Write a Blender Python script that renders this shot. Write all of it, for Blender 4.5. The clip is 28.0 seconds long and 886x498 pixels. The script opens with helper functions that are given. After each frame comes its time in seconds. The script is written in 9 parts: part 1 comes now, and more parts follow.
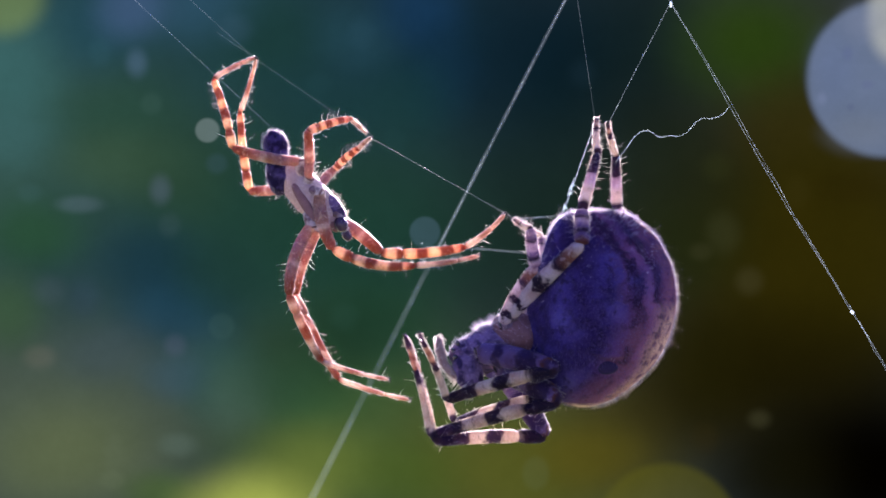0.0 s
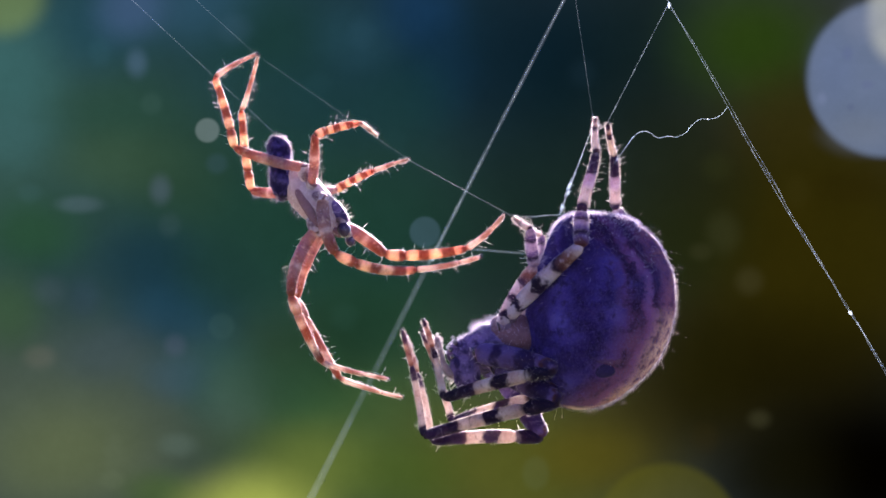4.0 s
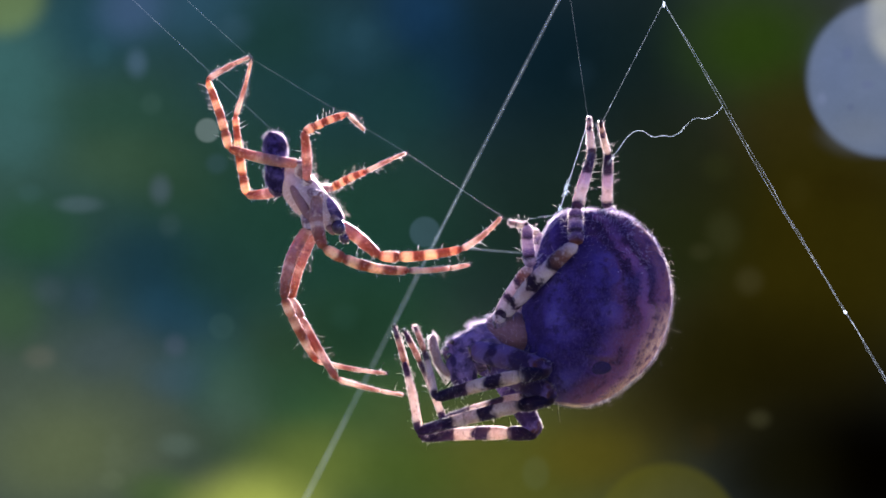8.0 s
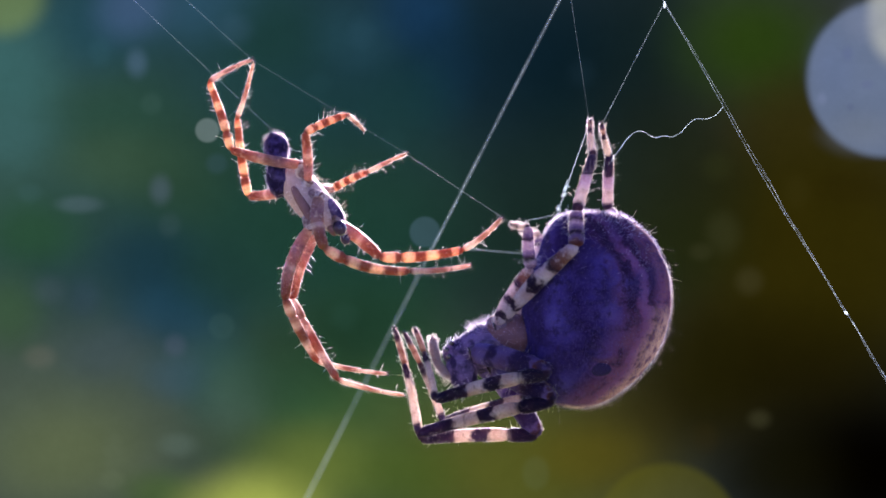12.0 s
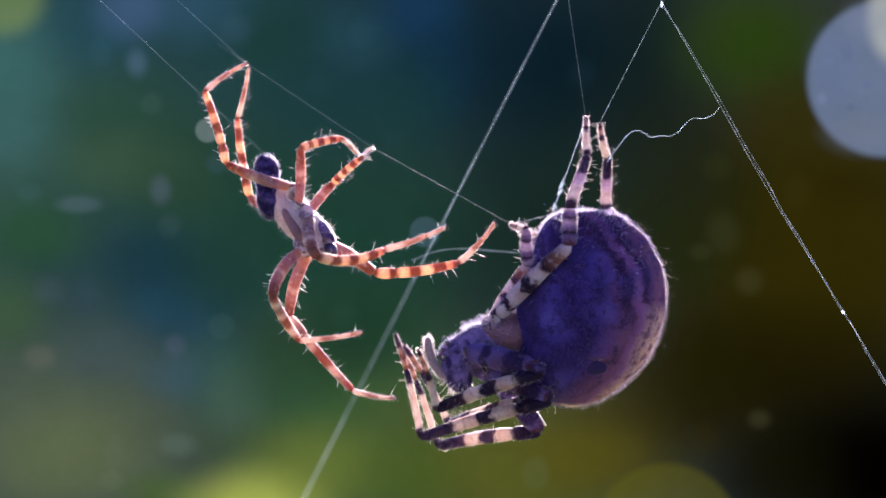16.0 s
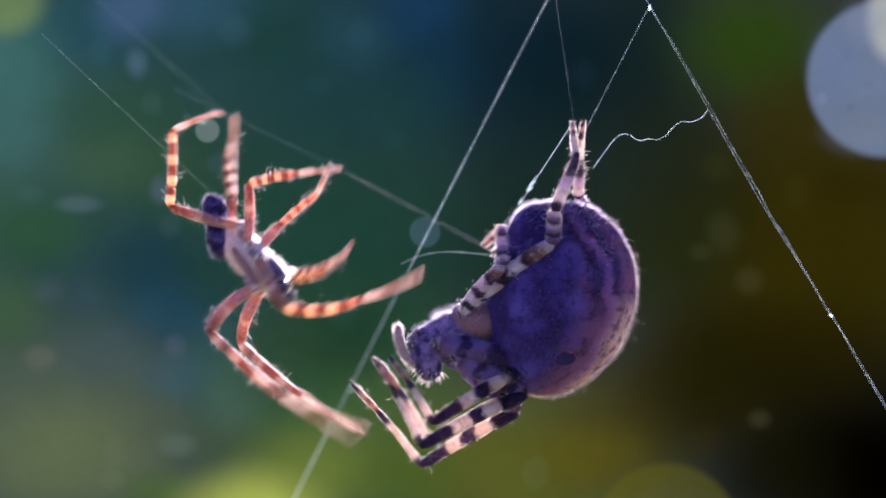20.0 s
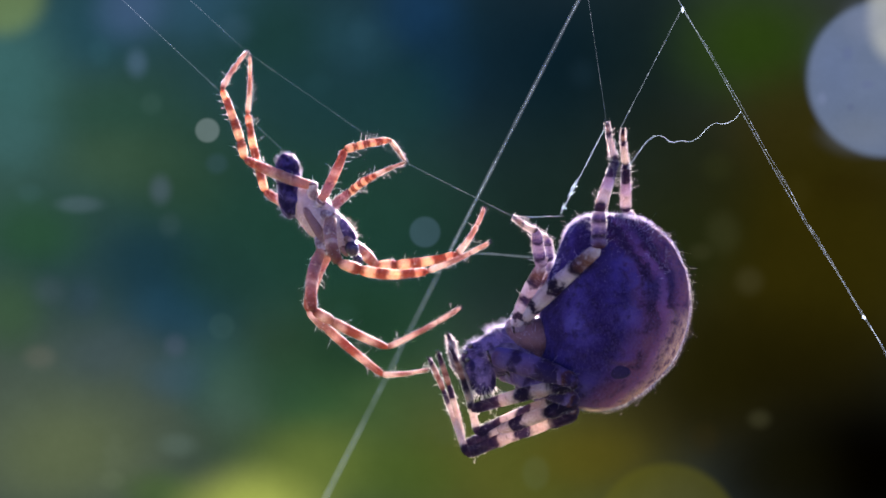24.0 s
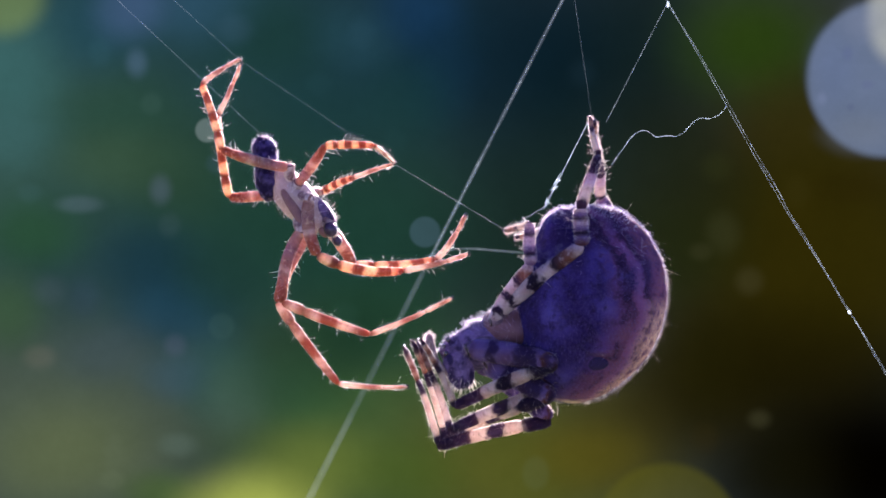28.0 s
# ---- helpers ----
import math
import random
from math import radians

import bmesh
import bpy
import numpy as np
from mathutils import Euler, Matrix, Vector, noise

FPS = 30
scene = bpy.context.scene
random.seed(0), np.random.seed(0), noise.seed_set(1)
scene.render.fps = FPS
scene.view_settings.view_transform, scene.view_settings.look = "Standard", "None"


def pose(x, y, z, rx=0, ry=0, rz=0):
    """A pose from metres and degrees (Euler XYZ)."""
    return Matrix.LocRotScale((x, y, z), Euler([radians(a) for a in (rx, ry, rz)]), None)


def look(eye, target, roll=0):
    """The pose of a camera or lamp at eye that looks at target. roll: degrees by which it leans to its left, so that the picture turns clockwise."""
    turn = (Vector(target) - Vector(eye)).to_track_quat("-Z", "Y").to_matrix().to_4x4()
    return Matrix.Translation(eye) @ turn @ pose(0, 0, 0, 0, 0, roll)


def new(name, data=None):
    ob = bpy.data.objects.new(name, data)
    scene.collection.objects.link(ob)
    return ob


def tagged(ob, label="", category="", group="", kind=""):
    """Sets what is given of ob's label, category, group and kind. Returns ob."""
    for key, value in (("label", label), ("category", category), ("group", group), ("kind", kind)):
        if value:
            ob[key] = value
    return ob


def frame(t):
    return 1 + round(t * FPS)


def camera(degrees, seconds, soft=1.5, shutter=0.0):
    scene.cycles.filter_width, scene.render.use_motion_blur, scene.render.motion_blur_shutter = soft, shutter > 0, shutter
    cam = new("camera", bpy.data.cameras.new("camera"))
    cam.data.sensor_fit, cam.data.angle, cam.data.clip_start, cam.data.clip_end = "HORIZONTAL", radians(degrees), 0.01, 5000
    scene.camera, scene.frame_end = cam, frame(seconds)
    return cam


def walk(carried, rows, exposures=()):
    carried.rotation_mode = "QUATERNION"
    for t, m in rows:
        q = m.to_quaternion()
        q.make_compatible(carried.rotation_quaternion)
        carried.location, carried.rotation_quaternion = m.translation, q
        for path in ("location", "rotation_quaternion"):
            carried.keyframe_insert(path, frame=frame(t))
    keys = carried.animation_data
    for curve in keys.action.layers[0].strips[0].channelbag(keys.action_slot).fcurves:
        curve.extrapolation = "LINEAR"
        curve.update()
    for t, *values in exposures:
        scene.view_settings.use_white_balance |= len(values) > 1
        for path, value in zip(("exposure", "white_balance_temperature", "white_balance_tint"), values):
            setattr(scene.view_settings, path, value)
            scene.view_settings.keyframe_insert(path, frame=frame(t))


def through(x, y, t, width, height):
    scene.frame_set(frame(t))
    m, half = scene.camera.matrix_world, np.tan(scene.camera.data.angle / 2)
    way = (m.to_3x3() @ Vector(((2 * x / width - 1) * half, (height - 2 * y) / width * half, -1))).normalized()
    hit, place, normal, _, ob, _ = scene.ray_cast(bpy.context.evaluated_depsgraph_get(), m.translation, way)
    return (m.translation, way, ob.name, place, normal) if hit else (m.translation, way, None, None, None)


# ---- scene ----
# ---- scale: a garden spider pair on silk; 1 unit of U is about 0.032 mm ----
cam = camera(26.0, 28.0, soft=1.7, shutter=1.0)
EYE = 0.10829
U = 0.05 / 1568
STOPS, KELVIN, TINT = 3.9, 6500, 75
walk(cam, [(0.0, look((0, -EYE, 0), (0, 0, 0))), (28.0, look((0, -EYE, 0), (0, 0, 0)))], [(t, STOPS + up, KELVIN, TINT) for t, up in ((0.0, 0.0), (15.5, 0.02), (17.0, 0.09), (18.0, 0.14), (19.0, 0.09), (20.0, 0.13), (21.0, 0.15), (24.0, 0.05), (25.5, 0.0), (28.0, 0.0))])

# ---- light: low sun behind the spiders, open blue sky in front ----
SUN_HEIGHT, SUN_SIDE = 15.0, 9.0      # degrees above the horizon, degrees to the right of straight behind
world = bpy.data.worlds.new("garden_sky")
scene.world = world
world.use_nodes = True
wt = world.node_tree
sky = wt.nodes.new("ShaderNodeTexSky")
sky.sky_type = "NISHITA"
sky.sun_disc = False
sky.sun_elevation = radians(SUN_HEIGHT)
sky.sun_rotation = radians(SUN_SIDE)
sky.altitude, sky.air_density, sky.dust_density, sky.ozone_density = 1500.0, 1.0, 0.0, 5.0
wt.links.new(sky.outputs[0], wt.nodes["Background"].inputs[0])
wt.nodes["Background"].inputs[1].default_value = 0.030
sun = new("sun", bpy.data.lights.new("sun", "SUN"))
sun.data.energy, sun.data.angle, sun.data.color = 5.0, radians(10.0), (0.84, 1.0, 0.78)
sun.data.shadow_maximum_resolution = 0.00001
sun.matrix_world = look((0.3 * math.sin(radians(SUN_SIDE)) * math.cos(radians(SUN_HEIGHT)),
                         0.3 * math.cos(radians(SUN_SIDE)) * math.cos(radians(SUN_HEIGHT)),
                         0.3 * math.sin(radians(SUN_HEIGHT))), (0, 0, 0))


# ---- geometry helpers ----
def mm(x, y, z):
    return Vector((x, y, z)) * 0.001


def at(x, y, d=0.0):
    """A place by its offsets on the web's plane, in U to the right and down of the middle, d further away."""
    k = (EYE + d * U) / EYE
    return Vector(((x - 784) * U * k, d * U, (441 - y) * U * k))


def mesh_of(name, verts, faces, mats, slots=None, along=None):
    me = bpy.data.meshes.new(name)
    me.from_pydata([tuple(v) for v in verts], [], faces)
    for m in mats:
        me.materials.append(m)
    if slots:
        me.polygons.foreach_set("material_index", slots)
    me.polygons.foreach_set("use_smooth", [True] * len(me.polygons))
    if along:
        layer = me.attributes.new("along", "FLOAT", "POINT")
        layer.data.foreach_set("value", along)
    me.update()
    return me


def part(name, me, parent, label="", kind=""):
    ob = new(name, me)
    ob.parent = parent
    if label or kind:
        tagged(ob, label=label, kind=kind)
    return ob


def perpendicular(d):
    side = d.cross(Vector((0.31, 0.87, 0.38)))
    if side.length < 1e-9:
        side = d.cross(Vector((1, 0, 0)))
    return side.normalized()


class Shape:
    """Collects tubes, rounded bodies and bristles into one mesh."""

    def __init__(self):
        self.v, self.f, self.s, self.a = [], [], [], []

    def tube(self, path, radii, sides=10, slot=0):
        base = len(self.v)
        n = len(path)
        side = None
        for i, p in enumerate(path):
            d = (path[min(i + 1, n - 1)] - path[max(i - 1, 0)]).normalized()
            side = perpendicular(d) if side is None else (side - d * side.dot(d)).normalized()
            up = d.cross(side)
            for k in range(sides):
                t = 2 * math.pi * k / sides
                self.v.append(p + radii[i] * (math.cos(t) * side + math.sin(t) * up))
                self.a.append(i / (n - 1))
        for i in range(n - 1):
            for k in range(sides):
                j = (k + 1) % sides
                self.f.append((base + i * sides + k, base + i * sides + j, base + (i + 1) * sides + j, base + (i + 1) * sides + k))
                self.s.append(slot)
        self.f.append(tuple(base + k for k in reversed(range(sides))))
        self.f.append(tuple(base + (n - 1) * sides + k for k in range(sides)))
        self.s += [slot, slot]
        return self

    def body(self, place, rings=28, sides=32, slot=0):
        """A closed body; place(s, t) gives its surface for s in 0..1 from pole to pole and the angle t."""
        base = len(self.v)
        self.v.append(place(0.0, 0.0))
        self.a.append(0.0)
        for i in range(1, rings):
            for k in range(sides):
                self.v.append(place(i / rings, 2 * math.pi * k / sides))
                self.a.append(i / rings)
        self.v.append(place(1.0, 0.0))
        self.a.append(1.0)
        last = len(self.v) - 1
        for k in range(sides):
            j = (k + 1) % sides
            self.f.append((base, base + 1 + j, base + 1 + k))
            self.f.append((last, last - sides + k, last - sides + j))
            self.s += [slot, slot]
            for i in range(rings - 2):
                a = base + 1 + i * sides
                self.f.append((a + k, a + j, a + sides + j, a + sides + k))
                self.s.append(slot)
        return self

    def ball(self, c, ax, rings=12, sides=16, slot=0):
        """An ellipsoid about c with the three half axes ax."""
        return self.body(lambda s, t: c + ax[0] * -math.cos(math.pi * s) + math.sin(math.pi * s) * (ax[1] * math.cos(t) + ax[2] * math.sin(t)), rings, sides, slot)

    def bristle(self, root, way, length, thick, slot=1, droop=0.15):
        side = perpendicular(way)
        up = way.cross(side)
        base = len(self.v)
        mid = root + way * length * 0.55
        tip = root + way * length + up * length * droop
        for k in range(3):
            t = 2.094 * k
            self.v.append(root + thick * (math.cos(t) * side + math.sin(t) * up))
        for k in range(3):
            t = 2.094 * k
            self.v.append(mid + 0.6 * thick * (math.cos(t) * side + math.sin(t) * up))
        self.v.append(tip)
        self.a += [0.5] * 7
        for k in range(3):
            j = (k + 1) % 3
            self.f.append((base + k, base + j, base + 3 + j, base + 3 + k))
            self.f.append((base + 3 + k, base + 3 + j, base + 6))
            self.s += [slot, slot]
        return self

    def mesh(self, name, *mats):
        return mesh_of(name, self.v, self.f, mats, self.s, self.a)


# ---- materials ----
class Nodes:
    def __init__(self, name):
        self.m = bpy.data.materials.new(name)
        self.m.use_nodes = True
        self.t = self.m.node_tree
        self.bsdf = self.t.nodes["Principled BSDF"]
        self.out = self.t.nodes["Material Output"]

    def add(self, kind, **values):
        n = self.t.nodes.new(kind)
        for k, v in values.items():
            n.inputs[k.replace("_", " ")].default_value = v
        return n

    def link(self, a, b):
        self.t.links.new(a, b)

    def coords(self, scale):
        c = self.add("ShaderNodeTexCoord")
        m = self.add("ShaderNodeMapping")
        m.inputs["Scale"].default_value = (scale, scale, scale)
        self.link(c.outputs["Object"], m.inputs["Vector"])
        return m.outputs[0]

    def noise(self, scale, detail=4.0, rough=0.6):
        n = self.add("ShaderNodeTexNoise", Scale=1.0, Detail=detail, Roughness=rough)
        self.link(self.coords(scale), n.inputs["Vector"])
        return n.outputs["Fac"]

    def ramp(self, fac, *stops):
        r = self.add("ShaderNodeValToRGB")
        e = r.color_ramp.elements
        while len(e) < len(stops):
            e.new(0.5)
        for k, (p, c) in enumerate(stops):
            e[k].position = p
            e[k].color = (*c, 1) if len(c) == 3 else c
        self.link(fac, r.inputs[0])
        return r.outputs[0]

    def math(self, op, a, b):
        n = self.add("ShaderNodeMath")
        n.operation = op
        for k, x in enumerate((a, b)):
            if isinstance(x, (int, float)):
                n.inputs[k].default_value = x
            else:
                self.link(x, n.inputs[k])
        return n.outputs[0]

    def mix(self, fac, a, b, how="MIX"):
        n = self.t.nodes.new("ShaderNodeMix")
        n.data_type, n.blend_type = "RGBA", how
        for k, x in ((0, fac), (6, a), (7, b)):
            if isinstance(x, (int, float)):
                n.inputs[k].default_value = x
            elif isinstance(x, tuple):
                n.inputs[k].default_value = (*x, 1)
            else:
                self.link(x, n.inputs[k])
        return n.outputs[2]

    def bump(self, height, strength, distance):
        b = self.add("ShaderNodeBump", Strength=strength, Distance=distance)
        self.link(height, b.inputs["Height"])
        self.link(b.outputs[0], self.bsdf.inputs["Normal"])

    def velvet(self, weight, tint):
        self.bsdf.inputs["Sheen Weight"].default_value = weight
        self.bsdf.inputs["Sheen Roughness"].default_value = 0.35
        self.bsdf.inputs["Sheen Tint"].default_value = (*tint, 1)

    def skin(self, colour, rough, glow=0.0, through=None, gloss=0.4):
        """Cuticle: a glossy skin, lit through by what lies behind where glow is above 0."""
        b = self.bsdf
        if isinstance(colour, tuple):
            b.inputs["Base Color"].default_value = (*colour, 1)
        else:
            self.link(colour, b.inputs["Base Color"])
        b.inputs["Roughness"].default_value = rough
        b.inputs["Specular IOR Level"].default_value = gloss
        if glow:
            tr = self.add("ShaderNodeBsdfTranslucent")
            c = colour if through is None else through
            if isinstance(c, tuple):
                tr.inputs[0].default_value = (*c, 1)
            else:
                self.link(c, tr.inputs[0])
            ms = self.add("ShaderNodeMixShader", Fac=glow)
            self.link(b.outputs[0], ms.inputs[1])
            self.link(tr.outputs[0], ms.inputs[2])
            self.link(ms.outputs[0], self.out.inputs[0])
        return self.m


def banded(name, rough, glow, stops, lit, scale=9000.0, deep=0.00015, gain=0.6, uneven=0.17, gloss=0.1, flesh=(1.0, 0.75, 0.55)):
    """Leg cuticle with rings of colour along the leg; uneven: how far the edge of a ring strays."""
    n = Nodes(name)
    a = n.add("ShaderNodeAttribute")
    a.attribute_name = "along"
    shift = n.math("MULTIPLY", n.math("SUBTRACT", n.noise(scale * 0.16, 3.0, 0.55), 0.5), uneven)
    info = n.add("ShaderNodeObjectInfo")
    shift = n.math("ADD", shift, n.math("MULTIPLY", n.math("SUBTRACT", info.outputs["Random"], 0.5), 0.05))
    pos = n.math("ADD", a.outputs["Fac"], shift)
    c = n.ramp(pos, *stops)
    c.node.color_ramp.interpolation = "EASE"
    grain = n.noise(scale, 5.0)
    c = n.mix(n.ramp(grain, (0.45, (0, 0, 0)), (0.72, (0.5, 0.5, 0.5))), c, n.mix(0.6, c, (0.05, 0.022, 0.028)))
    blot = n.noise(scale * 0.16, 2.0)
    c = n.mix(n.ramp(blot, (0.48, (0, 0, 0)), (0.66, (0.55, 0.55, 0.55))), c, n.mix(0.5, c, (0.07, 0.03, 0.05)))
    fleck = n.noise(scale * 0.3, 3.0, 0.6)
    c = n.mix(n.ramp(fleck, (0.57, (0, 0, 0)), (0.66, (0.7, 0.7, 0.7))), c, n.mix(0.75, c, stops[0][1]))
    tan = n.noise(scale * 0.09, 2.0)
    c = n.mix(n.ramp(tan, (0.42, (0, 0, 0)), (0.62, (0.7, 0.7, 0.7))), c, n.mix(1.0, c, (0.72, 0.52, 0.50), "MULTIPLY"))
    # small dark sockets at the roots of the spines
    dots = n.add("ShaderNodeTexVoronoi", Scale=1.0)
    n.link(n.coords(scale * 0.42), dots.inputs["Vector"])
    c = n.mix(n.ramp(dots.outputs["Distance"], (0.10, (0.7, 0.7, 0.7)), (0.17, (0, 0, 0))), c, n.mix(0.85, c, (0.004, 0.002, 0.003)))
    g = n.add("ShaderNodeGamma", Gamma=gain)
    n.link(c, g.inputs[0])
    hot = n.mix(1.0, g.outputs[0], lit, "MULTIPLY")
    n.bump(grain, 0.5, 0.00002)
    b = n.bsdf
    b.inputs["Subsurface Weight"].default_value = min(1.0, glow * 1.9)
    b.inputs["Subsurface Radius"].default_value = flesh
    b.inputs["Subsurface Scale"].default_value = deep
    n.velvet(0.025, (0.80, 0.74, 1.0))
    return n.skin(c, rough, glow * 0.8, hot, gloss)


def plain(name, dark, light, rough, scale, glow=0.0, gloss=0.4, bump=0.4, blotch=False):
    n = Nodes(name)
    f = n.noise(scale, 5.0)
    c = n.mix(n.ramp(f, (0.41, (0, 0, 0)), (0.60, (1, 1, 1))) if blotch else f, dark, light)
    g = n.noise(scale * 3.1, 4.0)
    c = n.mix(n.ramp(g, (0.42, (0, 0, 0)), (0.68, (0.5, 0.5, 0.5))), c, n.mix(0.55, c, dark))
    n.bump(n.math("ADD", f, g), bump, 0.00004)
    if rough > 0.38:
        n.velvet(0.12 if light[0] > 0.3 else 0.02, (1.0, 0.92, 0.95))
    return n.skin(c, rough, glow, None, gloss)


PALE_F = (0.47, 0.385, 0.335)
PALE, DUSK, RUST, ROSE = (0.62, 0.50, 0.43), (0.005, 0.003, 0.017), (0.26, 0.10, 0.062), (0.39, 0.215, 0.18)
VIOLET, APRICOT = (0.31, 0.18, 0.195), (0.74, 0.46, 0.30)
RUSSET = (0.13, 0.050, 0.035)
UMBER = (0.060, 0.016, 0.012)
CREAM = (0.78, 0.60, 0.43)
TAN = (0.32, 0.20, 0.155)
FROST = (0.54, 0.45, 0.39)
CHALK = (0.40, 0.345, 0.375)
HAZE = (0.34, 0.26, 0.34)
INK = (0.013, 0.007, 0.038)
SLATE = (0.095, 0.064, 0.165)
F_FEMUR = banded("female_femur_cuticle", 0.7, 0.4, ((0.0, SLATE), (0.18, SLATE), (0.25, INK), (0.32, INK), (0.40, SLATE), (0.52, SLATE), (0.60, INK), (0.78, INK), (0.84, SLATE), (0.90, UMBER), (0.97, INK)), (1.0, 0.95, 0.95), uneven=0.3)
F_HAUNCH = banded("female_hind_femur_cuticle", 0.7, 0.5, ((0.0, CHALK), (0.09, CHALK), (0.13, DUSK), (0.20, DUSK), (0.25, CHALK), (0.38, CHALK), (0.42, DUSK), (0.48, DUSK), (0.54, CHALK), (0.64, CHALK), (0.70, DUSK), (0.86, RUSSET), (0.96, CHALK)), (1.0, 0.93, 0.95), uneven=0.28)
F_PATELLA = banded("female_patella_cuticle", 0.7, 0.5, ((0.0, UMBER), (0.18, SLATE), (0.32, DUSK), (0.46, SLATE), (0.62, HAZE), (0.74, DUSK), (0.86, SLATE), (1.0, PALE_F)), (1.0, 0.9, 0.95))
F_TIBIA = banded("female_tibia_cuticle", 0.7, 0.62, ((0.0, DUSK), (0.10, DUSK), (0.22, DUSK), (0.29, PALE_F), (0.39, PALE_F), (0.43, DUSK), (0.52, DUSK), (0.56, PALE_F), (0.70, PALE_F), (0.74, DUSK), (1.0, DUSK)), (1.0, 0.94, 0.86))
F_SHIN = banded("female_hind_tibia_cuticle", 0.7, 0.5, ((0.0, DUSK), (0.10, DUSK), (0.17, PALE_F), (0.36, PALE_F), (0.46, HAZE), (0.60, HAZE), (0.66, DUSK), (0.97, DUSK)), (1.0, 0.95, 0.95))
F_THIRD = banded("female_third_tibia_cuticle", 0.7, 0.5, ((0.0, SLATE), (0.16, HAZE), (0.24, DUSK), (0.40, SLATE), (0.52, HAZE), (0.64, HAZE), (0.72, DUSK), (0.84, SLATE), (0.92, HAZE)), (1.0, 0.93, 0.95))
F_META = banded("female_metatarsus_cuticle", 0.7, 0.58, ((0.0, DUSK), (0.04, DUSK), (0.09, PALE_F), (0.45, PALE_F), (0.51, DUSK), (0.59, DUSK), (0.65, RUSSET), (0.72, TAN), (0.80, RUSSET), (0.86, TAN), (0.92, DUSK)), (1.0, 0.94, 0.86))
F_META_HIND = banded("female_hind_metatarsus_cuticle", 0.7, 0.58, ((0.0, DUSK), (0.04, DUSK), (0.09, PALE_F), (0.52, PALE_F), (0.57, DUSK), (0.69, DUSK), (0.75, TAN), (0.81, PALE_F), (0.87, RUSSET), (0.92, DUSK)), (1.0, 0.94, 0.86))
M_FEMUR = banded("male_femur_cuticle", 0.65, 0.7, ((0.0, CREAM), (0.08, ROSE), (0.30, VIOLET), (0.48, ROSE), (0.57, PALE), (0.66, ROSE), (0.84, RUST), (1.0, RUST)), (1.0, 0.9, 0.85), deep=0.0006, gain=1.15, uneven=0.12, gloss=0.22, flesh=(1.0, 0.62, 0.40))
M_TIBIA = banded("male_tibia_cuticle", 0.65, 0.8, ((0.0, RUST), (0.05, CREAM), (0.12, CREAM), (0.17, RUST), (0.25, RUST), (0.31, CREAM), (0.38, CREAM), (0.43, RUST), (0.53, RUST), (0.58, CREAM), (0.66, CREAM), (0.71, RUST), (0.82, RUST), (0.87, CREAM), (0.92, APRICOT), (0.97, RUST)), (1.0, 0.94, 0.82), deep=0.0006, gain=1.15, uneven=0.12, gloss=0.22, flesh=(1.0, 0.66, 0.46))
M_TIBIA_DULL = banded("male_second_tibia_cuticle", 0.65, 0.75, ((0.0, RUST), (0.06, FROST), (0.16, TAN), (0.30, TAN), (0.38, FROST), (0.48, RUST), (0.60, RUST), (0.68, FROST), (0.78, FROST), (0.86, TAN), (0.95, RUST)), (1.0, 0.93, 0.86), deep=0.0006, gain=1.0, uneven=0.16, gloss=0.22, flesh=(1.0, 0.7, 0.5))
M_META = banded("male_metatarsus_cuticle", 0.6, 0.85, ((0.0, RUST), (0.06, FROST), (0.30, FROST), (0.40, TAN), (0.54, TAN), (0.62, FROST), (0.80, FROST), (0.90, TAN), (1.0, FROST)), (1.0, 0.95, 0.90), deep=0.0003, gain=1.0, uneven=0.16, gloss=0.25, flesh=(1.0, 0.85, 0.75))
COXA_PALE = plain("pale_coxa_cuticle", (0.16, 0.09, 0.10), (0.62, 0.50, 0.47), 0.6, 1900, 0.4, 0.2, blotch=True)
COXA_DARK = plain("dark_coxa_cuticle", (0.026, 0.016, 0.040), (0.15, 0.10, 0.135), 0.6, 1300, 0.08, 0.1, blotch=True)
PALP = plain("female_palp_cuticle", (0.07, 0.045, 0.05), (0.34, 0.23, 0.21), 0.7, 2500, 0.12, 0.1)
BRISTLE = plain("pale_bristle", (0.62, 0.58, 0.56), (0.84, 0.80, 0.76), 0.4, 9000, 0.65)
CLAW = plain("dark_claw", (0.012, 0.008, 0.010), (0.04, 0.02, 0.02), 0.25, 9000)
BULB = plain("glossy_dark_palp", (0.010, 0.006, 0.02), (0.035, 0.016, 0.04), 0.22, 5000, 0.0, 0.35)
PIT = plain("dark_pit", (0.008, 0.005, 0.020), (0.024, 0.015, 0.050), 0.6, 5000, 0.0, 0.05)
EYE_BLACK = plain("eye_black", (0.005, 0.005, 0.008), (0.02, 0.015, 0.02), 0.06, 5000, 0.0, 0.8)
PEDICEL = plain("brown_pedicel", (0.045, 0.018, 0.026), (0.20, 0.098, 0.102), 0.6, 1200, 0.05, 0.12, 1.0)


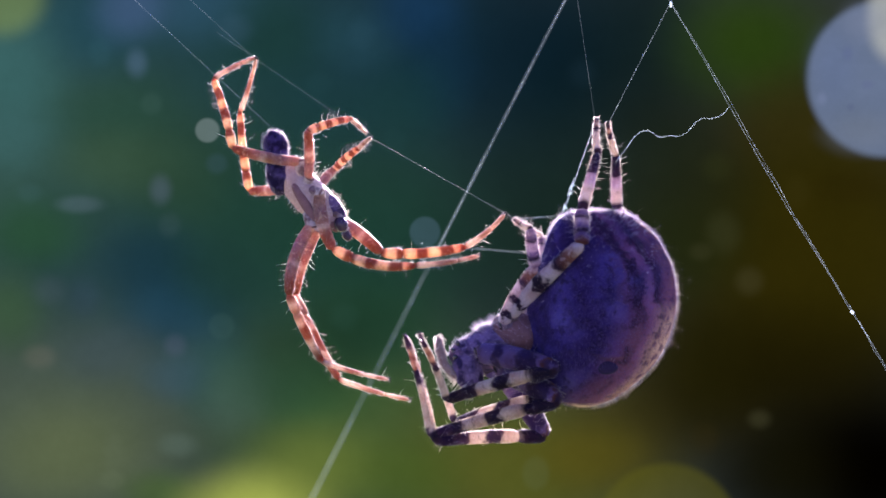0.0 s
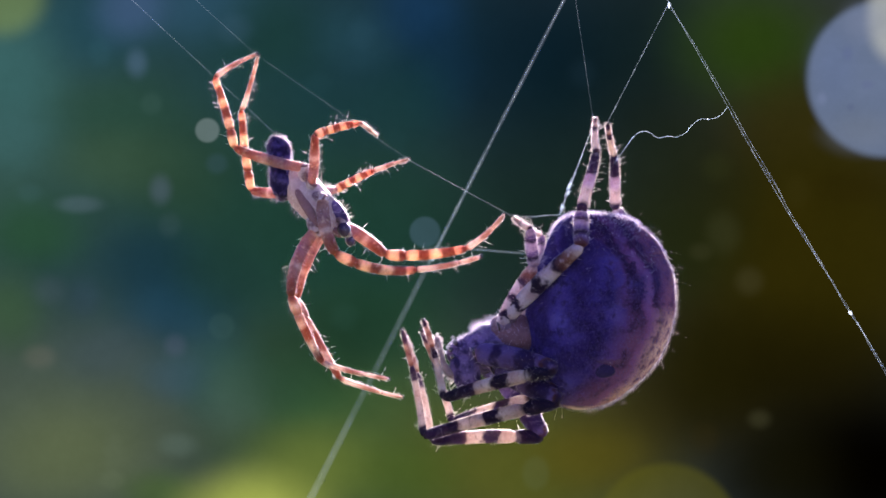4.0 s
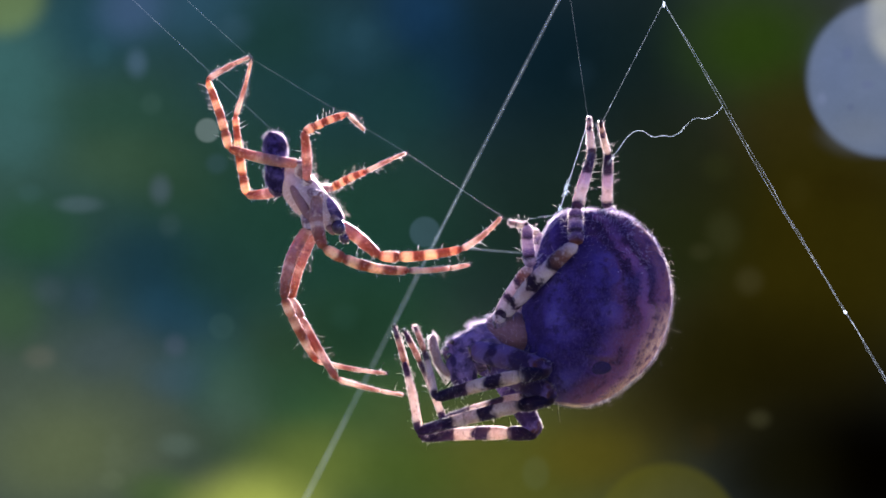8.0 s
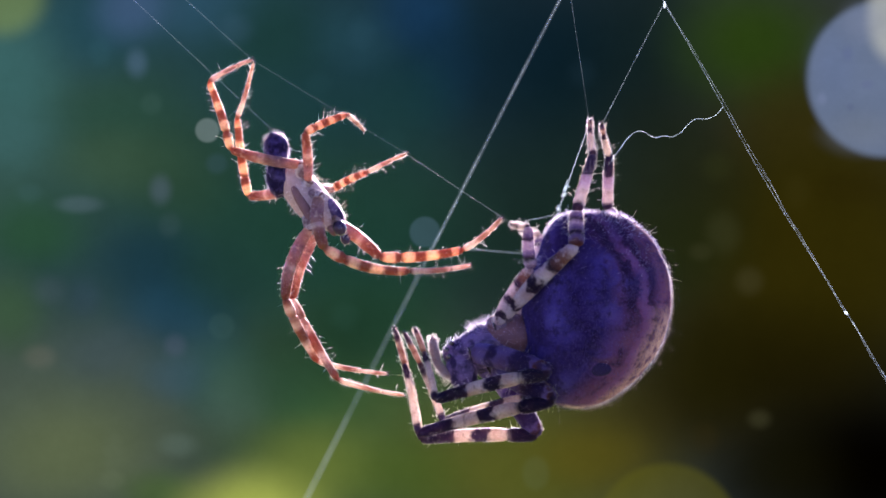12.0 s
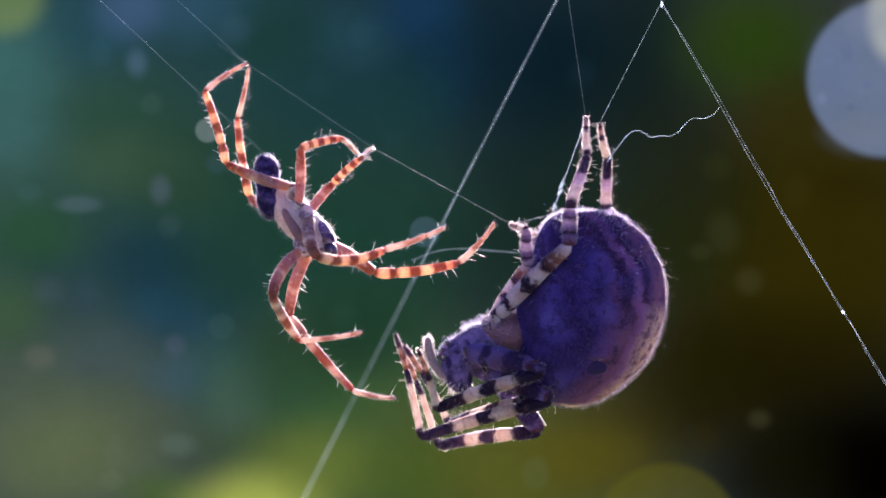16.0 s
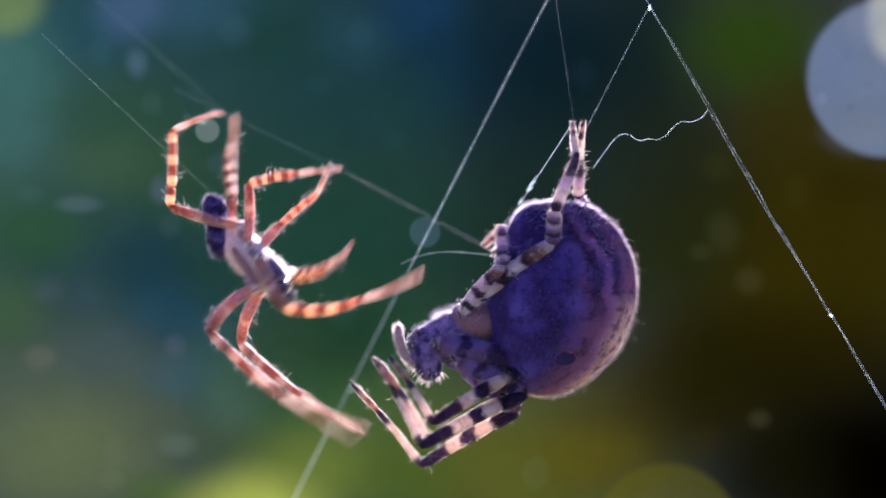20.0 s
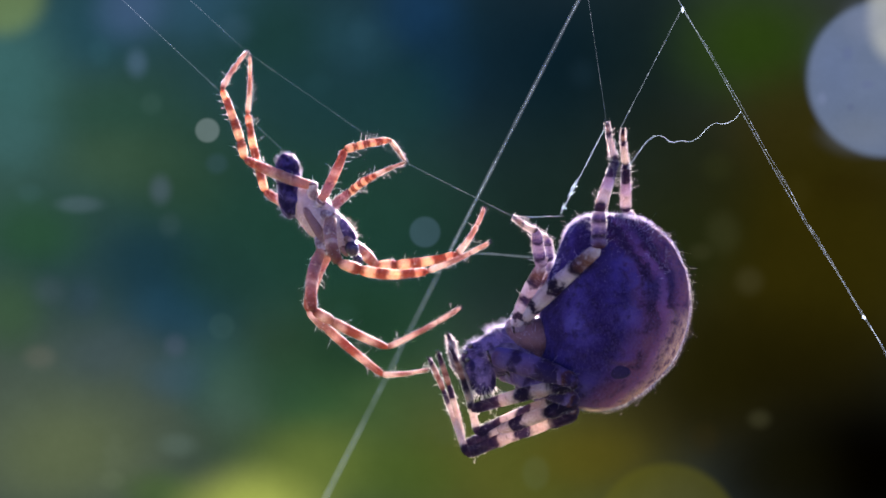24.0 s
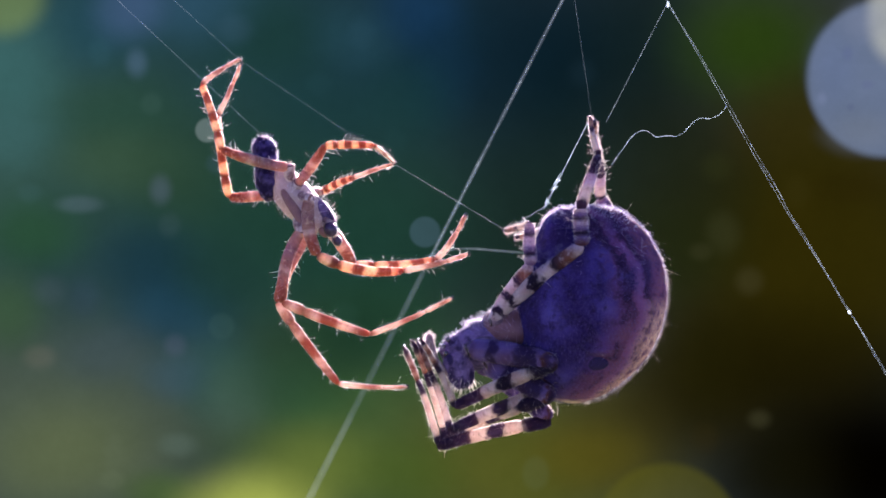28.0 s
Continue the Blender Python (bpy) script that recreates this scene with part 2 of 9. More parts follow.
def abdomen_skin():
    n = Nodes("female_abdomen_skin")
    big = n.noise(260, 3.0, 0.5)
    mid = n.noise(1500, 6.0, 0.7)
    patchy = n.noise(750, 4.0, 0.6)
    fine = n.noise(8000, 4.0, 0.7)
    base = n.ramp(big, (0.36, (0.014, 0.007, 0.046)), (0.52, (0.036, 0.024, 0.120)), (0.66, (0.072, 0.060, 0.215)))
    base = n.mix(n.ramp(patchy, (0.46, (0, 0, 0)), (0.62, (0.7, 0.7, 0.7))), base, (0.014, 0.008, 0.036))
    # towards the back: two dark wavy bands between lilac ones, then a brown rim
    c = n.add("ShaderNodeTexCoord")
    sp = n.add("ShaderNodeSeparateXYZ")
    n.link(c.outputs["Object"], sp.inputs[0])
    wave = n.math("MULTIPLY", n.math("SINE", n.math("MULTIPLY", sp.outputs[2], 2300.0), 0.0), 0.00014)
    square = n.math("MULTIPLY", n.math("MULTIPLY", sp.outputs[2], sp.outputs[2]), 100.0)
    arc = n.math("ADD", n.math("ADD", sp.outputs[0], square), n.math("ADD", wave, n.math("MULTIPLY", n.math("SUBTRACT", mid, 0.5), 0.0016)))
    pos = n.math("MULTIPLY", arc, 200.0)
    purple = n.ramp(pos, (0.12, (0, 0, 0)), (0.42, (0.75, 0.75, 0.75)))
    base = n.mix(purple, base, n.ramp(patchy, (0.42, (0.015, 0.005, 0.026)), (0.60, (0.145, 0.046, 0.105))))
    mark = n.ramp(pos, (0.27, (0, 0, 0)), (0.36, (0.9, 0.9, 0.9)), (0.42, (0.85, 0.85, 0.85)), (0.46, (0, 0, 0)), (0.57, (0, 0, 0)), (0.62, (0.85, 0.85, 0.85)), (0.66, (0.6, 0.6, 0.6)), (0.70, (0, 0, 0)))
    base = n.mix(n.math("MULTIPLY", mark, n.ramp(patchy, (0.36, (0.25, 0.25, 0.25)), (0.56, (1, 1, 1)))), base, (0.007, 0.004, 0.018))
    lilac = n.ramp(pos, (0.44, (0, 0, 0)), (0.50, (0.55, 0.55, 0.55)), (0.56, (0.4, 0.4, 0.4)), (0.60, (0, 0, 0)))
    base = n.mix(n.math("MULTIPLY", lilac, n.ramp(mid, (0.38, (1, 1, 1)), (0.62, (0.2, 0.2, 0.2)))), base, (0.20, 0.090, 0.215))
    brown = n.ramp(pos, (0.64, (0, 0, 0)), (0.84, (0.85, 0.85, 0.85)))
    base = n.mix(n.math("MULTIPLY", brown, n.ramp(mid, (0.40, (1, 1, 1)), (0.56, (0.15, 0.15, 0.15)))), base, (0.22, 0.085, 0.085))
    low = n.ramp(n.math("ADD", n.math("MULTIPLY", sp.outputs[2], -160.0), 0.5), (0.42, (0, 0, 0)), (0.62, (1, 1, 1)))
    ruddy = n.math("MULTIPLY", n.ramp(pos, (0.02, (0, 0, 0)), (0.40, (0.55, 0.55, 0.55))), low)
    base = n.mix(n.math("MULTIPLY", ruddy, n.ramp(patchy, (0.40, (1, 1, 1)), (0.60, (0.3, 0.3, 0.3)))), base, (0.20, 0.075, 0.135))
    # rim light on the lower back edge, painted in as cream
    pale = n.math("MULTIPLY", n.ramp(pos, (0.50, (0, 0, 0)), (0.80, (1, 1, 1))), low)
    base = n.mix(n.math("MULTIPLY", pale, n.ramp(mid, (0.40, (1, 1, 1)), (0.60, (0.2, 0.2, 0.2)))), base, (0.70, 0.42, 0.30))
    # thin lit line along the bottom edge, also put into the colour
    lit_rim = n.ramp(n.math("MULTIPLY", sp.outputs[2], -180.0), (0.945, (0, 0, 0)), (0.99, (1, 1, 1)))
    base = n.mix(n.math("MULTIPLY", lit_rim, n.ramp(mid, (0.38, (1, 1, 1)), (0.62, (0.5, 0.5, 0.5)))), base, (0.66, 0.45, 0.36))
    base = n.mix(n.ramp(mid, (0.52, (0, 0, 0)), (0.63, (0.6, 0.6, 0.6))), base, n.mix(0.8, base, (0.008, 0.004, 0.022)))
    c2 = n.mix(n.ramp(fine, (0.45, (0, 0, 0)), (0.72, (0.24, 0.24, 0.24))), base, (0.12, 0.09, 0.19))
    n.bump(n.math("ADD", n.math("MULTIPLY", fine, 0.6), n.math("MULTIPLY", mid, 2.0)), 1.0, 0.00016)
    b = n.bsdf
    b.inputs["Subsurface Weight"].default_value = 0.25
    b.inputs["Subsurface Radius"].default_value = (1.0, 0.5, 0.4)
    b.inputs["Subsurface Scale"].default_value = 0.0006
    return n.skin(c2, 0.9, 0.0, None, 0.02)


F_ABDOMEN = abdomen_skin()
F_CARAPACE = plain("female_carapace_skin", (0.018, 0.012, 0.040), (0.135, 0.088, 0.175), 0.75, 1500, 0.1, 0.08, 0.9, blotch=True)
F_HAIR = plain("grey_down", (0.42, 0.40, 0.50), (0.68, 0.66, 0.74), 0.5, 3000, 0.75)
DOWN = plain("violet_down", (0.03, 0.022, 0.082), (0.10, 0.076, 0.20), 0.5, 3000, 0.6)
M_CARAPACE_PALE = plain("male_carapace_skin", (0.25, 0.155, 0.165), (0.60, 0.47, 0.45), 0.6, 1500, 0.4, 0.25, 0.8)
M_STRIPE = plain("brown_stripe", (0.11, 0.048, 0.050), (0.21, 0.105, 0.105), 0.6, 2500, 0.1, 0.15)
M_ABDOMEN = plain("male_abdomen_skin", (0.008, 0.005, 0.022), (0.050, 0.036, 0.105), 0.8, 1900, 0.0, 0.04, 1.0, blotch=True)


def silk(name, thick):
    n = Nodes(name)
    f = n.noise(1400 if thick > 0.02 else 420, 3.0)
    c = n.mix(f, (0.42, 0.72, 0.88), (0.66, 0.88, 0.96))
    b = n.bsdf
    n.link(c, b.inputs["Base Color"])
    b.inputs["Roughness"].default_value = 0.3
    tr = n.add("ShaderNodeBsdfTranslucent")
    n.link(c, tr.inputs[0])
    ms = n.add("ShaderNodeMixShader", Fac=0.6)
    n.link(b.outputs[0], ms.inputs[1])
    n.link(tr.outputs[0], ms.inputs[2])
    clear = n.add("ShaderNodeBsdfTransparent")
    me = n.add("ShaderNodeMixShader")
    n.link(n.ramp(f, (0.36, (thick * 0.55,) * 3), (0.66, (thick * 1.25,) * 3)), me.inputs[0])
    n.link(clear.outputs[0], me.inputs[1])
    n.link(ms.outputs[0], me.inputs[2])
    n.link(me.outputs[0], n.out.inputs[0])
    return n.m


SILK, SILK_FINE, SILK_SOFT = silk("silk", 0.10), silk("fine_silk", 0.013), silk("slack_silk", 0.0062)
SILK_LINE, SILK_FAINT = silk("frame_silk", 0.024), silk("faint_silk", 0.0034)


# ---- backdrop: a glowing sheet painted with the garden far behind, all out of focus ----
DEEP = 1.6
HALF = (EYE + DEEP) * math.tan(radians(13.0))


WARM = (0.895, 1.09, 0.785, 0.191)      # undoes the white balance for the far light


def garden():
    n = Nodes("garden_far_off_glow")
    c = n.add("ShaderNodeTexCoord")
    m = n.add("ShaderNodeMapping")
    m.inputs["Scale"].default_value = (0.5 / HALF, 0.5 / HALF, 0.5 / HALF)
    n.link(c.outputs["Object"], m.inputs["Vector"])
    wob = n.add("ShaderNodeTexNoise", Scale=2.2, Detail=2.0)
    n.link(m.outputs[0], wob.inputs["Vector"])
    warp = n.add("ShaderNodeVectorMath")
    warp.operation = "MULTIPLY_ADD"
    n.link(wob.outputs["Color"], warp.inputs[0])
    warp.inputs[1].default_value = (0.07, 0.07, 0.0)
    back = n.add("ShaderNodeVectorMath")
    back.operation = "ADD"
    back.inputs[1].default_value = (-0.035, -0.035, 0.0)
    n.link(m.outputs[0], back.inputs[0])
    n.link(back.outputs[0], warp.inputs[2])
    state = [(0.018, 0.045, 0.036)]

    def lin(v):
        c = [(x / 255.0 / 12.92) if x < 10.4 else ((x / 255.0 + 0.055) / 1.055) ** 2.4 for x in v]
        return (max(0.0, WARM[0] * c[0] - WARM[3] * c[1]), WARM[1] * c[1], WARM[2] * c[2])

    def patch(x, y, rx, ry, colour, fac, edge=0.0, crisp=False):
        """A soft patch of light or shade mixed into the glow's colour; crisp: the painted round disc of an unfocused
        glint.
        """
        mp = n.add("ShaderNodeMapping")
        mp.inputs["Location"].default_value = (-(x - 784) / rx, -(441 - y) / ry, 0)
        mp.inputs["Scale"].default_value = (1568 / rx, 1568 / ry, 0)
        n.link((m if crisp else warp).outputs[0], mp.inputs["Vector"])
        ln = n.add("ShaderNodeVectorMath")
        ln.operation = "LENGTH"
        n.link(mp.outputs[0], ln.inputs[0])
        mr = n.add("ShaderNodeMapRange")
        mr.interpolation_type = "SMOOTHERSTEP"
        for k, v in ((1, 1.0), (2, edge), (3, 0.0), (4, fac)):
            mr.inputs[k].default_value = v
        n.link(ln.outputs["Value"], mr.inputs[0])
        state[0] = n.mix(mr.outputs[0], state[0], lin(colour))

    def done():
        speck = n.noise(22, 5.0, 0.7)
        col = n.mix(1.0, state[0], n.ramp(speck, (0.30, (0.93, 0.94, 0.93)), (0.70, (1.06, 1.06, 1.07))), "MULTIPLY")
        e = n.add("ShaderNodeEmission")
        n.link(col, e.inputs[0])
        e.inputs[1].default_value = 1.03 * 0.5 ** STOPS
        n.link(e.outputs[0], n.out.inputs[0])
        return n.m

    return patch, done


patch, done = garden()
# broad masses of foliage, shade and sky, painted as soft colour
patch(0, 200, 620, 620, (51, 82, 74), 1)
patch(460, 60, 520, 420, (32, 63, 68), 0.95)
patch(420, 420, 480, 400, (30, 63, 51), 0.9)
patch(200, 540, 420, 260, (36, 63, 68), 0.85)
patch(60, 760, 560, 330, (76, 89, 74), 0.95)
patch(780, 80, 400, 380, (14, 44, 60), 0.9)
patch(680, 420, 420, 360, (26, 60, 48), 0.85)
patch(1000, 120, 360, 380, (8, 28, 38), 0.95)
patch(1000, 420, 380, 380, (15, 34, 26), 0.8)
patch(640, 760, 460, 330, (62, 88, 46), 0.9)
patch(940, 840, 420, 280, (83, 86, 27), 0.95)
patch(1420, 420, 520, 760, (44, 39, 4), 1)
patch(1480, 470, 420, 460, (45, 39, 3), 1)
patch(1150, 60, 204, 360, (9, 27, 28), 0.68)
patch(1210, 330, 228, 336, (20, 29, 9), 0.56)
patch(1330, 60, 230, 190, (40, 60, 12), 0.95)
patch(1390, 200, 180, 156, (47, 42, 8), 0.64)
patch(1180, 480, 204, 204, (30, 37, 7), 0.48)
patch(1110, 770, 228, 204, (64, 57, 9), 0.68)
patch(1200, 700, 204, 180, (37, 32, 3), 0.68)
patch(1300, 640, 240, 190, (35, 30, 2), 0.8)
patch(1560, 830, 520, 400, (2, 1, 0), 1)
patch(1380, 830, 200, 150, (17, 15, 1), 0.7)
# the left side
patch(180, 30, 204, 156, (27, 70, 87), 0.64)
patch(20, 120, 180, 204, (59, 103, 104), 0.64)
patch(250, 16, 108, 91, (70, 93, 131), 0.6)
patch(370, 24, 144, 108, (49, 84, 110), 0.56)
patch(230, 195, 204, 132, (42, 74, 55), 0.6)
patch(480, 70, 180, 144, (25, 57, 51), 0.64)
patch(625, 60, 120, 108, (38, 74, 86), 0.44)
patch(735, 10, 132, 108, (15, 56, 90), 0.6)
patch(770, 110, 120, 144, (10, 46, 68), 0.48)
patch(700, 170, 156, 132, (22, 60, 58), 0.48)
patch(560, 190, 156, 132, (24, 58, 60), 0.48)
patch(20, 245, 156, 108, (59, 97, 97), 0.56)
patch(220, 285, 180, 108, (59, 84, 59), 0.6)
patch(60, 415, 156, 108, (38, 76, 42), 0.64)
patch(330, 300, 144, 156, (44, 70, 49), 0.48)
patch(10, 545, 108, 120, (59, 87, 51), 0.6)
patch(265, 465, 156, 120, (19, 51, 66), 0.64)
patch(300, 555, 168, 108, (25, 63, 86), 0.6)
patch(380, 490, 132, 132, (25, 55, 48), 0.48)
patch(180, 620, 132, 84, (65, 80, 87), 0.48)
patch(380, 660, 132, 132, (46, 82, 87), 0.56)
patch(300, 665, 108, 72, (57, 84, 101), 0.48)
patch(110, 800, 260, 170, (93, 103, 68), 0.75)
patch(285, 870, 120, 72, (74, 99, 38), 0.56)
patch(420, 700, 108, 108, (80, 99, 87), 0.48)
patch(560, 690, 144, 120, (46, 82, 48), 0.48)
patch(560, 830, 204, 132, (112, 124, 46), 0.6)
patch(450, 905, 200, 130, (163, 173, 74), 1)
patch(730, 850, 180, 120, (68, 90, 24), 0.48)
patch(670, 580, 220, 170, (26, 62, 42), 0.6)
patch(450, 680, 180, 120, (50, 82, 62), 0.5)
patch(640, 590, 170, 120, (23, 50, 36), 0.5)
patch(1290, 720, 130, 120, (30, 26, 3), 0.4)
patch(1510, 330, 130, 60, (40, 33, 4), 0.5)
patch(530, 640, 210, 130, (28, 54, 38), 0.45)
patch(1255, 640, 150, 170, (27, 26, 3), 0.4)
patch(1050, 810, 160, 90, (88, 80, 16), 0.5)
patch(1400, 650, 260, 170, (25, 21, 1), 0.35)
# glints and drops out of focus, painted on as bright discs
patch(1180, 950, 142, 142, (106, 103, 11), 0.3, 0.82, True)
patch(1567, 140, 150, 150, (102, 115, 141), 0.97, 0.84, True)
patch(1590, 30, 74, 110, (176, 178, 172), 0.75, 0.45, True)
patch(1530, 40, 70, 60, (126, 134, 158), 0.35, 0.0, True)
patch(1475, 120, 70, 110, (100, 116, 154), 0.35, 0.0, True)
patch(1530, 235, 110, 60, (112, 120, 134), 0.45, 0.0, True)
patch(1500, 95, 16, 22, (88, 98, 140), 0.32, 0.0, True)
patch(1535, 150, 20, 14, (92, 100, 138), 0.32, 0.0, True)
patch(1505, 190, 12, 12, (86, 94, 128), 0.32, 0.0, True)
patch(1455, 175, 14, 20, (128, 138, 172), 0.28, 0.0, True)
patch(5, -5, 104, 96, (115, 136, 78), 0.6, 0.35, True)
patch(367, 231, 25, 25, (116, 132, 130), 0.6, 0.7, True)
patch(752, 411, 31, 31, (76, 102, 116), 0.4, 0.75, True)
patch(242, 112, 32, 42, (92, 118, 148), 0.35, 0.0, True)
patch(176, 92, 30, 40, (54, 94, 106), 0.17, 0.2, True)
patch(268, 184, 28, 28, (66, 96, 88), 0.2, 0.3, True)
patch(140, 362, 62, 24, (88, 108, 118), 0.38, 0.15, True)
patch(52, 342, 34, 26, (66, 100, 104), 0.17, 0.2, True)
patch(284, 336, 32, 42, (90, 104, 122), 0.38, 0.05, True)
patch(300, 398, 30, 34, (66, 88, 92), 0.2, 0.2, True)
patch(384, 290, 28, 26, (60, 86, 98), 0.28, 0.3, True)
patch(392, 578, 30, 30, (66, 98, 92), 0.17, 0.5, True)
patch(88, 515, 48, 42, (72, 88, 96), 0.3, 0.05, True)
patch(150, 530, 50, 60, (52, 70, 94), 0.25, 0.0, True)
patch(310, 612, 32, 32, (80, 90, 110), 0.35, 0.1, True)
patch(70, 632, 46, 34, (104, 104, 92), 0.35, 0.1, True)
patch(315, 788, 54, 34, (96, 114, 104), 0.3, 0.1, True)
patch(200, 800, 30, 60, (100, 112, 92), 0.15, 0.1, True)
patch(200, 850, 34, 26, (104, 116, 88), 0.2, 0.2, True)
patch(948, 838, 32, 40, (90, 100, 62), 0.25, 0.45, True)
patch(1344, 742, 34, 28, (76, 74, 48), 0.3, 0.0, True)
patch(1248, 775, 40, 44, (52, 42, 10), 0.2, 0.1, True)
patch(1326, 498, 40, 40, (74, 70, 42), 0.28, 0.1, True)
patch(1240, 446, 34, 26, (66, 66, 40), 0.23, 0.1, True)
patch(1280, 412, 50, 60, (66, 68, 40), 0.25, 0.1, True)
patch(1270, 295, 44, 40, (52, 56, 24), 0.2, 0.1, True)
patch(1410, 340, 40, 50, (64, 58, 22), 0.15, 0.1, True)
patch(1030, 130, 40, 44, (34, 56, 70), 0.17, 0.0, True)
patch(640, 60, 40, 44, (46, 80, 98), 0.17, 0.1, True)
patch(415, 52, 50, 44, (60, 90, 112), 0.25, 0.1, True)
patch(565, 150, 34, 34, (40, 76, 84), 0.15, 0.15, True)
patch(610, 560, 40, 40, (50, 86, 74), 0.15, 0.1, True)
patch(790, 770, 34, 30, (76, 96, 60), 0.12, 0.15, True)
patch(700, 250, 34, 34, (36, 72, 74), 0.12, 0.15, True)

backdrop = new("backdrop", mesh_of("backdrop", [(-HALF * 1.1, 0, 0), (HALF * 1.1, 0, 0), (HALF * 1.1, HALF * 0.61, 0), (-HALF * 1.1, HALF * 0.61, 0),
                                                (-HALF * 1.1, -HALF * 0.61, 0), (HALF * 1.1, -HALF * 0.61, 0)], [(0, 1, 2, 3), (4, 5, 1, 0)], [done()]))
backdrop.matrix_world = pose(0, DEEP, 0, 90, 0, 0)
tagged(backdrop, "glowing backdrop painted with blurred green and blue garden foliage far behind the web", "backdrop", kind="structure")

# ---- the lawn below, out of view, that throws its light up ----
lawn_mat = Nodes("lawn_grass")
lawn_mix = lawn_mat.mix(lawn_mat.noise(3.0), (0.085, 0.115, 0.042), (0.15, 0.16, 0.065))
lawn_mat.bump(lawn_mat.noise(60.0), 0.8, 0.02)
lawn_mat.skin(lawn_mix, 0.9)
ground = new("ground", mesh_of("ground", [(-40, -40, -1.0), (40, -40, -1.0), (40, 40, -1.0), (-40, 40, -1.0)], [(0, 1, 2, 3)], [lawn_mat.m]))
tagged(ground, "short green lawn far below the web", "lawn", kind="structure")


# ---- legs ----
def leg_piece(name, length, r0, r1, bow, mat_, spines, seed, shape="femur", fine=40, hair=11.0, span=(0.0, 1.0)):
    """One rigid piece of a leg along +Y, all lengths in U; bow: how far its middle bends towards +X; span: the share of the length it fills."""
    rnd = random.Random(seed)
    s = Shape()
    path, radii = [], []
    n = max(8, round(22 * (span[1] - span[0])))
    spines, fine = max(1, round(spines * (span[1] - span[0]))), round(fine * (span[1] - span[0]))
    for i in range(n + 1):
        h = i / n
        a = span[0] + (span[1] - span[0]) * h
        swell = {"femur": 0.86 + 0.20 * math.sin(math.pi * a), "tibia": 0.92 + 0.14 * math.sin(math.pi * a) + 0.10 * math.exp(-((a - 0.17) / 0.05) ** 2) - 0.12 * math.exp(-((a - 0.25) / 0.03) ** 2),
                 "tarsus": 1.0 + 0.12 * math.exp(-(a / 0.05) ** 2) - 0.10 * math.exp(-((a - 0.66) / 0.03) ** 2)}[shape]
        blunt = 14.0 * (span[1] - span[0])
        low, high = 0.72 if span[0] > 0 else 0.30, 0.72 if span[1] < 1 else 0.30
        end = math.sqrt(min(1.0, low + blunt * h)) * math.sqrt(min(1.0, high + blunt * (1 - h)))
        r = (r0 + (r1 - r0) * a) * swell * end
        path.append(Vector((bow * 4 * a * (1 - a), length * a, 0)) * U)
        radii.append(r * U)
    s.tube(path, radii, 12)
    for k in range(spines + fine):
        long = k < spines
        a = (k + rnd.uniform(0.25, 0.75)) / spines * 0.86 + 0.08 if long else rnd.uniform(0.04, 0.97)
        i = int(a * n)
        root = path[i].lerp(path[min(i + 1, n)], a * n - i)
        # the spines stand in two loose rows, the down all round
        t = (math.pi if rnd.random() < 0.5 else 0.0) + rnd.gauss(0.0, 0.55) if long else rnd.uniform(0, 2 * math.pi)
        out = Vector((math.cos(t), 0, math.sin(t)))
        lean = rnd.uniform(0.25, 0.7) if long else rnd.uniform(0.6, 1.6)
        way = (out + Vector((0, lean, 0))).normalized()
        if long:
            s.ball(root + out * radii[i] * 0.9, [out * 0.9 * U, Vector((0, 1.3, 0)) * U, out.cross(Vector((0, 1, 0))) * 1.2 * U], 4, 6, 2)
        s.bristle(root + out * radii[i] * 0.9, way, (rnd.uniform(1.2, 2.2) if long else rnd.uniform(0.35, 0.85)) * hair * U, (rnd.uniform(0.17, 0.25) if long else 0.10) * U, 1, rnd.uniform(-0.04, 0.08))
    mats = [mat_, BRISTLE, CLAW]
    s.a = [span[0] + (span[1] - span[0]) * v for v in s.a]
    if name == "tarsus":
        for side in (-1, 1):
            s.tube([Vector((side * 1.5, length - 3, 0)) * U, Vector((side * 2.2, length + 3, 1)) * U, Vector((side * 2.5 + 1.5, length + 6, 0)) * U], [1.4 * U, 1.0 * U, 0.3 * U], 6, 2)
    s.a += [1.0] * (len(s.v) - len(s.a))
    return s.mesh(name, *mats)


JOBS = {}          # leg -> its pieces, and the joints through which they go, time by time
TURNS = {}         # spider -> its poses


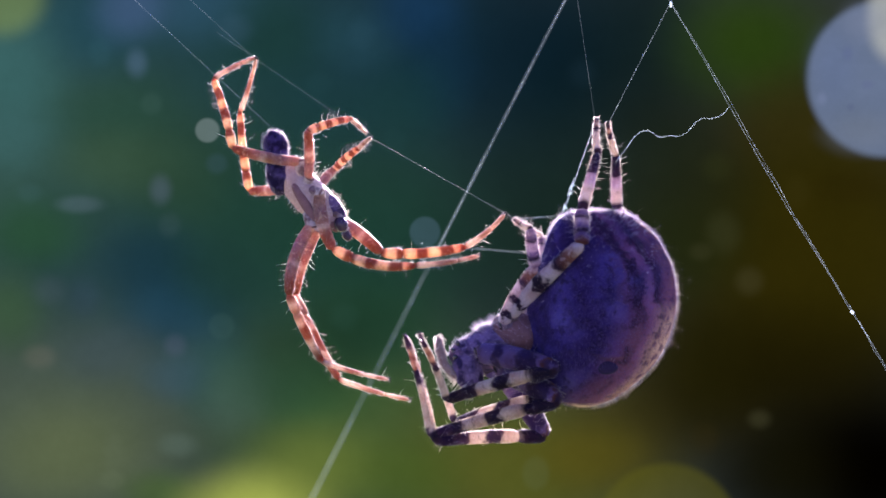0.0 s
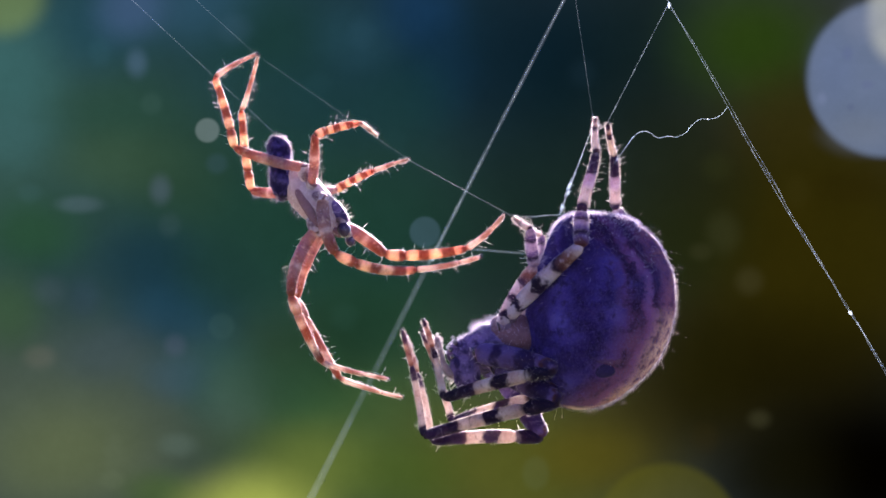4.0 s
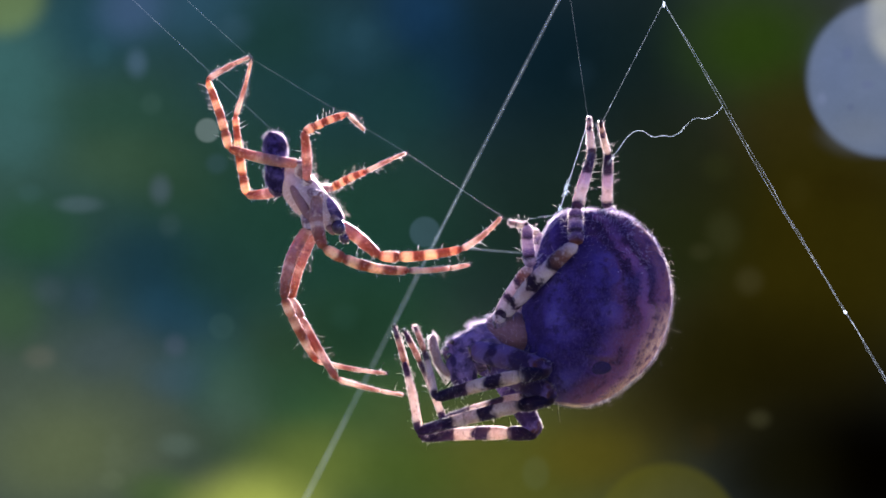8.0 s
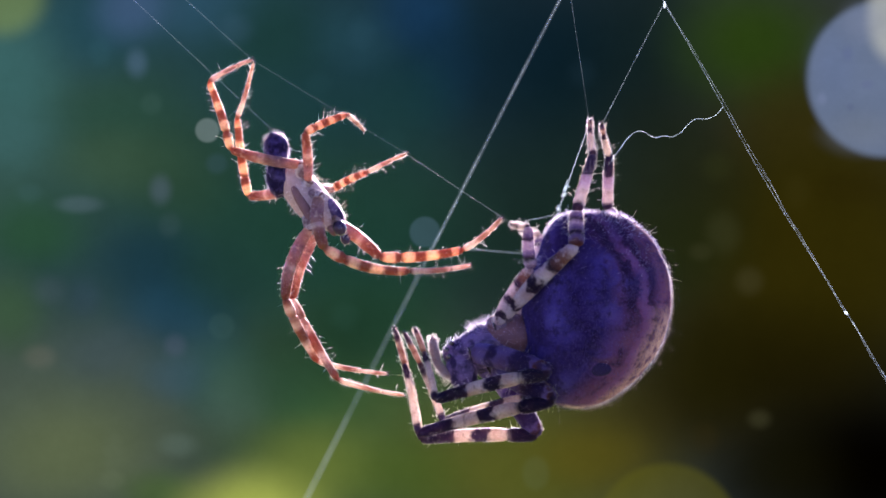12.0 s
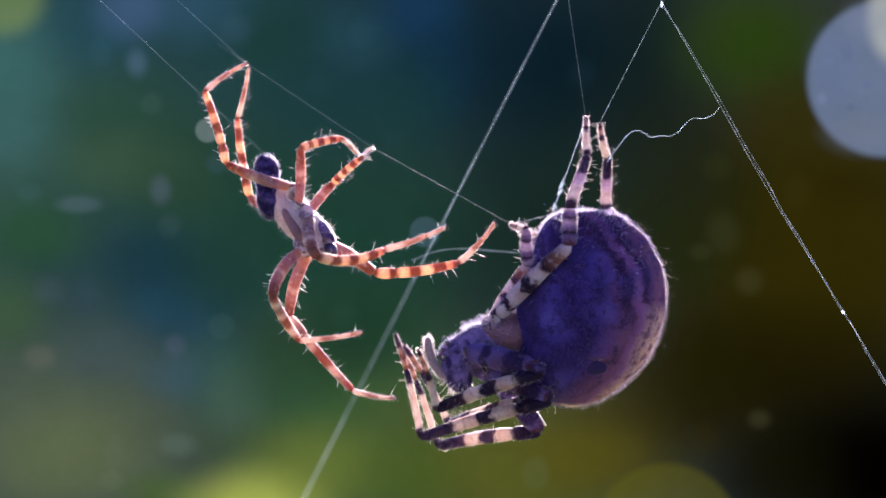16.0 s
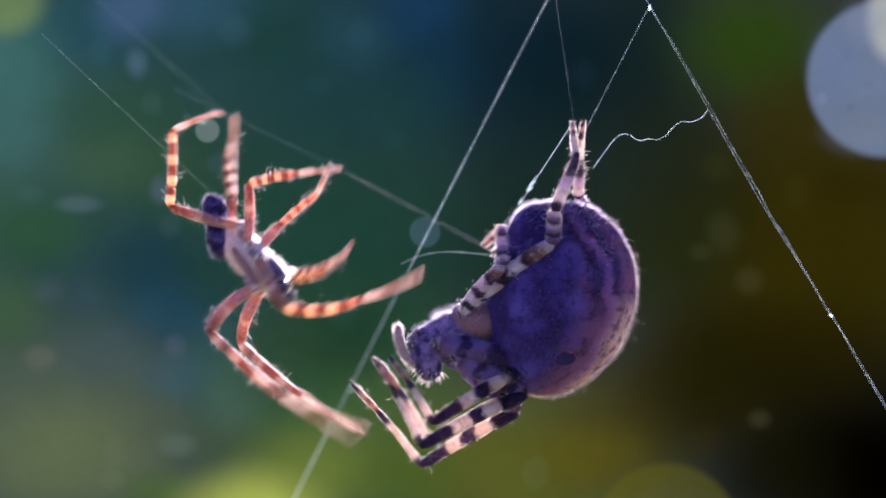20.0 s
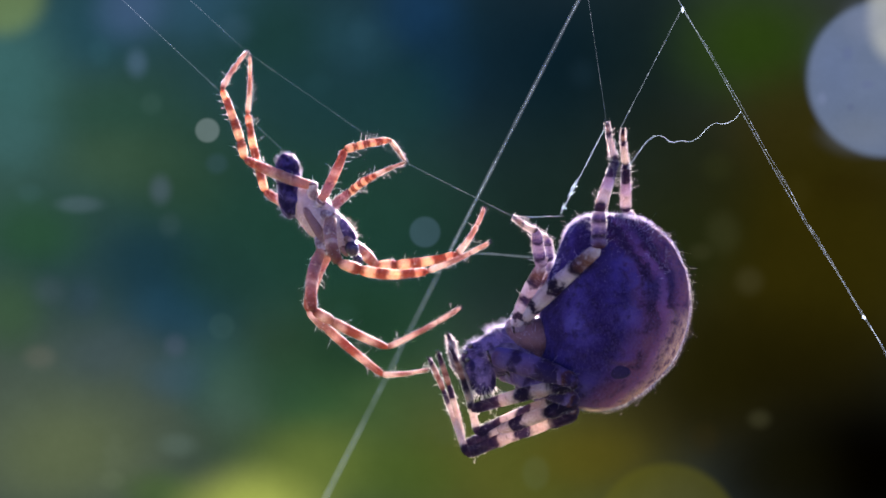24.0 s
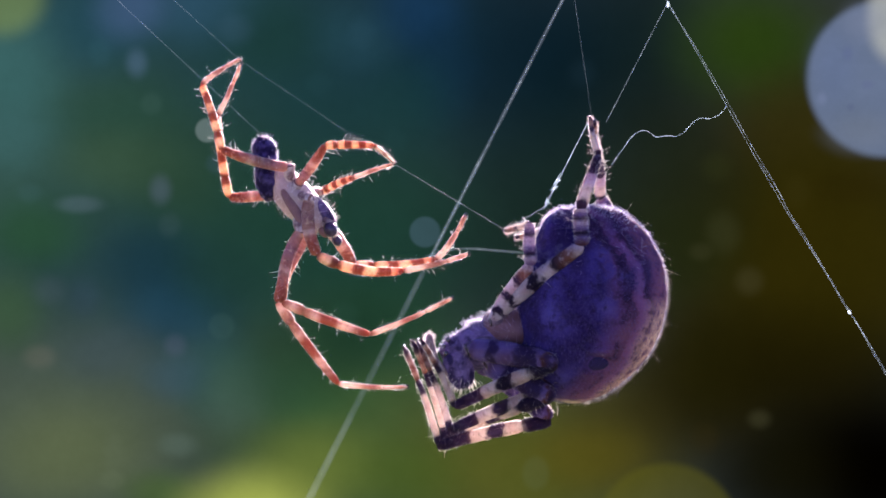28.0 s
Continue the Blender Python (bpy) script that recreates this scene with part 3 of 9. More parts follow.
def build_leg(spider, hip, sizes, male, label=""):
    """A leg of a spider: coxa at the hip, and its pieces; sizes: (length, bow) of each."""
    seed = len(JOBS) * 7 + 1
    c = Shape()
    small = "third" in label or "raised" in label
    k = 0.88 if male else 0.95 if small else 1.25
    rnd = random.Random(seed)
    inward = (spider.location - hip + Vector((0, 0.0006, 0)) * (1 if hip.y > 0 else -1)).normalized()
    side = perpendicular(inward)
    up = inward.cross(side)
    reach = 15 if male else 9 if small else 24
    # coxa towards the body, then the narrower dark-edged trochanter at the joint
    c.ball(inward * reach * 0.8 * U, [inward * reach * 1.25 * U, side * 11.5 * U * k, up * 12.5 * U * k], 12, 14)
    c.ball(Vector((0, 0, 0)), [inward * 8.5 * U * k, side * 11.5 * U * k, up * 11 * U * k], 9, 14)
    c.ball(inward * -5 * U * k, [inward * 2.6 * U * k, side * 11 * U * k, up * 10.6 * U * k], 6, 14, 2)
    for _ in range(26):
        w = Vector((rnd.uniform(-1, 1), rnd.uniform(-1, 1), rnd.uniform(-1, 1))).normalized()
        c.bristle(w * 10 * U * k, w, rnd.uniform(5, 10) * U, 0.22 * U)
    leg = part("leg", c.mesh("leg", COXA_PALE if male else COXA_DARK, BRISTLE, M_STRIPE if male else CLAW), spider, label)
    leg.location = hip - spider.location
    n = len(sizes)
    names = ["femur", "tibia", "metatarsus"] if n == 3 else ["femur", "patella", "tibia", "metatarsus"]
    hind = n == 4
    made = []
    for name, (length, bow) in zip(names, sizes):
        if male:
            r0, r1, m, sp = {"femur": (10.8, 9.2, M_FEMUR, 9), "tibia": (9.0, 6.6, M_TIBIA, 9), "metatarsus": (5.2, 2.8, M_META, 4)}[name]
            if name == "tibia" and "second" in label:
                m = M_TIBIA_DULL
            fine, hair = 240, 10.0
        else:
            r0, r1, m, sp = {"femur": (21, 17, F_FEMUR, 8), "patella": (13, 12, F_PATELLA, 5), "tibia": (12.5, 10, F_TIBIA, 11), "metatarsus": (6.6, 4.4, F_META, 9)}[name]
            if hind and name == "tibia":
                m, r0, r1 = F_SHIN, 10.2, 7.6
            if hind and name == "metatarsus":
                m, r0, r1 = F_META_HIND, 6.6, 3.6
            if name == "femur" and (hind or "third" in label):
                m, r0, r1 = F_HAUNCH, 15.0, 12.5
            if name == "tibia" and "third" in label:
                m = F_THIRD
            fine, hair = 620, 9.5
        slim = {True: {"fore": 1.1, "hind": 0.88, "third": 0.8}, False: {"third": 0.88}}[male]
        for word, scale in slim.items():
            if word in label:
                r0, r1 = r0 * scale, r1 * scale
        shape = {"metatarsus": "tarsus", "patella": "tibia"}.get(name, name)
        # the short patella goes with the tibia, the tarsus with the metatarsus
        spans = [(name, (0.0, 1.0))]
        if name == "tibia" and not hind:
            spans = [("patella", (0.0, 0.25)), ("tibia", (0.25, 1.0))]
        if name == "metatarsus":
            spans = [("metatarsus", (0.0, 0.66)), ("tarsus", (0.66, 1.0))]
        made.append([part(word, leg_piece(word, length, r0, r1, bow, m, sp, seed + len(made) + 3 * k, shape, fine, hair, span), leg) for k, (word, span) in enumerate(spans)])
    JOBS[leg] = (spider, hip - spider.location, made, [])
    return leg


# ---- the male: slender, rust and cream, on the mating thread ----
MALE_AT = at(534, 338.5)
male = new("male_spider")
male.location = MALE_AT
tagged(male, "slender rust and cream male spider hanging on a silk thread", "spider")


def near(base, x, y, d=0.0):
    return at(x, y, d) - base


def egg(base, a, b, wide, deep, taper=0.0, rough=0.0, seed=0.0, depth=0.0, full=1.0, waist=0.0):
    """A body from a to b (U on the web's plane), wide and deep across; taper narrows its b end."""
    pa, pb = near(base, *a, depth), near(base, *b, depth)
    axis, mid = (pb - pa) / 2, (pa + pb) / 2
    side = axis.normalized().cross(Vector((0, 1, 0)))

    def place(s, t):
        h = -math.cos(math.pi * s)
        r = math.sin(math.pi * s) ** full * (1 - taper * h) * (1 - waist * math.exp(-((h + 0.05) / 0.22) ** 2))
        p = mid + axis * h + r * U * (wide * math.cos(t) * side + deep * math.sin(t) * Vector((0, 1, 0)))
        if rough:
            p += (p - mid).normalized() * U * rough * (noise.noise(p * 1500 + Vector((seed, 0, 0))) + 0.5 * noise.noise(p * 4000))
        return p
    return place


def down(shape, place, count, length, thick, seed, slot=0, lean=0.5, keep=None, flow=Vector((0, 0, -1))):
    """Hairs all over a body."""
    rnd = random.Random(seed)
    for _ in range(count):
        s = math.acos(rnd.uniform(-0.99, 0.99)) / math.pi
        t = rnd.uniform(0, 2 * math.pi)
        p = place(s, t)
        q = place(min(0.999, s + 0.01), t) - p
        w = place(s, t + 0.02) - p
        out = w.cross(q)
        if out.length < 1e-14:
            continue
        out.normalize()
        if out.dot(p - place(0.5, t + math.pi)) < 0:
            out = -out
        if keep and not keep(p, out):
            continue
        way = (out + lean * (flow - out * flow.dot(out)) + 0.25 * Vector((rnd.uniform(-1, 1), rnd.uniform(-1, 1), rnd.uniform(-1, 1)))).normalized()
        shape.bristle(p, way, length * rnd.choice((0.4, 0.6, 0.8, 1.0, 1.5)) * rnd.uniform(0.8, 1.2) * U, thick * U, slot, rnd.uniform(-0.15, 0.2))
    return shape


def male_body():
    b = MALE_AT
    shell = egg(b, (500, 297), (590, 404), 32, 40, 0.10, 1.5, 3.0, 0.0, 0.8)
    part("carapace", Shape().body(shell, 30, 32).mesh("carapace", M_CARAPACE_PALE), male, "pale pinkish cream carapace")
    for d in (-1, 1):
        strip = egg(b, (518, 330), (556, 398), 9, 5, 0.1, 0.6, 5.0, d * 37, 0.7)
        part("stripe", Shape().body(strip, 14, 14).mesh("stripe", M_STRIPE), male, "brown stripe along the carapace")
    belly = egg(b, (486, 236), (497, 348), 24, 38, 0.04, 5.0, 8.0, 0.0, 0.7, 0.26)
    part("abdomen", Shape().body(belly, 30, 32).mesh("abdomen", M_ABDOMEN), male, "small dark violet mottled abdomen")
    part("abdomen_hair", down(Shape(), belly, 900, 6.5, 0.11, 11, 0, 0.5, lambda p, out: abs(out.y) < 0.5 or p.z > 0.0028, Vector((-0.3, 0, 1))).mesh("abdomen_hair", F_HAIR), male, "short pale downy hair", "stuff")
    part("carapace_hair", down(Shape(), shell, 500, 8, 0.28, 12, 0, 0.6, None, Vector((0.6, 0, 0.2))).mesh("carapace_hair", BRISTLE), male, "sparse pale hair", "stuff")
    sternum = egg(b, (556, 330), (596, 392), 14, 24, 0.1, 1.0, 2.0, 0.0, 0.8)
    part("sternum", Shape().body(sternum, 16, 18).mesh("sternum", COXA_PALE), male)
    face = egg(b, (574, 352), (606, 396), 15, 27, 0.05, 1.5, 6.0, 0.0, 0.8)
    part("face", Shape().body(face, 18, 20).mesh("face", F_CARAPACE), male, "dark violet hairy face")
    part("face_hair", down(Shape(), face, 110, 11, 0.18, 15, 0, 0.4, lambda p, out: out.x > 0.1, Vector((0.7, 0, 0.5))).mesh("face_hair", BRISTLE), male, "pale bristles", "stuff")
    for d, x, y, w0 in ((-20, 601, 404, 12), (14, 611, 424, 8.5)):
        bulb = Shape().ball(near(b, x, y, d), [Vector((w0, 0, 2)) * U, Vector((0, w0, 0)) * U, Vector((-3, 0, w0 * 1.2)) * U], 14, 18)
        rnd = random.Random(x)
        for _ in range(22):
            w = Vector((rnd.uniform(-0.2, 1), rnd.uniform(-1, 1), rnd.uniform(-1, 1))).normalized()
            bulb.bristle(near(b, x, y, d) + w * (w0 - 2) * U, w, 9 * U, 0.2 * U)
        palp = part("pedipalp", Shape().tube([near(b, 584, 388, d * 0.6), near(b, 594, 384, d), near(b, x, y - 8, d)], [7 * U, 6.5 * U, 6 * U], 12).mesh("pedipalp", COXA_PALE), male)
        part("palp_bulb", bulb.mesh("palp_bulb", BULB, BRISTLE), palp, "glossy dark swollen palp tip")
        part("fang_base", Shape().ball(near(b, 588, 408, d * 0.7), [Vector((8, 0, -9)) * U, Vector((5, 0, 5)) * U, Vector((0, 8, 0)) * U], 10, 12).mesh("fang_base", M_STRIPE), male)
    for x, y, d in ((589, 380, -16), (594, 386, -8), (593, 380, 8), (586, 376, 17)):
        part("eye", Shape().ball(near(b, x, y, d), [Vector((3.4, 0, 0)) * U, Vector((0, 3.4, 0)) * U, Vector((0, 0, 3.4)) * U], 8, 10).mesh("eye", EYE_BLACK), male, "tiny black eye")


male_body()

# ---- the female: round violet-grey abdomen, banded legs ----
FEMALE_AT = at(1062, 545)
female = new("female_spider")
female.location = FEMALE_AT
tagged(female, "large violet-grey female orb spider with banded legs hanging from silk", "spider")


def female_belly(s, t):
    h = math.cos(math.pi * s)                 # 1 at the top
    x = 2 + 20 * h - 14 * h * h
    r = math.sin(math.pi * s)
    wide, deep = 131, 128
    p = Vector((x + wide * r * math.cos(t), deep * r * math.sin(t), 174 * h))
    crown = math.exp(-(((p.x + 60) / 40) ** 2 + ((p.z - 140) / 36) ** 2))
    p.x -= 10 * crown
    p.z += 14 * crown
    p += p.normalized() * (2.6 * noise.noise(p * 0.022) + 1.1 * noise.noise(p * 0.07))
    pit = math.exp(-((p.x - 6) / 22) ** 2 - ((p.z + 98) / 16) ** 2) if p.y < 0 else 0.0
    p -= p.normalized() * 11 * pit
    fold = math.exp(-((p.x - 8) / 26) ** 2 - ((p.z + 78 - 0.006 * (p.x - 8) ** 2) / 6.5) ** 2) if p.y < 0 else 0.0
    p += p.normalized() * 7.0 * fold
    return p * U


def female_body():
    b = FEMALE_AT
    part("abdomen", Shape().body(female_belly, 120, 140).mesh("abdomen", F_ABDOMEN), female, "round violet-grey abdomen with a dark wavy mark")
    part("abdomen_hair", down(Shape(), female_belly, 9000, 5.0, 0.24, 21, 0, 0.8).mesh("abdomen_hair", DOWN), female, "short pale downy hair", "stuff")
    part("back_down", down(Shape(), female_belly, 20000, 6.0, 0.20, 26, 0, 0.7, lambda p, out: out.z + 2.0 * noise.noise(p * 900) * 0.2 > 0.40 and out.x < 0.55).mesh("back_down", F_HAIR), female, "frosty grey down on the back", "stuff")
    # backlit fringe put into the colour: pale hair only round the outline
    part("rim_hair", down(Shape(), female_belly, 7000, 6.0, 0.10, 25, 0, 0.6, lambda p, out: abs(out.y) < 0.3).mesh("rim_hair", F_HAIR), female, "fine grey down round the abdomen", "stuff")
    # cream hair added at the lower right to stand in for rim light
    part("keel_hair", down(Shape(), female_belly, 16000, 6.5, 0.12, 27, 0, 0.7, lambda p, out: -0.2 < out.y < 0.42 and out.x - 0.8 * out.z > 0.62).mesh("keel_hair", BRISTLE), female, "cream down along the underside", "stuff")
    part("abdomen_bristles", down(Shape(), female_belly, 420, 22, 0.085, 22, 0, 0.5, lambda p, out: abs(out.y) < 0.32).mesh("abdomen_bristles", BRISTLE), female, "long pale bristles", "stuff")
    spot = Shape().ball(near(b, 1068, 647, -92), [Vector((26, 0, -3)) * U, Vector((0, 8, 0)) * U, Vector((2, 0, 16)) * U], 14, 20)
    part("dark_spot", spot.mesh("dark_spot", PIT), female, "sunken glossy dark spot")
    shell = egg(b, (810, 636), (938, 598), 42, 46, -0.02, 2.5, 4.0, 0.0, 0.8)
    part("carapace", Shape().body(shell, 36, 40).mesh("carapace", F_CARAPACE), female, "dark violet carapace with pale hair")
    part("carapace_hair", down(Shape(), shell, 1300, 10, 0.11, 23, 0, 0.6, lambda p, out: out.z > 0.2 and out.y > -0.55, Vector((-0.7, 0, 0.3))).mesh("carapace_hair", F_HAIR), female, "pale shaggy hair", "stuff")
    head = egg(b, (803, 645), (846, 606), 25, 33, 0.06, 2.2, 14.0, 0.0, 0.75)
    part("eye_region", Shape().body(head, 28, 30).mesh("eye_region", F_CARAPACE), female, "dark raised eye region of the head")
    part("head_hair", down(Shape(), head, 520, 9, 0.10, 33, 0, 0.5, lambda p, out: out.z + 0.4 * -out.x > 0.45, Vector((-0.5, 0, 0.8))).mesh("head_hair", F_HAIR), female, "white fuzz on the head", "stuff")
    hump = egg(b, (842, 595), (888, 589), 19, 34, 0.0, 2.0, 17.0, 0.0, 0.7)
    part("thorax_hump", Shape().body(hump, 24, 28).mesh("thorax_hump", F_CARAPACE), female, "humped back of the carapace")
    part("thorax_hair", down(Shape(), hump, 620, 13, 0.10, 34, 0, 0.7, lambda p, out: out.z > 0.1, Vector((-0.8, 0, 0.7))).mesh("thorax_hair", F_HAIR), female, "long white shaggy hair", "stuff")
    waist = egg(b, (866, 584), (964, 596), 37, 52, 0.0, 2.4, 6.0, 0.0, 0.8)
    part("pedicel", Shape().body(waist, 30, 34).mesh("pedicel", PEDICEL), female, "reddish brown waist")
    part("waist_hair", down(Shape(), waist, 700, 9, 0.12, 35, 0, 0.7, lambda p, out: out.y < 0.4, Vector((-0.6, 0, 0.6))).mesh("waist_hair", F_HAIR), female, "sparse pale hair on the waist", "stuff")
    for d in (-22, 20):
        jaw = egg(b, (820, 626), (840, 694), 27, 21, 0.15, 1.0, 9.0, d, 0.75)
        j = part("chelicera", Shape().body(jaw, 18, 18).mesh("chelicera", F_CARAPACE), female)
        part("jaw_hair", down(Shape(), jaw, 420, 14, 0.28, 24, 0, 0.6, lambda p, out: out.z < -0.3, Vector((-0.4, 0, -1))).mesh("jaw_hair", BRISTLE), j, "pale fringe of hair", "stuff")
        path = [near(b, 818, 668, d), near(b, 800, 662, d * 1.3), near(b, 786, 644, d * 1.4), near(b, 779, 620, d * 1.4), near(b, 777, 602, d * 1.4), near(b, 778, 597, d * 1.4)]
        palp = Shape().tube(path, [7.5 * U, 7.5 * U, 8 * U, 8.5 * U, 6.5 * U, 2.5 * U], 14)
        rnd = random.Random(int(d) + 90)
        for _ in range(750):
            k = rnd.uniform(0, 4.2)
            i = int(k)
            p = path[i].lerp(path[i + 1], k - i)
            w = Vector((rnd.uniform(-1, 0.6), rnd.uniform(-1, 1), rnd.uniform(-1, 0.6))).normalized()
            palp.bristle(p + w * 6.5 * U, w, rnd.uniform(4, 10) * U, 0.2 * U)
        part("pedipalp", palp.mesh("pedipalp", PALP, BRISTLE), female, "pale bristly palp")
    for x, y, d in ((810, 608, -26), (802, 620, -19), (801, 621, 12), (811, 608, 22), (806, 632, -28)):
        part("eye", Shape().ball(near(b, x, y, d), [Vector((5, 0, 0)) * U, Vector((0, 5, 0)) * U, Vector((0, 0, 5)) * U], 8, 10).mesh("eye", EYE_BLACK), female, "small black eye")
    for x, y, d in ((1000, 388, -26), (1008, 380, 0), (996, 384, 24)):
        part("spinneret", Shape().tube([near(b, x + 18, y + 26, d), near(b, x + 4, y + 6, d), near(b, x, y - 4, d * 0.8)], [11 * U, 9 * U, 3 * U], 12).mesh("spinneret", F_CARAPACE), female)


female_body()

male_legs = [
    build_leg(male, at(565, 348, -40), ((100, -8), (153, -12), (116, -3)), True, "rust and cream long slender foreleg"),
    build_leg(male, at(590, 392, 34), ((104, 4), (151, -6), (97, -4)), True, "rust and cream long slender foreleg"),
    build_leg(male, at(548, 405, -32), ((134, -10), (163, -3), (159, -3)), True, "rust and cream slender second leg"),
    build_leg(male, at(562, 410, 20), ((134, -8), (180, -3), (129, -3)), True, "rust and cream slender second leg"),
    build_leg(male, at(545, 322, -34), ((102, -2), (85, 2), (82, 1)), True, "rust and cream short third leg"),
    build_leg(male, at(563, 338, 25), ((69, 2), (79, 2), (84, 1)), True, "rust and cream short third leg"),
    build_leg(male, at(532, 292, -36), ((126, 4), (131, -3), (93, 3)), True, "rust and cream slender hind leg gripping the thread"),
    build_leg(male, at(515, 332, 25), ((92, 4), (146, 3), (109, -2)), True, "rust and cream slender hind leg gripping the thread"),
]
female_legs = [
    build_leg(female, at(850, 625, -45), ((162, 4), (202, -4), (138, -4)), False, "dark and cream banded folded foreleg"),
    build_leg(female, at(862, 650, 15), ((155, 4), (193, -4), (170, -4)), False, "dark and cream banded folded foreleg"),
    build_leg(female, at(885, 655, -35), ((133, 4), (242, -4), (187, -4)), False, "dark and cream banded folded second leg"),
    build_leg(female, at(895, 668, 30), ((127, 4), (206, -5), (194, -4)), False, "dark and cream banded folded second leg"),
    build_leg(female, at(890, 575, -40), ((122, 3), (73, 2), (55, 2)), False, "dark and cream banded short third leg"),
    build_leg(female, at(900, 580, 25), ((122, 3), (75, 2), (58, 2)), False, "dark and cream banded short third leg"),
    build_leg(female, at(900, 560, -42), ((196, 3), (63, 0), (120, 0), (93, 2)), False, "dark and cream banded raised hind leg"),
    build_leg(female, at(925, 570, 35), ((269, 3), (71, 0), (113, 0), (81, 2)), False, "dark and cream banded raised hind leg"),
]
# ---- silk ----
WEB_AT = at(1190, 8)
web = new("spider_web")
web.location = WEB_AT
tagged(web, "a few taut silk lines of an orb web", "spider web")


def line(name, parent, base, points, thick, mat_, label="", beads=0, seed=1):
    """A silk line through points, with sticky beads on it."""
    rnd = random.Random(seed)
    s = Shape()
    pts = [p - base for p in points]
    fine = []
    for p, q in zip(pts, pts[1:]):
        m = max(2, int((q - p).length / U / (40 if len(pts) < 8 else 4)))
        fine += [p.lerp(q, k / m) for k in range(m)]
    fine.append(pts[-1])
    for _ in range(2):
        fine = [fine[0]] + [(a + 2 * p + c) / 4 for a, p, c in zip(fine, fine[1:], fine[2:])] + [fine[-1]]
    s.tube(fine, [thick * U * rnd.uniform(0.8, 1.2) for _ in fine], 6)
    for _ in range(beads):
        i = rnd.randrange(len(fine) - 1)
        c = fine[i].lerp(fine[i + 1], rnd.random())
        d = (fine[i + 1] - fine[i]).normalized()
        r = thick * rnd.uniform(1.3, 1.9) * U
        s.ball(c, [d * r * rnd.uniform(1.5, 5), perpendicular(d) * r, d.cross(perpendicular(d)) * r], 6, 6)
    return part(name, s.mesh(name, mat_), parent, label)


def build_web():
    b = WEB_AT
    # two outer lines that part below the knot and lie twisted together further down
    line("thread", web, b, [at(1150, -60), at(1187, 4), at(1242, 100), at(1291, 188), at(1350, 294), at(1398, 376), at(1512, 556), at(1643, 775)], 0.46, SILK_LINE, "taut frame line", 14, 2)
    for k, (wide, seed) in enumerate(((1.6, 3), (2.0, 13))):
        twist = [at(1189, 2)]
        for i in range(1, 61):
            f = i / 60
            y = 2 + 773 * f
            x = 1186 + (y - 4) * 0.5927 - 2 + 8 * min(1.0, f * 10) * max(0.0, 1 - f * 2.0) * (1 - k) + wide * min(1.0, f * 2) * math.sin(y * (0.045 + 0.03 * k) + 2 * k)
            twist.append(at(x, y + 2, 4 * math.cos(y * 0.11)))
        line("thread", web, b, twist if k == 0 else twist[22:], 0.34 - 0.06 * k, SILK_LINE, "frame line twisted round the first", 10, seed)
    line("thread", web, b, [at(1187, 4), at(1078, 216)], 0.5, SILK_LINE, "taut anchor line", 3, 4)
    line("thread", web, b, [at(1010, -80, 30), at(1052, 206, 10)], 0.26, SILK_FINE, "faint fine line", 0, 5)
    line("thread", web, b, [at(1060, -110, 260), at(1000, 0, 260), at(840, 312, 260), at(757, 475, 260)], 4.2, SILK_SOFT, "soft unfocused line crossing behind", 0, 6)
    line("thread", web, b, [at(1060, -110, 250), at(1000, 0, 250), at(840, 312, 250), at(757, 475, 250)], 0.55, SILK_FINE, "sparkling core of the crossing line", 60, 16)
    s = Shape()
    s.tube([at(757, 475, 260) - b, at(649, 690, 300) - b, at(551, 884, 340) - b, at(442, 1100, 380) - b], [5.6 * U, 7 * U, 8.5 * U, 10.0 * U], 8)
    part("thread", s.mesh("thread", SILK_FAINT), web, "blurred far end of the crossing line")
    wavy = [at(1291, 188), at(1285, 196), at(1277, 205), at(1268, 208), at(1258, 212), at(1247, 208), at(1238, 211), at(1230, 219), at(1224, 224), at(1216, 236), at(1208, 238), at(1200, 244), at(1192, 240), at(1182, 240),
            at(1172, 244), at(1164, 243), at(1156, 235), at(1148, 231), at(1138, 231), at(1130, 236), at(1120, 245), at(1112, 258), at(1104, 268), at(1094, 282), at(1087, 292)]
    line("slack_thread", web, b, wavy, 0.34, SILK, "slack wavy line", 4, 7)
    slack = [at(745, 462, 200), at(775, 447, 170), at(810, 440, 140), at(850, 440, 110), at(890, 445, 80), at(940, 448, 60)]
    line("slack_thread", web, b, slack, 2.6, SILK_SOFT, "soft slack line", 0, 8)
    part("bead", Shape().ball(at(1508, 553) - b, [Vector((3, 0, -3)) * U, Vector((2, 0, 2)) * U, Vector((0, 3, 0)) * U], 8, 8).mesh("bead", SILK), web, "bright bead of silk")
    part("bead", Shape().ball(at(1187, 8) - b, [Vector((0, 0, 6)) * U, Vector((2.4, 0, 0)) * U, Vector((0, 3, 0)) * U], 8, 8).mesh("bead", SILK), web, "bright bead of silk")


build_web()

mating = new("mating_thread")
mating.location = (0, 0, 0)
tagged(mating, "thin silk mating thread between the two spiders", "silk thread")


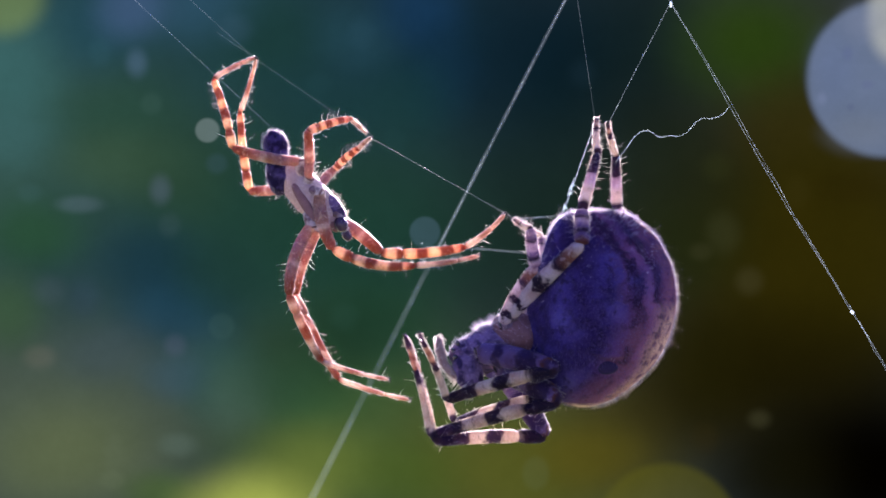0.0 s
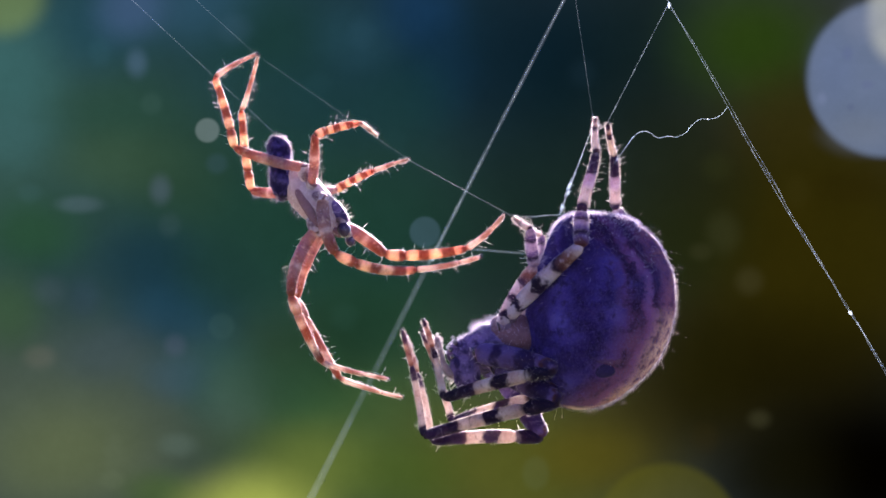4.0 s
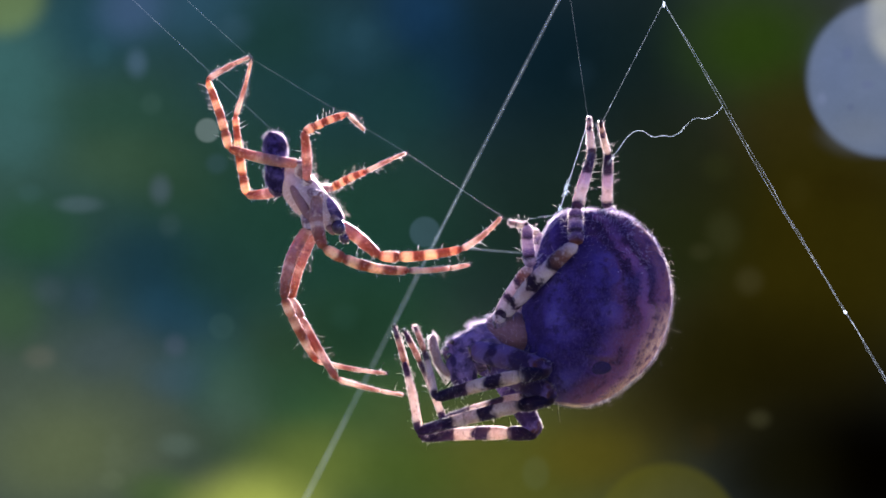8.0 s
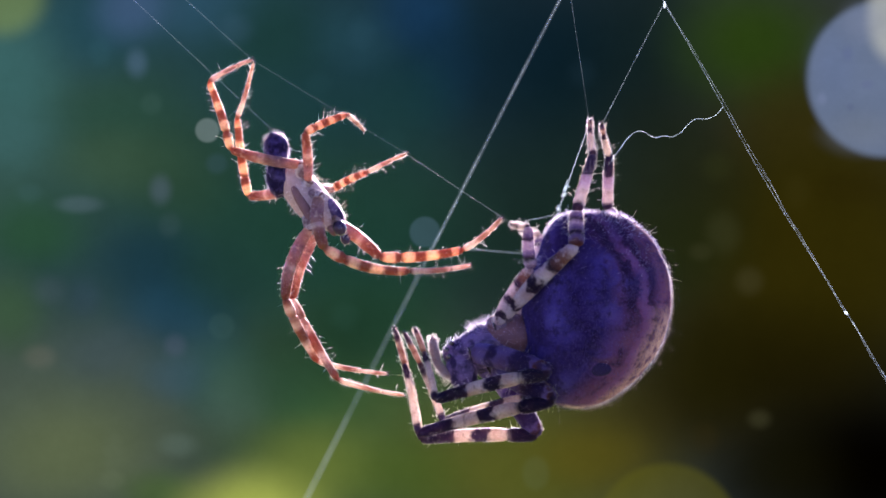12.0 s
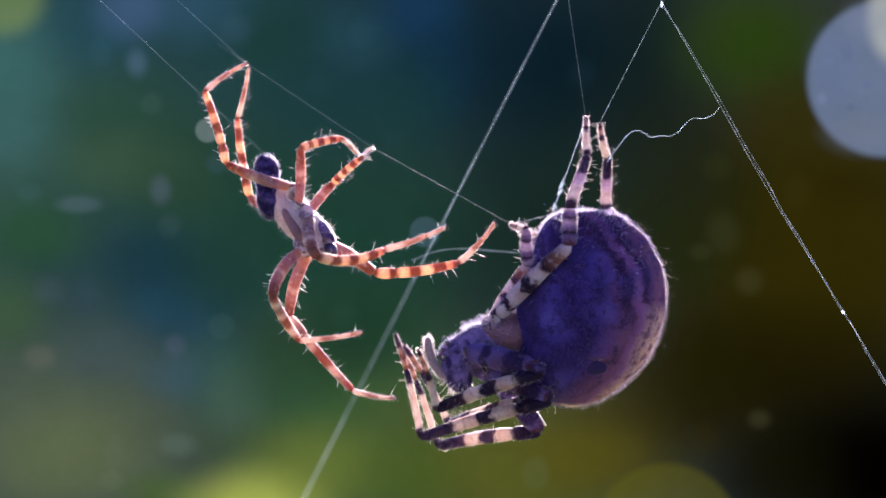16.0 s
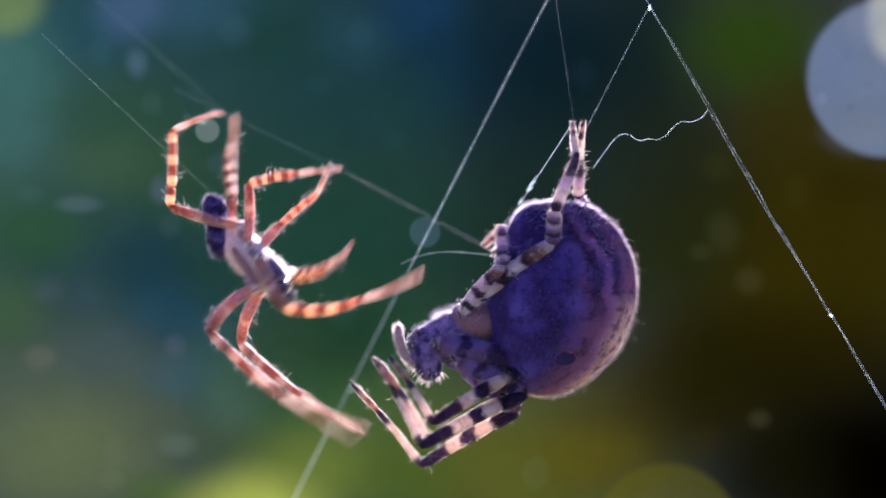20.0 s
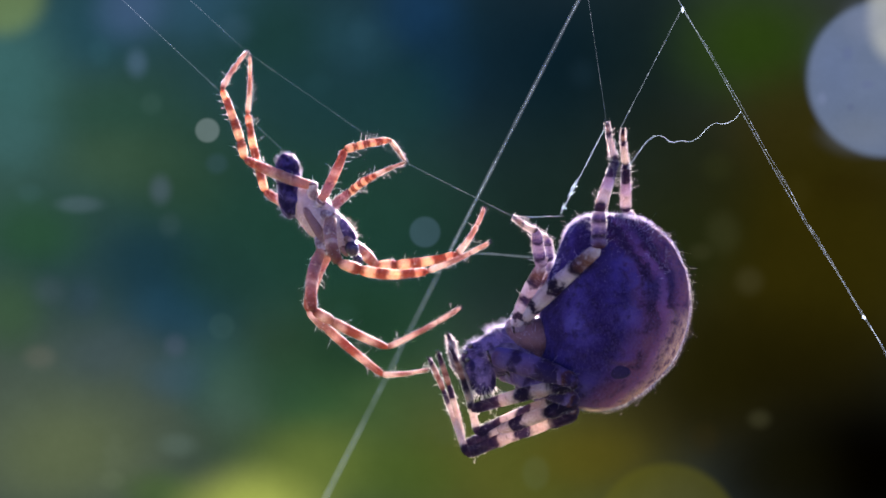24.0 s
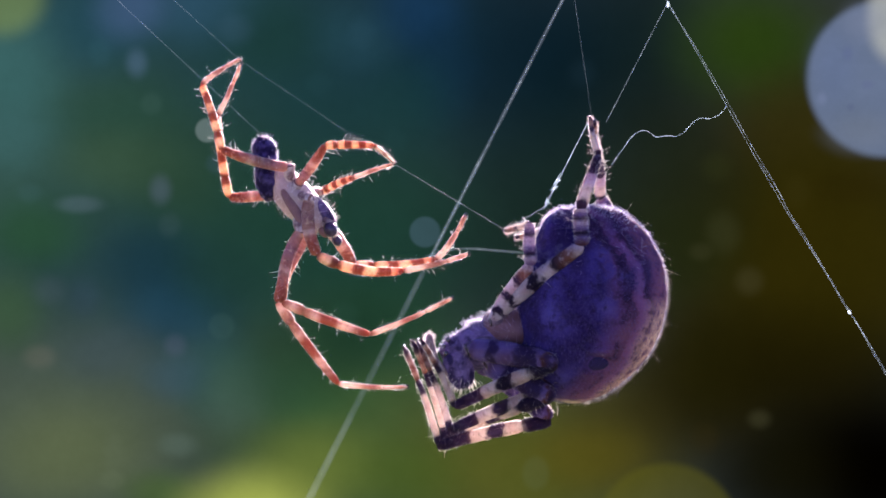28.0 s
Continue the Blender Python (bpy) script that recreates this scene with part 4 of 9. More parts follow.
def strand(length, thick, mat_, label, knots=0, seed=1):
    rnd = random.Random(seed)
    pts = [Vector((0, length * k / 12, 0)) * U for k in range(13)]
    ob = line("strand", mating, Vector((0, 0, 0)), pts, thick, mat_, label, 0, seed)
    for k in range(knots):
        y = length * rnd.uniform(0.55, 0.95)
        p = [Vector((rnd.uniform(-5, 5), y + rnd.uniform(-14, 14) * j / 5, rnd.uniform(-3, 3))) * U for j in range(6)]
        part("knot", Shape().tube(p, [0.42 * U] * 6, 6).mesh("knot", SILK), ob, "tangled loop of silk")
    return ob


strands = [strand(420, 0.32, SILK_FINE, "upper mating line", 0, 31), strand(330, 0.28, SILK_FINE, "middle mating line", 0, 32), strand(300, 0.5, SILK_FINE, "lower mating line", 0, 33),
           strand(420, 0.45, SILK_FINE, "faint dragline", 0, 34), strand(88, 0.2, SILK, "short line to the spinnerets", 0, 35), strand(182, 0.38, SILK, "knotted line beside the hind leg", 5, 36)]


# ---- what moves ----
def turn(spider, t, place, degrees, swing=0.0):
    TURNS.setdefault(spider, []).append((t, Matrix.Translation(mm(*place)) @ pose(0, 0, 0, 0, degrees, swing)))


def stride(leg, t, *joints):
    JOBS[leg][3].append((t, [mm(*j) for j in joints]))


def piece_pose(a, b):
    d = (b - a).normalized()
    x = d.cross(Vector((0, 1, 0))).normalized()
    z = x.cross(d)
    m = Matrix((x, d, z)).transposed().to_4x4()
    m.translation = a
    return m


STRANDS = {}


def draw(strand, t, a, b):
    STRANDS.setdefault(strand, []).append((t, piece_pose(mm(*a), mm(*b))))


def settle():
    for spider, rows in TURNS.items():
        walk(spider, rows)
    for strand, rows in STRANDS.items():
        walk(strand, rows)
    for leg, (spider, hip, pieces, rows) in JOBS.items():
        poses = dict(TURNS[spider])
        keys = [[] for _ in pieces]
        for t, joints in rows:
            home = poses[t] @ Matrix.Translation(hip)
            chain = [home.translation] + joints
            for k in range(len(pieces)):
                keys[k].append((t, home.inverted() @ piece_pose(chain[k], chain[k + 1])))
        for obs, key in zip(pieces, keys):
            for ob in obs:
                walk(ob, key)


def motions():
    turn(male, 0.0, (-7.94, 0.00, 3.43), -1.4)
    turn(male, 0.5, (-7.94, 0.00, 3.52), -1.4)
    turn(male, 1.0, (-7.87, 0.00, 3.13), -1.4)
    turn(male, 2.0, (-7.74, 0.00, 3.06), -1.4)
    turn(male, 3.0, (-7.83, 0.00, 3.06), -1.4)
    turn(male, 3.5, (-7.76, 0.00, 3.13), -1.4)
    turn(male, 5.5, (-7.81, 0.00, 3.04), -1.4)
    turn(male, 6.0, (-7.93, 0.00, 3.07), 0.0)
    turn(male, 7.0, (-7.84, 0.00, 3.65), -0.0)
    turn(male, 8.0, (-8.04, 0.00, 3.31), 0.0)
    turn(male, 9.0, (-8.04, 0.00, 3.20), 0.0)
    turn(male, 10.0, (-7.86, 0.00, 3.13), 0.0)
    turn(male, 11.0, (-7.73, 0.00, 3.45), -0.0)
    turn(male, 12.0, (-7.97, 0.00, 3.27), 0.0)
    turn(male, 12.5, (-7.86, 0.00, 3.38), 0.0)
    turn(male, 14.5, (-7.90, 0.00, 3.11), 0.0)
    turn(male, 15.0, (-7.90, 0.00, 3.13), 0.0)
    turn(male, 15.5, (-7.90, 0.00, 2.98), 0.0)
    turn(male, 16.0, (-8.50, 0.00, 2.02), -0.4)
    turn(male, 16.5, (-7.14, 0.00, 2.42), -0.6)
    turn(male, 17.0, (-6.62, 0.00, 1.23), -7.4)
    turn(male, 17.5, (-6.46, 0.00, 1.31), -9.1)
    turn(male, 18.0, (-6.19, 0.00, 1.15), -0.9)
    turn(male, 18.5, (-5.98, 0.00, 0.83), -2.7)
    turn(male, 19.0, (-6.74, 0.00, 0.19), -2.0)
    turn(male, 19.5, (-6.19, 0.00, 0.67), 10.4)
    turn(male, 19.7, (-1.00, 0.00, 1.55), 20.0)
    turn(male, 19.8, (-4.77, 0.00, 1.21), 15.5)
    turn(male, 19.9, (-11.62, 0.00, -0.29), 5.7)
    turn(male, 20.0, (-11.29, 0.00, -0.13), -3.6)
    turn(male, 20.2, (-10.33, 0.00, 2.58), -9.9)
    turn(male, 20.3, (-12.86, 0.00, 1.75), -10.8)
    turn(male, 20.5, (-8.74, 0.00, 4.10), -11.7)
    turn(male, 21.0, (-8.34, 0.00, 2.02), -9.6)
    turn(male, 21.5, (-5.15, 0.00, 1.71), -0.7)
    turn(male, 23.5, (-7.38, 0.00, 1.95), 0.6)
    turn(male, 24.0, (-7.30, 0.00, 2.10), -0.6)
    turn(male, 24.5, (-8.18, 0.00, 2.63), 0.24)
    turn(male, 25.0, (-7.94, 0.00, 2.98), 0.8)
    turn(male, 26.0, (-8.16, 0.00, 3.11), -2.0)
    turn(male, 27.0, (-8.25, 0.00, 3.11), -2.0)
    turn(male, 28.0, (-8.55, 0.00, 3.11), -2.0)
    turn(female, 0.0, (8.86, 0.00, -3.32), 0.0)
    turn(female, 0.5, (8.74, 0.00, -3.38), 0.0)
    turn(female, 1.0, (8.74, 0.00, -3.38), 1.4)
    turn(female, 2.0, (8.80, 0.00, -3.38), 1.4)
    turn(female, 3.0, (8.64, 0.00, -3.48), 1.4)
    turn(female, 3.5, (8.80, 0.00, -3.48), 1.4)
    turn(female, 5.5, (8.74, 0.00, -3.57), 1.4)
    turn(female, 6.0, (8.86, 0.00, -3.41), 0.8)
    turn(female, 7.0, (8.86, 0.00, -3.38), 0.8)
    turn(female, 8.0, (8.55, 0.00, -3.32), 0.8)
    turn(female, 9.0, (8.55, 0.00, -3.38), 0.8)
    turn(female, 10.0, (8.74, 0.00, -3.38), 0.8)
    turn(female, 11.0, (8.74, 0.00, -3.41), 0.8)
    turn(female, 12.0, (8.55, 0.00, -3.41), 0.8)
    turn(female, 12.5, (8.64, 0.00, -3.38), 0.8)
    turn(female, 14.5, (8.67, 0.00, -3.28), 0.8)
    turn(female, 15.0, (8.77, 0.00, -3.32), 0.8)
    turn(female, 15.5, (8.48, 0.00, -3.28), 0.8)
    turn(female, 16.0, (8.26, 0.00, -3.32), 0.1)
    turn(female, 16.5, (8.00, 0.00, -3.00), -1.3)
    turn(female, 17.0, (8.39, 0.00, -2.90), -1.9)
    turn(female, 17.5, (8.64, 0.00, -3.16), 0.2)
    turn(female, 18.0, (8.32, 0.00, -3.32), 1.0)
    turn(female, 18.5, (7.94, 0.00, -3.32), 3.8)
    turn(female, 19.0, (7.62, 0.00, -3.16), 6.0)
    turn(female, 19.5, (6.73, 0.00, -2.46), 4.3)
    turn(female, 19.7, (6.15, 0.00, -1.95), -4.4)
    turn(female, 19.8, (7.37, 0.00, -2.18), -2.9)
    turn(female, 19.9, (7.77, 0.00, -2.11), -0.2)
    turn(female, 20.0, (6.57, 0.00, -2.84), 1.3)
    turn(female, 20.2, (8.71, 0.00, -2.74), -3.7)
    turn(female, 20.3, (7.17, 0.00, -3.00), -3.4)
    turn(female, 20.5, (9.50, 0.00, -3.41), -1.4)
    turn(female, 21.0, (8.26, 0.00, -3.48), 3.5)
    turn(female, 21.5, (8.55, 0.00, -3.41), 3.6)
    turn(female, 23.5, (9.18, 0.00, -3.54), 0.6)
    turn(female, 24.0, (9.60, 0.00, -3.57), 0.8)
    turn(female, 24.5, (9.33, 0.00, -3.52), 0.12)
    turn(female, 25.0, (8.26, 0.00, -3.32), -2.6)
    turn(female, 26.0, (8.23, 0.00, -3.09), -0.2)
    turn(female, 27.0, (8.20, 0.00, -3.09), -0.2)
    turn(female, 28.0, (8.32, 0.00, -3.09), -0.2)
    stride(male_legs[0], 0.0, (-6.12, -1.23, 0.00), (-1.52, -2.60, -0.90), (1.98, -1.50, -0.38))
    stride(male_legs[0], 0.5, (-6.15, -1.23, 0.08), (-1.56, -2.59, -0.89), (1.92, -1.40, -0.41))
    stride(male_legs[0], 1.0, (-6.03, -1.86, -0.24), (-1.54, -0.18, -1.15), (2.10, -0.45, -0.44))
    stride(male_legs[0], 2.0, (-5.92, -1.99, -0.28), (-1.47, -0.21, -1.18), (2.12, -0.82, -0.44))
    stride(male_legs[0], 3.0, (-6.01, -1.99, -0.28), (-1.56, -0.20, -1.18), (2.03, -0.83, -0.44))
    stride(male_legs[0], 3.5, (-5.95, -1.90, -0.24), (-1.50, -0.13, -1.15), (2.09, -0.79, -0.44))
    stride(male_legs[0], 5.5, (-5.98, -1.93, -0.32), (-1.51, -0.18, -1.22), (2.09, -0.72, -0.51))
    stride(male_legs[0], 6.0, (-6.39, -2.69, -0.11), (-1.67, -2.33, -1.30), (1.77, -0.99, -0.92))
    stride(male_legs[0], 7.0, (-6.38, -2.27, 0.29), (-1.69, -2.21, -1.07), (1.71, -0.72, -0.92))
    stride(male_legs[0], 8.0, (-6.56, -2.56, 0.07), (-1.89, -1.89, -1.19), (1.49, -0.39, -0.89))
    stride(male_legs[0], 9.0, (-6.56, -2.63, -0.01), (-1.89, -1.87, -1.23), (1.49, -0.39, -0.89))
    stride(male_legs[0], 10.0, (-6.40, -2.66, -0.06), (-1.75, -1.79, -1.28), (1.62, -0.28, -0.92))
    stride(male_legs[0], 11.0, (-6.30, -2.45, 0.15), (-1.66, -1.67, -1.15), (1.69, -0.09, -0.92))
    stride(male_legs[0], 12.0, (-6.51, -2.57, 0.03), (-1.85, -1.82, -1.22), (1.53, -0.30, -0.92))
    stride(male_legs[0], 12.5, (-6.41, -2.52, 0.12), (-1.77, -1.73, -1.16), (1.59, -0.18, -0.89))
    stride(male_legs[0], 14.5, (-6.43, -2.69, -0.07), (-1.77, -1.87, -1.26), (1.62, -0.39, -0.89))
    stride(male_legs[0], 15.0, (-6.43, -2.66, -0.06), (-1.77, -1.87, -1.27), (1.62, -0.39, -0.92))
    stride(male_legs[0], 15.5, (-6.46, -2.78, -0.16), (-1.84, -1.69, -1.32), (1.50, -0.13, -0.89))
    stride(male_legs[0], 16.0, (-6.84, -3.60, -0.43), (-3.31, -0.26, -0.03), (0.18, -0.28, 1.24))
    stride(male_legs[0], 16.5, (-4.90, -3.72, 0.40), (-0.76, -1.17, 0.82), (2.69, -1.30, 2.20))
    stride(male_legs[0], 17.0, (-3.57, -3.68, 0.18), (0.19, -0.64, 0.82), (3.39, -0.81, 2.69))
    stride(male_legs[0], 17.5, (-3.57, -3.81, 0.34), (0.35, -1.01, 1.14), (3.48, -1.18, 3.13))
    stride(male_legs[0], 18.0, (-3.96, -3.91, -0.58), (0.50, -2.04, 0.03), (3.07, 0.23, 1.47))
    stride(male_legs[0], 18.5, (-3.05, -3.70, -0.43), (1.44, -1.95, 0.34), (4.16, -0.49, 2.41))
    stride(male_legs[0], 19.0, (-4.12, -3.86, -1.20), (0.50, -2.58, -0.28), (2.74, -0.08, 1.31))
    stride(male_legs[0], 19.5, (-5.49, -4.09, -1.35), (-2.67, -0.28, -2.51), (-0.12, -2.89, -3.23))
    stride(male_legs[0], 19.7, (-2.23, -1.37, -1.54), (-1.44, 2.63, -4.21), (0.51, -0.49, -4.73))
    stride(male_legs[0], 19.8, (-5.26, -1.29, -2.10), (-3.35, 1.08, -4.27), (-0.94, -1.70, -4.76))
    stride(male_legs[0], 19.9, (-10.50, -1.26, -3.74), (-6.77, -1.81, -4.50), (-3.51, -3.56, -4.42))
    stride(male_legs[0], 20.0, (-8.80, -1.25, -3.27), (-4.45, -3.40, -2.75), (-1.02, -3.36, -1.32))
    stride(male_legs[0], 20.2, (-7.22, -1.20, -0.07), (-2.90, -3.44, -0.43), (-2.36, 0.11, 0.51))
    stride(male_legs[0], 20.3, (-10.37, -1.20, -1.03), (-5.89, -2.96, -1.40), (-4.65, 0.17, 0.16))
    stride(male_legs[0], 20.5, (-8.11, -1.30, 0.82), (-3.23, -1.18, 0.68), (-0.22, -1.24, 2.85))
    stride(male_legs[0], 21.0, (-5.39, -3.14, 0.03), (-1.40, -0.40, 0.67), (1.28, -2.33, 2.37))
    stride(male_legs[0], 21.5, (-2.89, -4.06, 0.34), (1.44, -1.80, 0.34), (4.18, -0.01, 2.10))
    stride(male_legs[0], 23.5, (-6.48, -3.06, -1.05), (-1.60, -3.00, -1.20), (1.85, -3.07, 0.17))
    stride(male_legs[0], 24.0, (-5.70, -3.18, -0.74), (-0.84, -3.15, -1.20), (2.53, -3.24, 0.36))
    stride(male_legs[0], 24.5, (-6.12, -2.99, -0.18), (-1.25, -2.98, -0.62), (2.10, -2.14, 0.44))
    stride(male_legs[0], 25.0, (-5.56, -2.87, 0.19), (-0.69, -2.87, -0.23), (2.64, -1.41, 0.50))
    stride(male_legs[0], 26.0, (-7.04, -1.26, -0.36), (-2.23, -1.18, -1.20), (1.36, -0.95, -0.28))
    stride(male_legs[0], 27.0, (-7.13, -1.26, -0.36), (-2.33, -1.17, -1.20), (1.26, -0.94, -0.28))
    stride(male_legs[0], 28.0, (-7.01, -1.26, -0.36), (-2.20, -1.18, -1.20), (1.39, -0.95, -0.28))
    stride(male_legs[1], 0.0, (-3.51, 1.16, -0.22), (1.29, 1.10, 0.13), (3.47, -0.15, 1.94))
    stride(male_legs[1], 0.5, (-3.54, 1.16, -0.16), (1.27, 1.11, 0.14), (3.40, -0.29, 1.91))
    stride(male_legs[1], 1.0, (-3.38, 1.75, -0.31), (1.34, 0.85, 0.06), (3.43, -0.45, 1.94))
    stride(male_legs[1], 2.0, (-3.28, 1.92, -0.36), (1.41, 0.90, 0.03), (3.46, -0.43, 1.94))
    stride(male_legs[1], 3.0, (-3.38, 1.93, -0.36), (1.32, 0.91, 0.03), (3.37, -0.42, 1.94))
    stride(male_legs[1], 3.5, (-3.31, 1.88, -0.31), (1.38, 0.84, 0.06), (3.43, -0.54, 1.94))
    stride(male_legs[1], 5.5, (-3.34, 1.85, -0.39), (1.37, 0.87, -0.02), (3.43, -0.46, 1.87))
    stride(male_legs[1], 6.0, (-3.51, 1.16, -0.58), (1.28, 1.10, -0.12), (3.58, 0.20, 1.76))
    stride(male_legs[1], 7.0, (-3.52, 1.16, -0.13), (1.29, 1.10, 0.12), (3.50, -0.34, 1.75))
    stride(male_legs[1], 8.0, (-3.68, 1.17, -0.40), (1.11, 0.77, 0.01), (3.27, -0.58, 1.78))
    stride(male_legs[1], 9.0, (-3.68, 1.41, -0.49), (1.11, 1.10, -0.04), (3.28, -0.16, 1.78))
    stride(male_legs[1], 10.0, (-3.51, 1.57, -0.55), (1.26, 1.15, -0.09), (3.41, -0.13, 1.75))
    stride(male_legs[1], 11.0, (-3.40, 1.16, -0.32), (1.36, 1.80, 0.04), (3.49, 0.33, 1.76))
    stride(male_legs[1], 12.0, (-3.61, 1.16, -0.45), (1.17, 1.65, -0.03), (3.33, 0.34, 1.76))
    stride(male_legs[1], 12.5, (-3.51, 1.16, -0.36), (1.25, 1.76, 0.03), (3.39, 0.37, 1.79))
    stride(male_legs[1], 14.5, (-3.55, 1.57, -0.55), (1.25, 1.51, -0.08), (3.42, 0.33, 1.79))
    stride(male_legs[1], 15.0, (-3.54, 1.48, -0.55), (1.25, 1.21, -0.09), (3.41, -0.03, 1.75))
    stride(male_legs[1], 15.5, (-3.60, 1.88, -0.65), (1.17, 1.39, -0.13), (3.29, 0.20, 1.79))
    stride(male_legs[1], 16.0, (-3.91, 1.16, -1.37), (0.87, 1.12, -0.79), (2.96, 1.03, 1.50))
    stride(male_legs[1], 16.5, (-3.57, 2.79, -1.44), (1.15, 2.74, -0.46), (2.87, 1.12, 1.55))
    stride(male_legs[1], 17.0, (-3.35, 3.41, -2.20), (1.31, 3.36, -0.99), (2.89, 3.27, 1.67))
    stride(male_legs[1], 17.5, (-3.10, 3.59, -1.78), (1.50, 2.75, -0.62), (3.28, 2.05, 1.82))
    stride(male_legs[1], 18.0, (-3.11, 4.10, -0.96), (1.17, 1.90, -0.78), (2.81, 0.31, 1.31))
    stride(male_legs[1], 18.5, (-3.11, 3.94, -2.12), (1.58, 3.88, -0.98), (3.13, 2.54, 1.34))
    stride(male_legs[1], 19.0, (-3.26, 3.52, -2.93), (1.01, 2.02, -1.27), (2.43, 0.45, 0.99))
    stride(male_legs[1], 19.5, (-3.44, 4.11, -1.62), (-0.77, 0.14, -2.20), (0.52, 2.87, -2.91))
    stride(male_legs[1], 19.7, (-0.79, 4.15, -1.62), (1.15, 0.15, -3.48), (2.81, 2.55, -4.54))
    stride(male_legs[1], 19.8, (-4.13, 4.22, -1.79), (-1.93, 0.15, -3.10), (0.96, 1.12, -3.68))
    stride(male_legs[1], 19.9, (-10.05, 4.30, -2.73), (-7.60, 0.14, -2.88), (-5.08, -1.51, -2.16))
    stride(male_legs[1], 20.0, (-8.76, 4.34, -1.63), (-6.51, 0.13, -0.93), (-5.11, -2.40, 0.19))
    stride(male_legs[1], 20.2, (-6.37, 3.23, 2.82), (-4.54, -1.22, 3.03), (-2.54, 1.04, 3.73))
    stride(male_legs[1], 20.3, (-8.58, 2.26, 2.48), (-6.40, 0.29, 3.00), (-4.03, 2.08, 3.88))
    stride(male_legs[1], 20.5, (-4.35, 1.07, 5.15), (-1.46, 4.60, 6.68), (1.32, 4.47, 8.04))
    stride(male_legs[1], 21.0, (-6.22, 3.52, -1.61), (-2.38, 0.80, -0.61), (-0.25, 0.74, 1.64))
    stride(male_legs[1], 21.5, (-3.09, 3.46, -2.27), (0.84, 1.22, -0.61), (1.74, 1.12, 2.35))
    stride(male_legs[1], 23.5, (-4.09, 3.68, -1.12), (0.52, 2.54, -0.29), (2.04, 1.80, 2.30))
    stride(male_legs[1], 24.0, (-3.92, 3.63, -0.96), (0.85, 3.59, -0.30), (2.42, 3.50, 2.37))
    stride(male_legs[1], 24.5, (-5.07, 2.81, -1.34), (-0.30, 2.79, -0.71), (1.25, 2.72, 1.97))
    stride(male_legs[1], 25.0, (-5.01, 2.26, -1.60), (-0.23, 2.26, -0.98), (1.30, 2.20, 1.71))
    stride(male_legs[1], 26.0, (-5.23, 2.74, -0.95), (-0.42, 2.75, -0.63), (1.28, 2.68, 1.96))
    stride(male_legs[1], 27.0, (-5.33, 2.74, -0.95), (-0.52, 2.76, -0.63), (1.18, 2.69, 1.96))
    stride(male_legs[1], 28.0, (-5.20, 2.74, -0.95), (-0.39, 2.75, -0.63), (1.31, 2.68, 1.96))
    stride(male_legs[2], 0.0, (-8.47, -2.52, -2.52), (-6.86, 0.56, -6.38), (-2.99, -2.63, -7.19))
    stride(male_legs[2], 0.5, (-8.50, -2.39, -2.47), (-6.90, 0.65, -6.37), (-3.05, -2.55, -7.22))
    stride(male_legs[2], 1.0, (-8.41, -3.07, -2.56), (-6.87, 0.08, -6.39), (-3.00, -3.14, -7.09))
    stride(male_legs[2], 2.0, (-8.31, -3.09, -2.60), (-6.80, 0.09, -6.41), (-2.97, -3.18, -7.09))
    stride(male_legs[2], 3.0, (-8.39, -3.09, -2.60), (-6.89, 0.10, -6.42), (-3.06, -3.17, -7.09))
    stride(male_legs[2], 3.5, (-8.33, -3.05, -2.56), (-6.83, 0.11, -6.39), (-3.00, -3.15, -7.09))
    stride(male_legs[2], 5.5, (-8.36, -3.08, -2.64), (-6.85, 0.09, -6.46), (-3.00, -3.16, -7.15))
    stride(male_legs[2], 6.0, (-8.59, -2.41, -2.91), (-6.97, 0.99, -6.48), (-2.85, -1.95, -6.92))
    stride(male_legs[2], 7.0, (-8.64, -1.22, -2.53), (-7.04, 1.96, -6.31), (-2.94, -0.97, -6.98))
    stride(male_legs[2], 8.0, (-8.78, -2.10, -2.74), (-7.21, 1.25, -6.38), (-3.14, -1.74, -6.90))
    stride(male_legs[2], 9.0, (-8.77, -2.24, -2.82), (-7.20, 1.15, -6.42), (-3.13, -1.86, -6.89))
    stride(male_legs[2], 10.0, (-8.61, -2.27, -2.87), (-7.05, 1.14, -6.47), (-3.01, -1.90, -6.92))
    stride(male_legs[2], 11.0, (-8.54, -1.73, -2.67), (-6.99, 1.57, -6.37), (-2.96, -1.47, -6.95))
    stride(male_legs[2], 12.0, (-8.72, -2.10, -2.78), (-7.16, 1.26, -6.42), (-3.11, -1.76, -6.93))
    stride(male_legs[2], 12.5, (-8.64, -1.95, -2.70), (-7.09, 1.38, -6.36), (-3.05, -1.65, -6.91))
    stride(male_legs[2], 14.5, (-8.63, -2.34, -2.87), (-7.06, 1.08, -6.45), (-3.01, -1.94, -6.89))
    stride(male_legs[2], 15.0, (-8.64, -2.28, -2.87), (-7.07, 1.12, -6.47), (-3.01, -1.90, -6.92))
    stride(male_legs[2], 15.5, (-8.66, -2.44, -2.96), (-7.14, 1.04, -6.50), (-3.13, -2.05, -6.88))
    stride(male_legs[2], 16.0, (-9.25, -4.24, -2.57), (-8.11, 0.10, -5.17), (-4.45, -3.36, -4.54))
    stride(male_legs[2], 16.5, (-7.78, -4.33, -2.11), (-4.71, -0.86, -4.46), (-0.78, 2.25, -3.65))
    stride(male_legs[2], 17.0, (-6.37, -4.72, -2.87), (-2.64, -1.44, -4.37), (1.79, 0.51, -2.85))
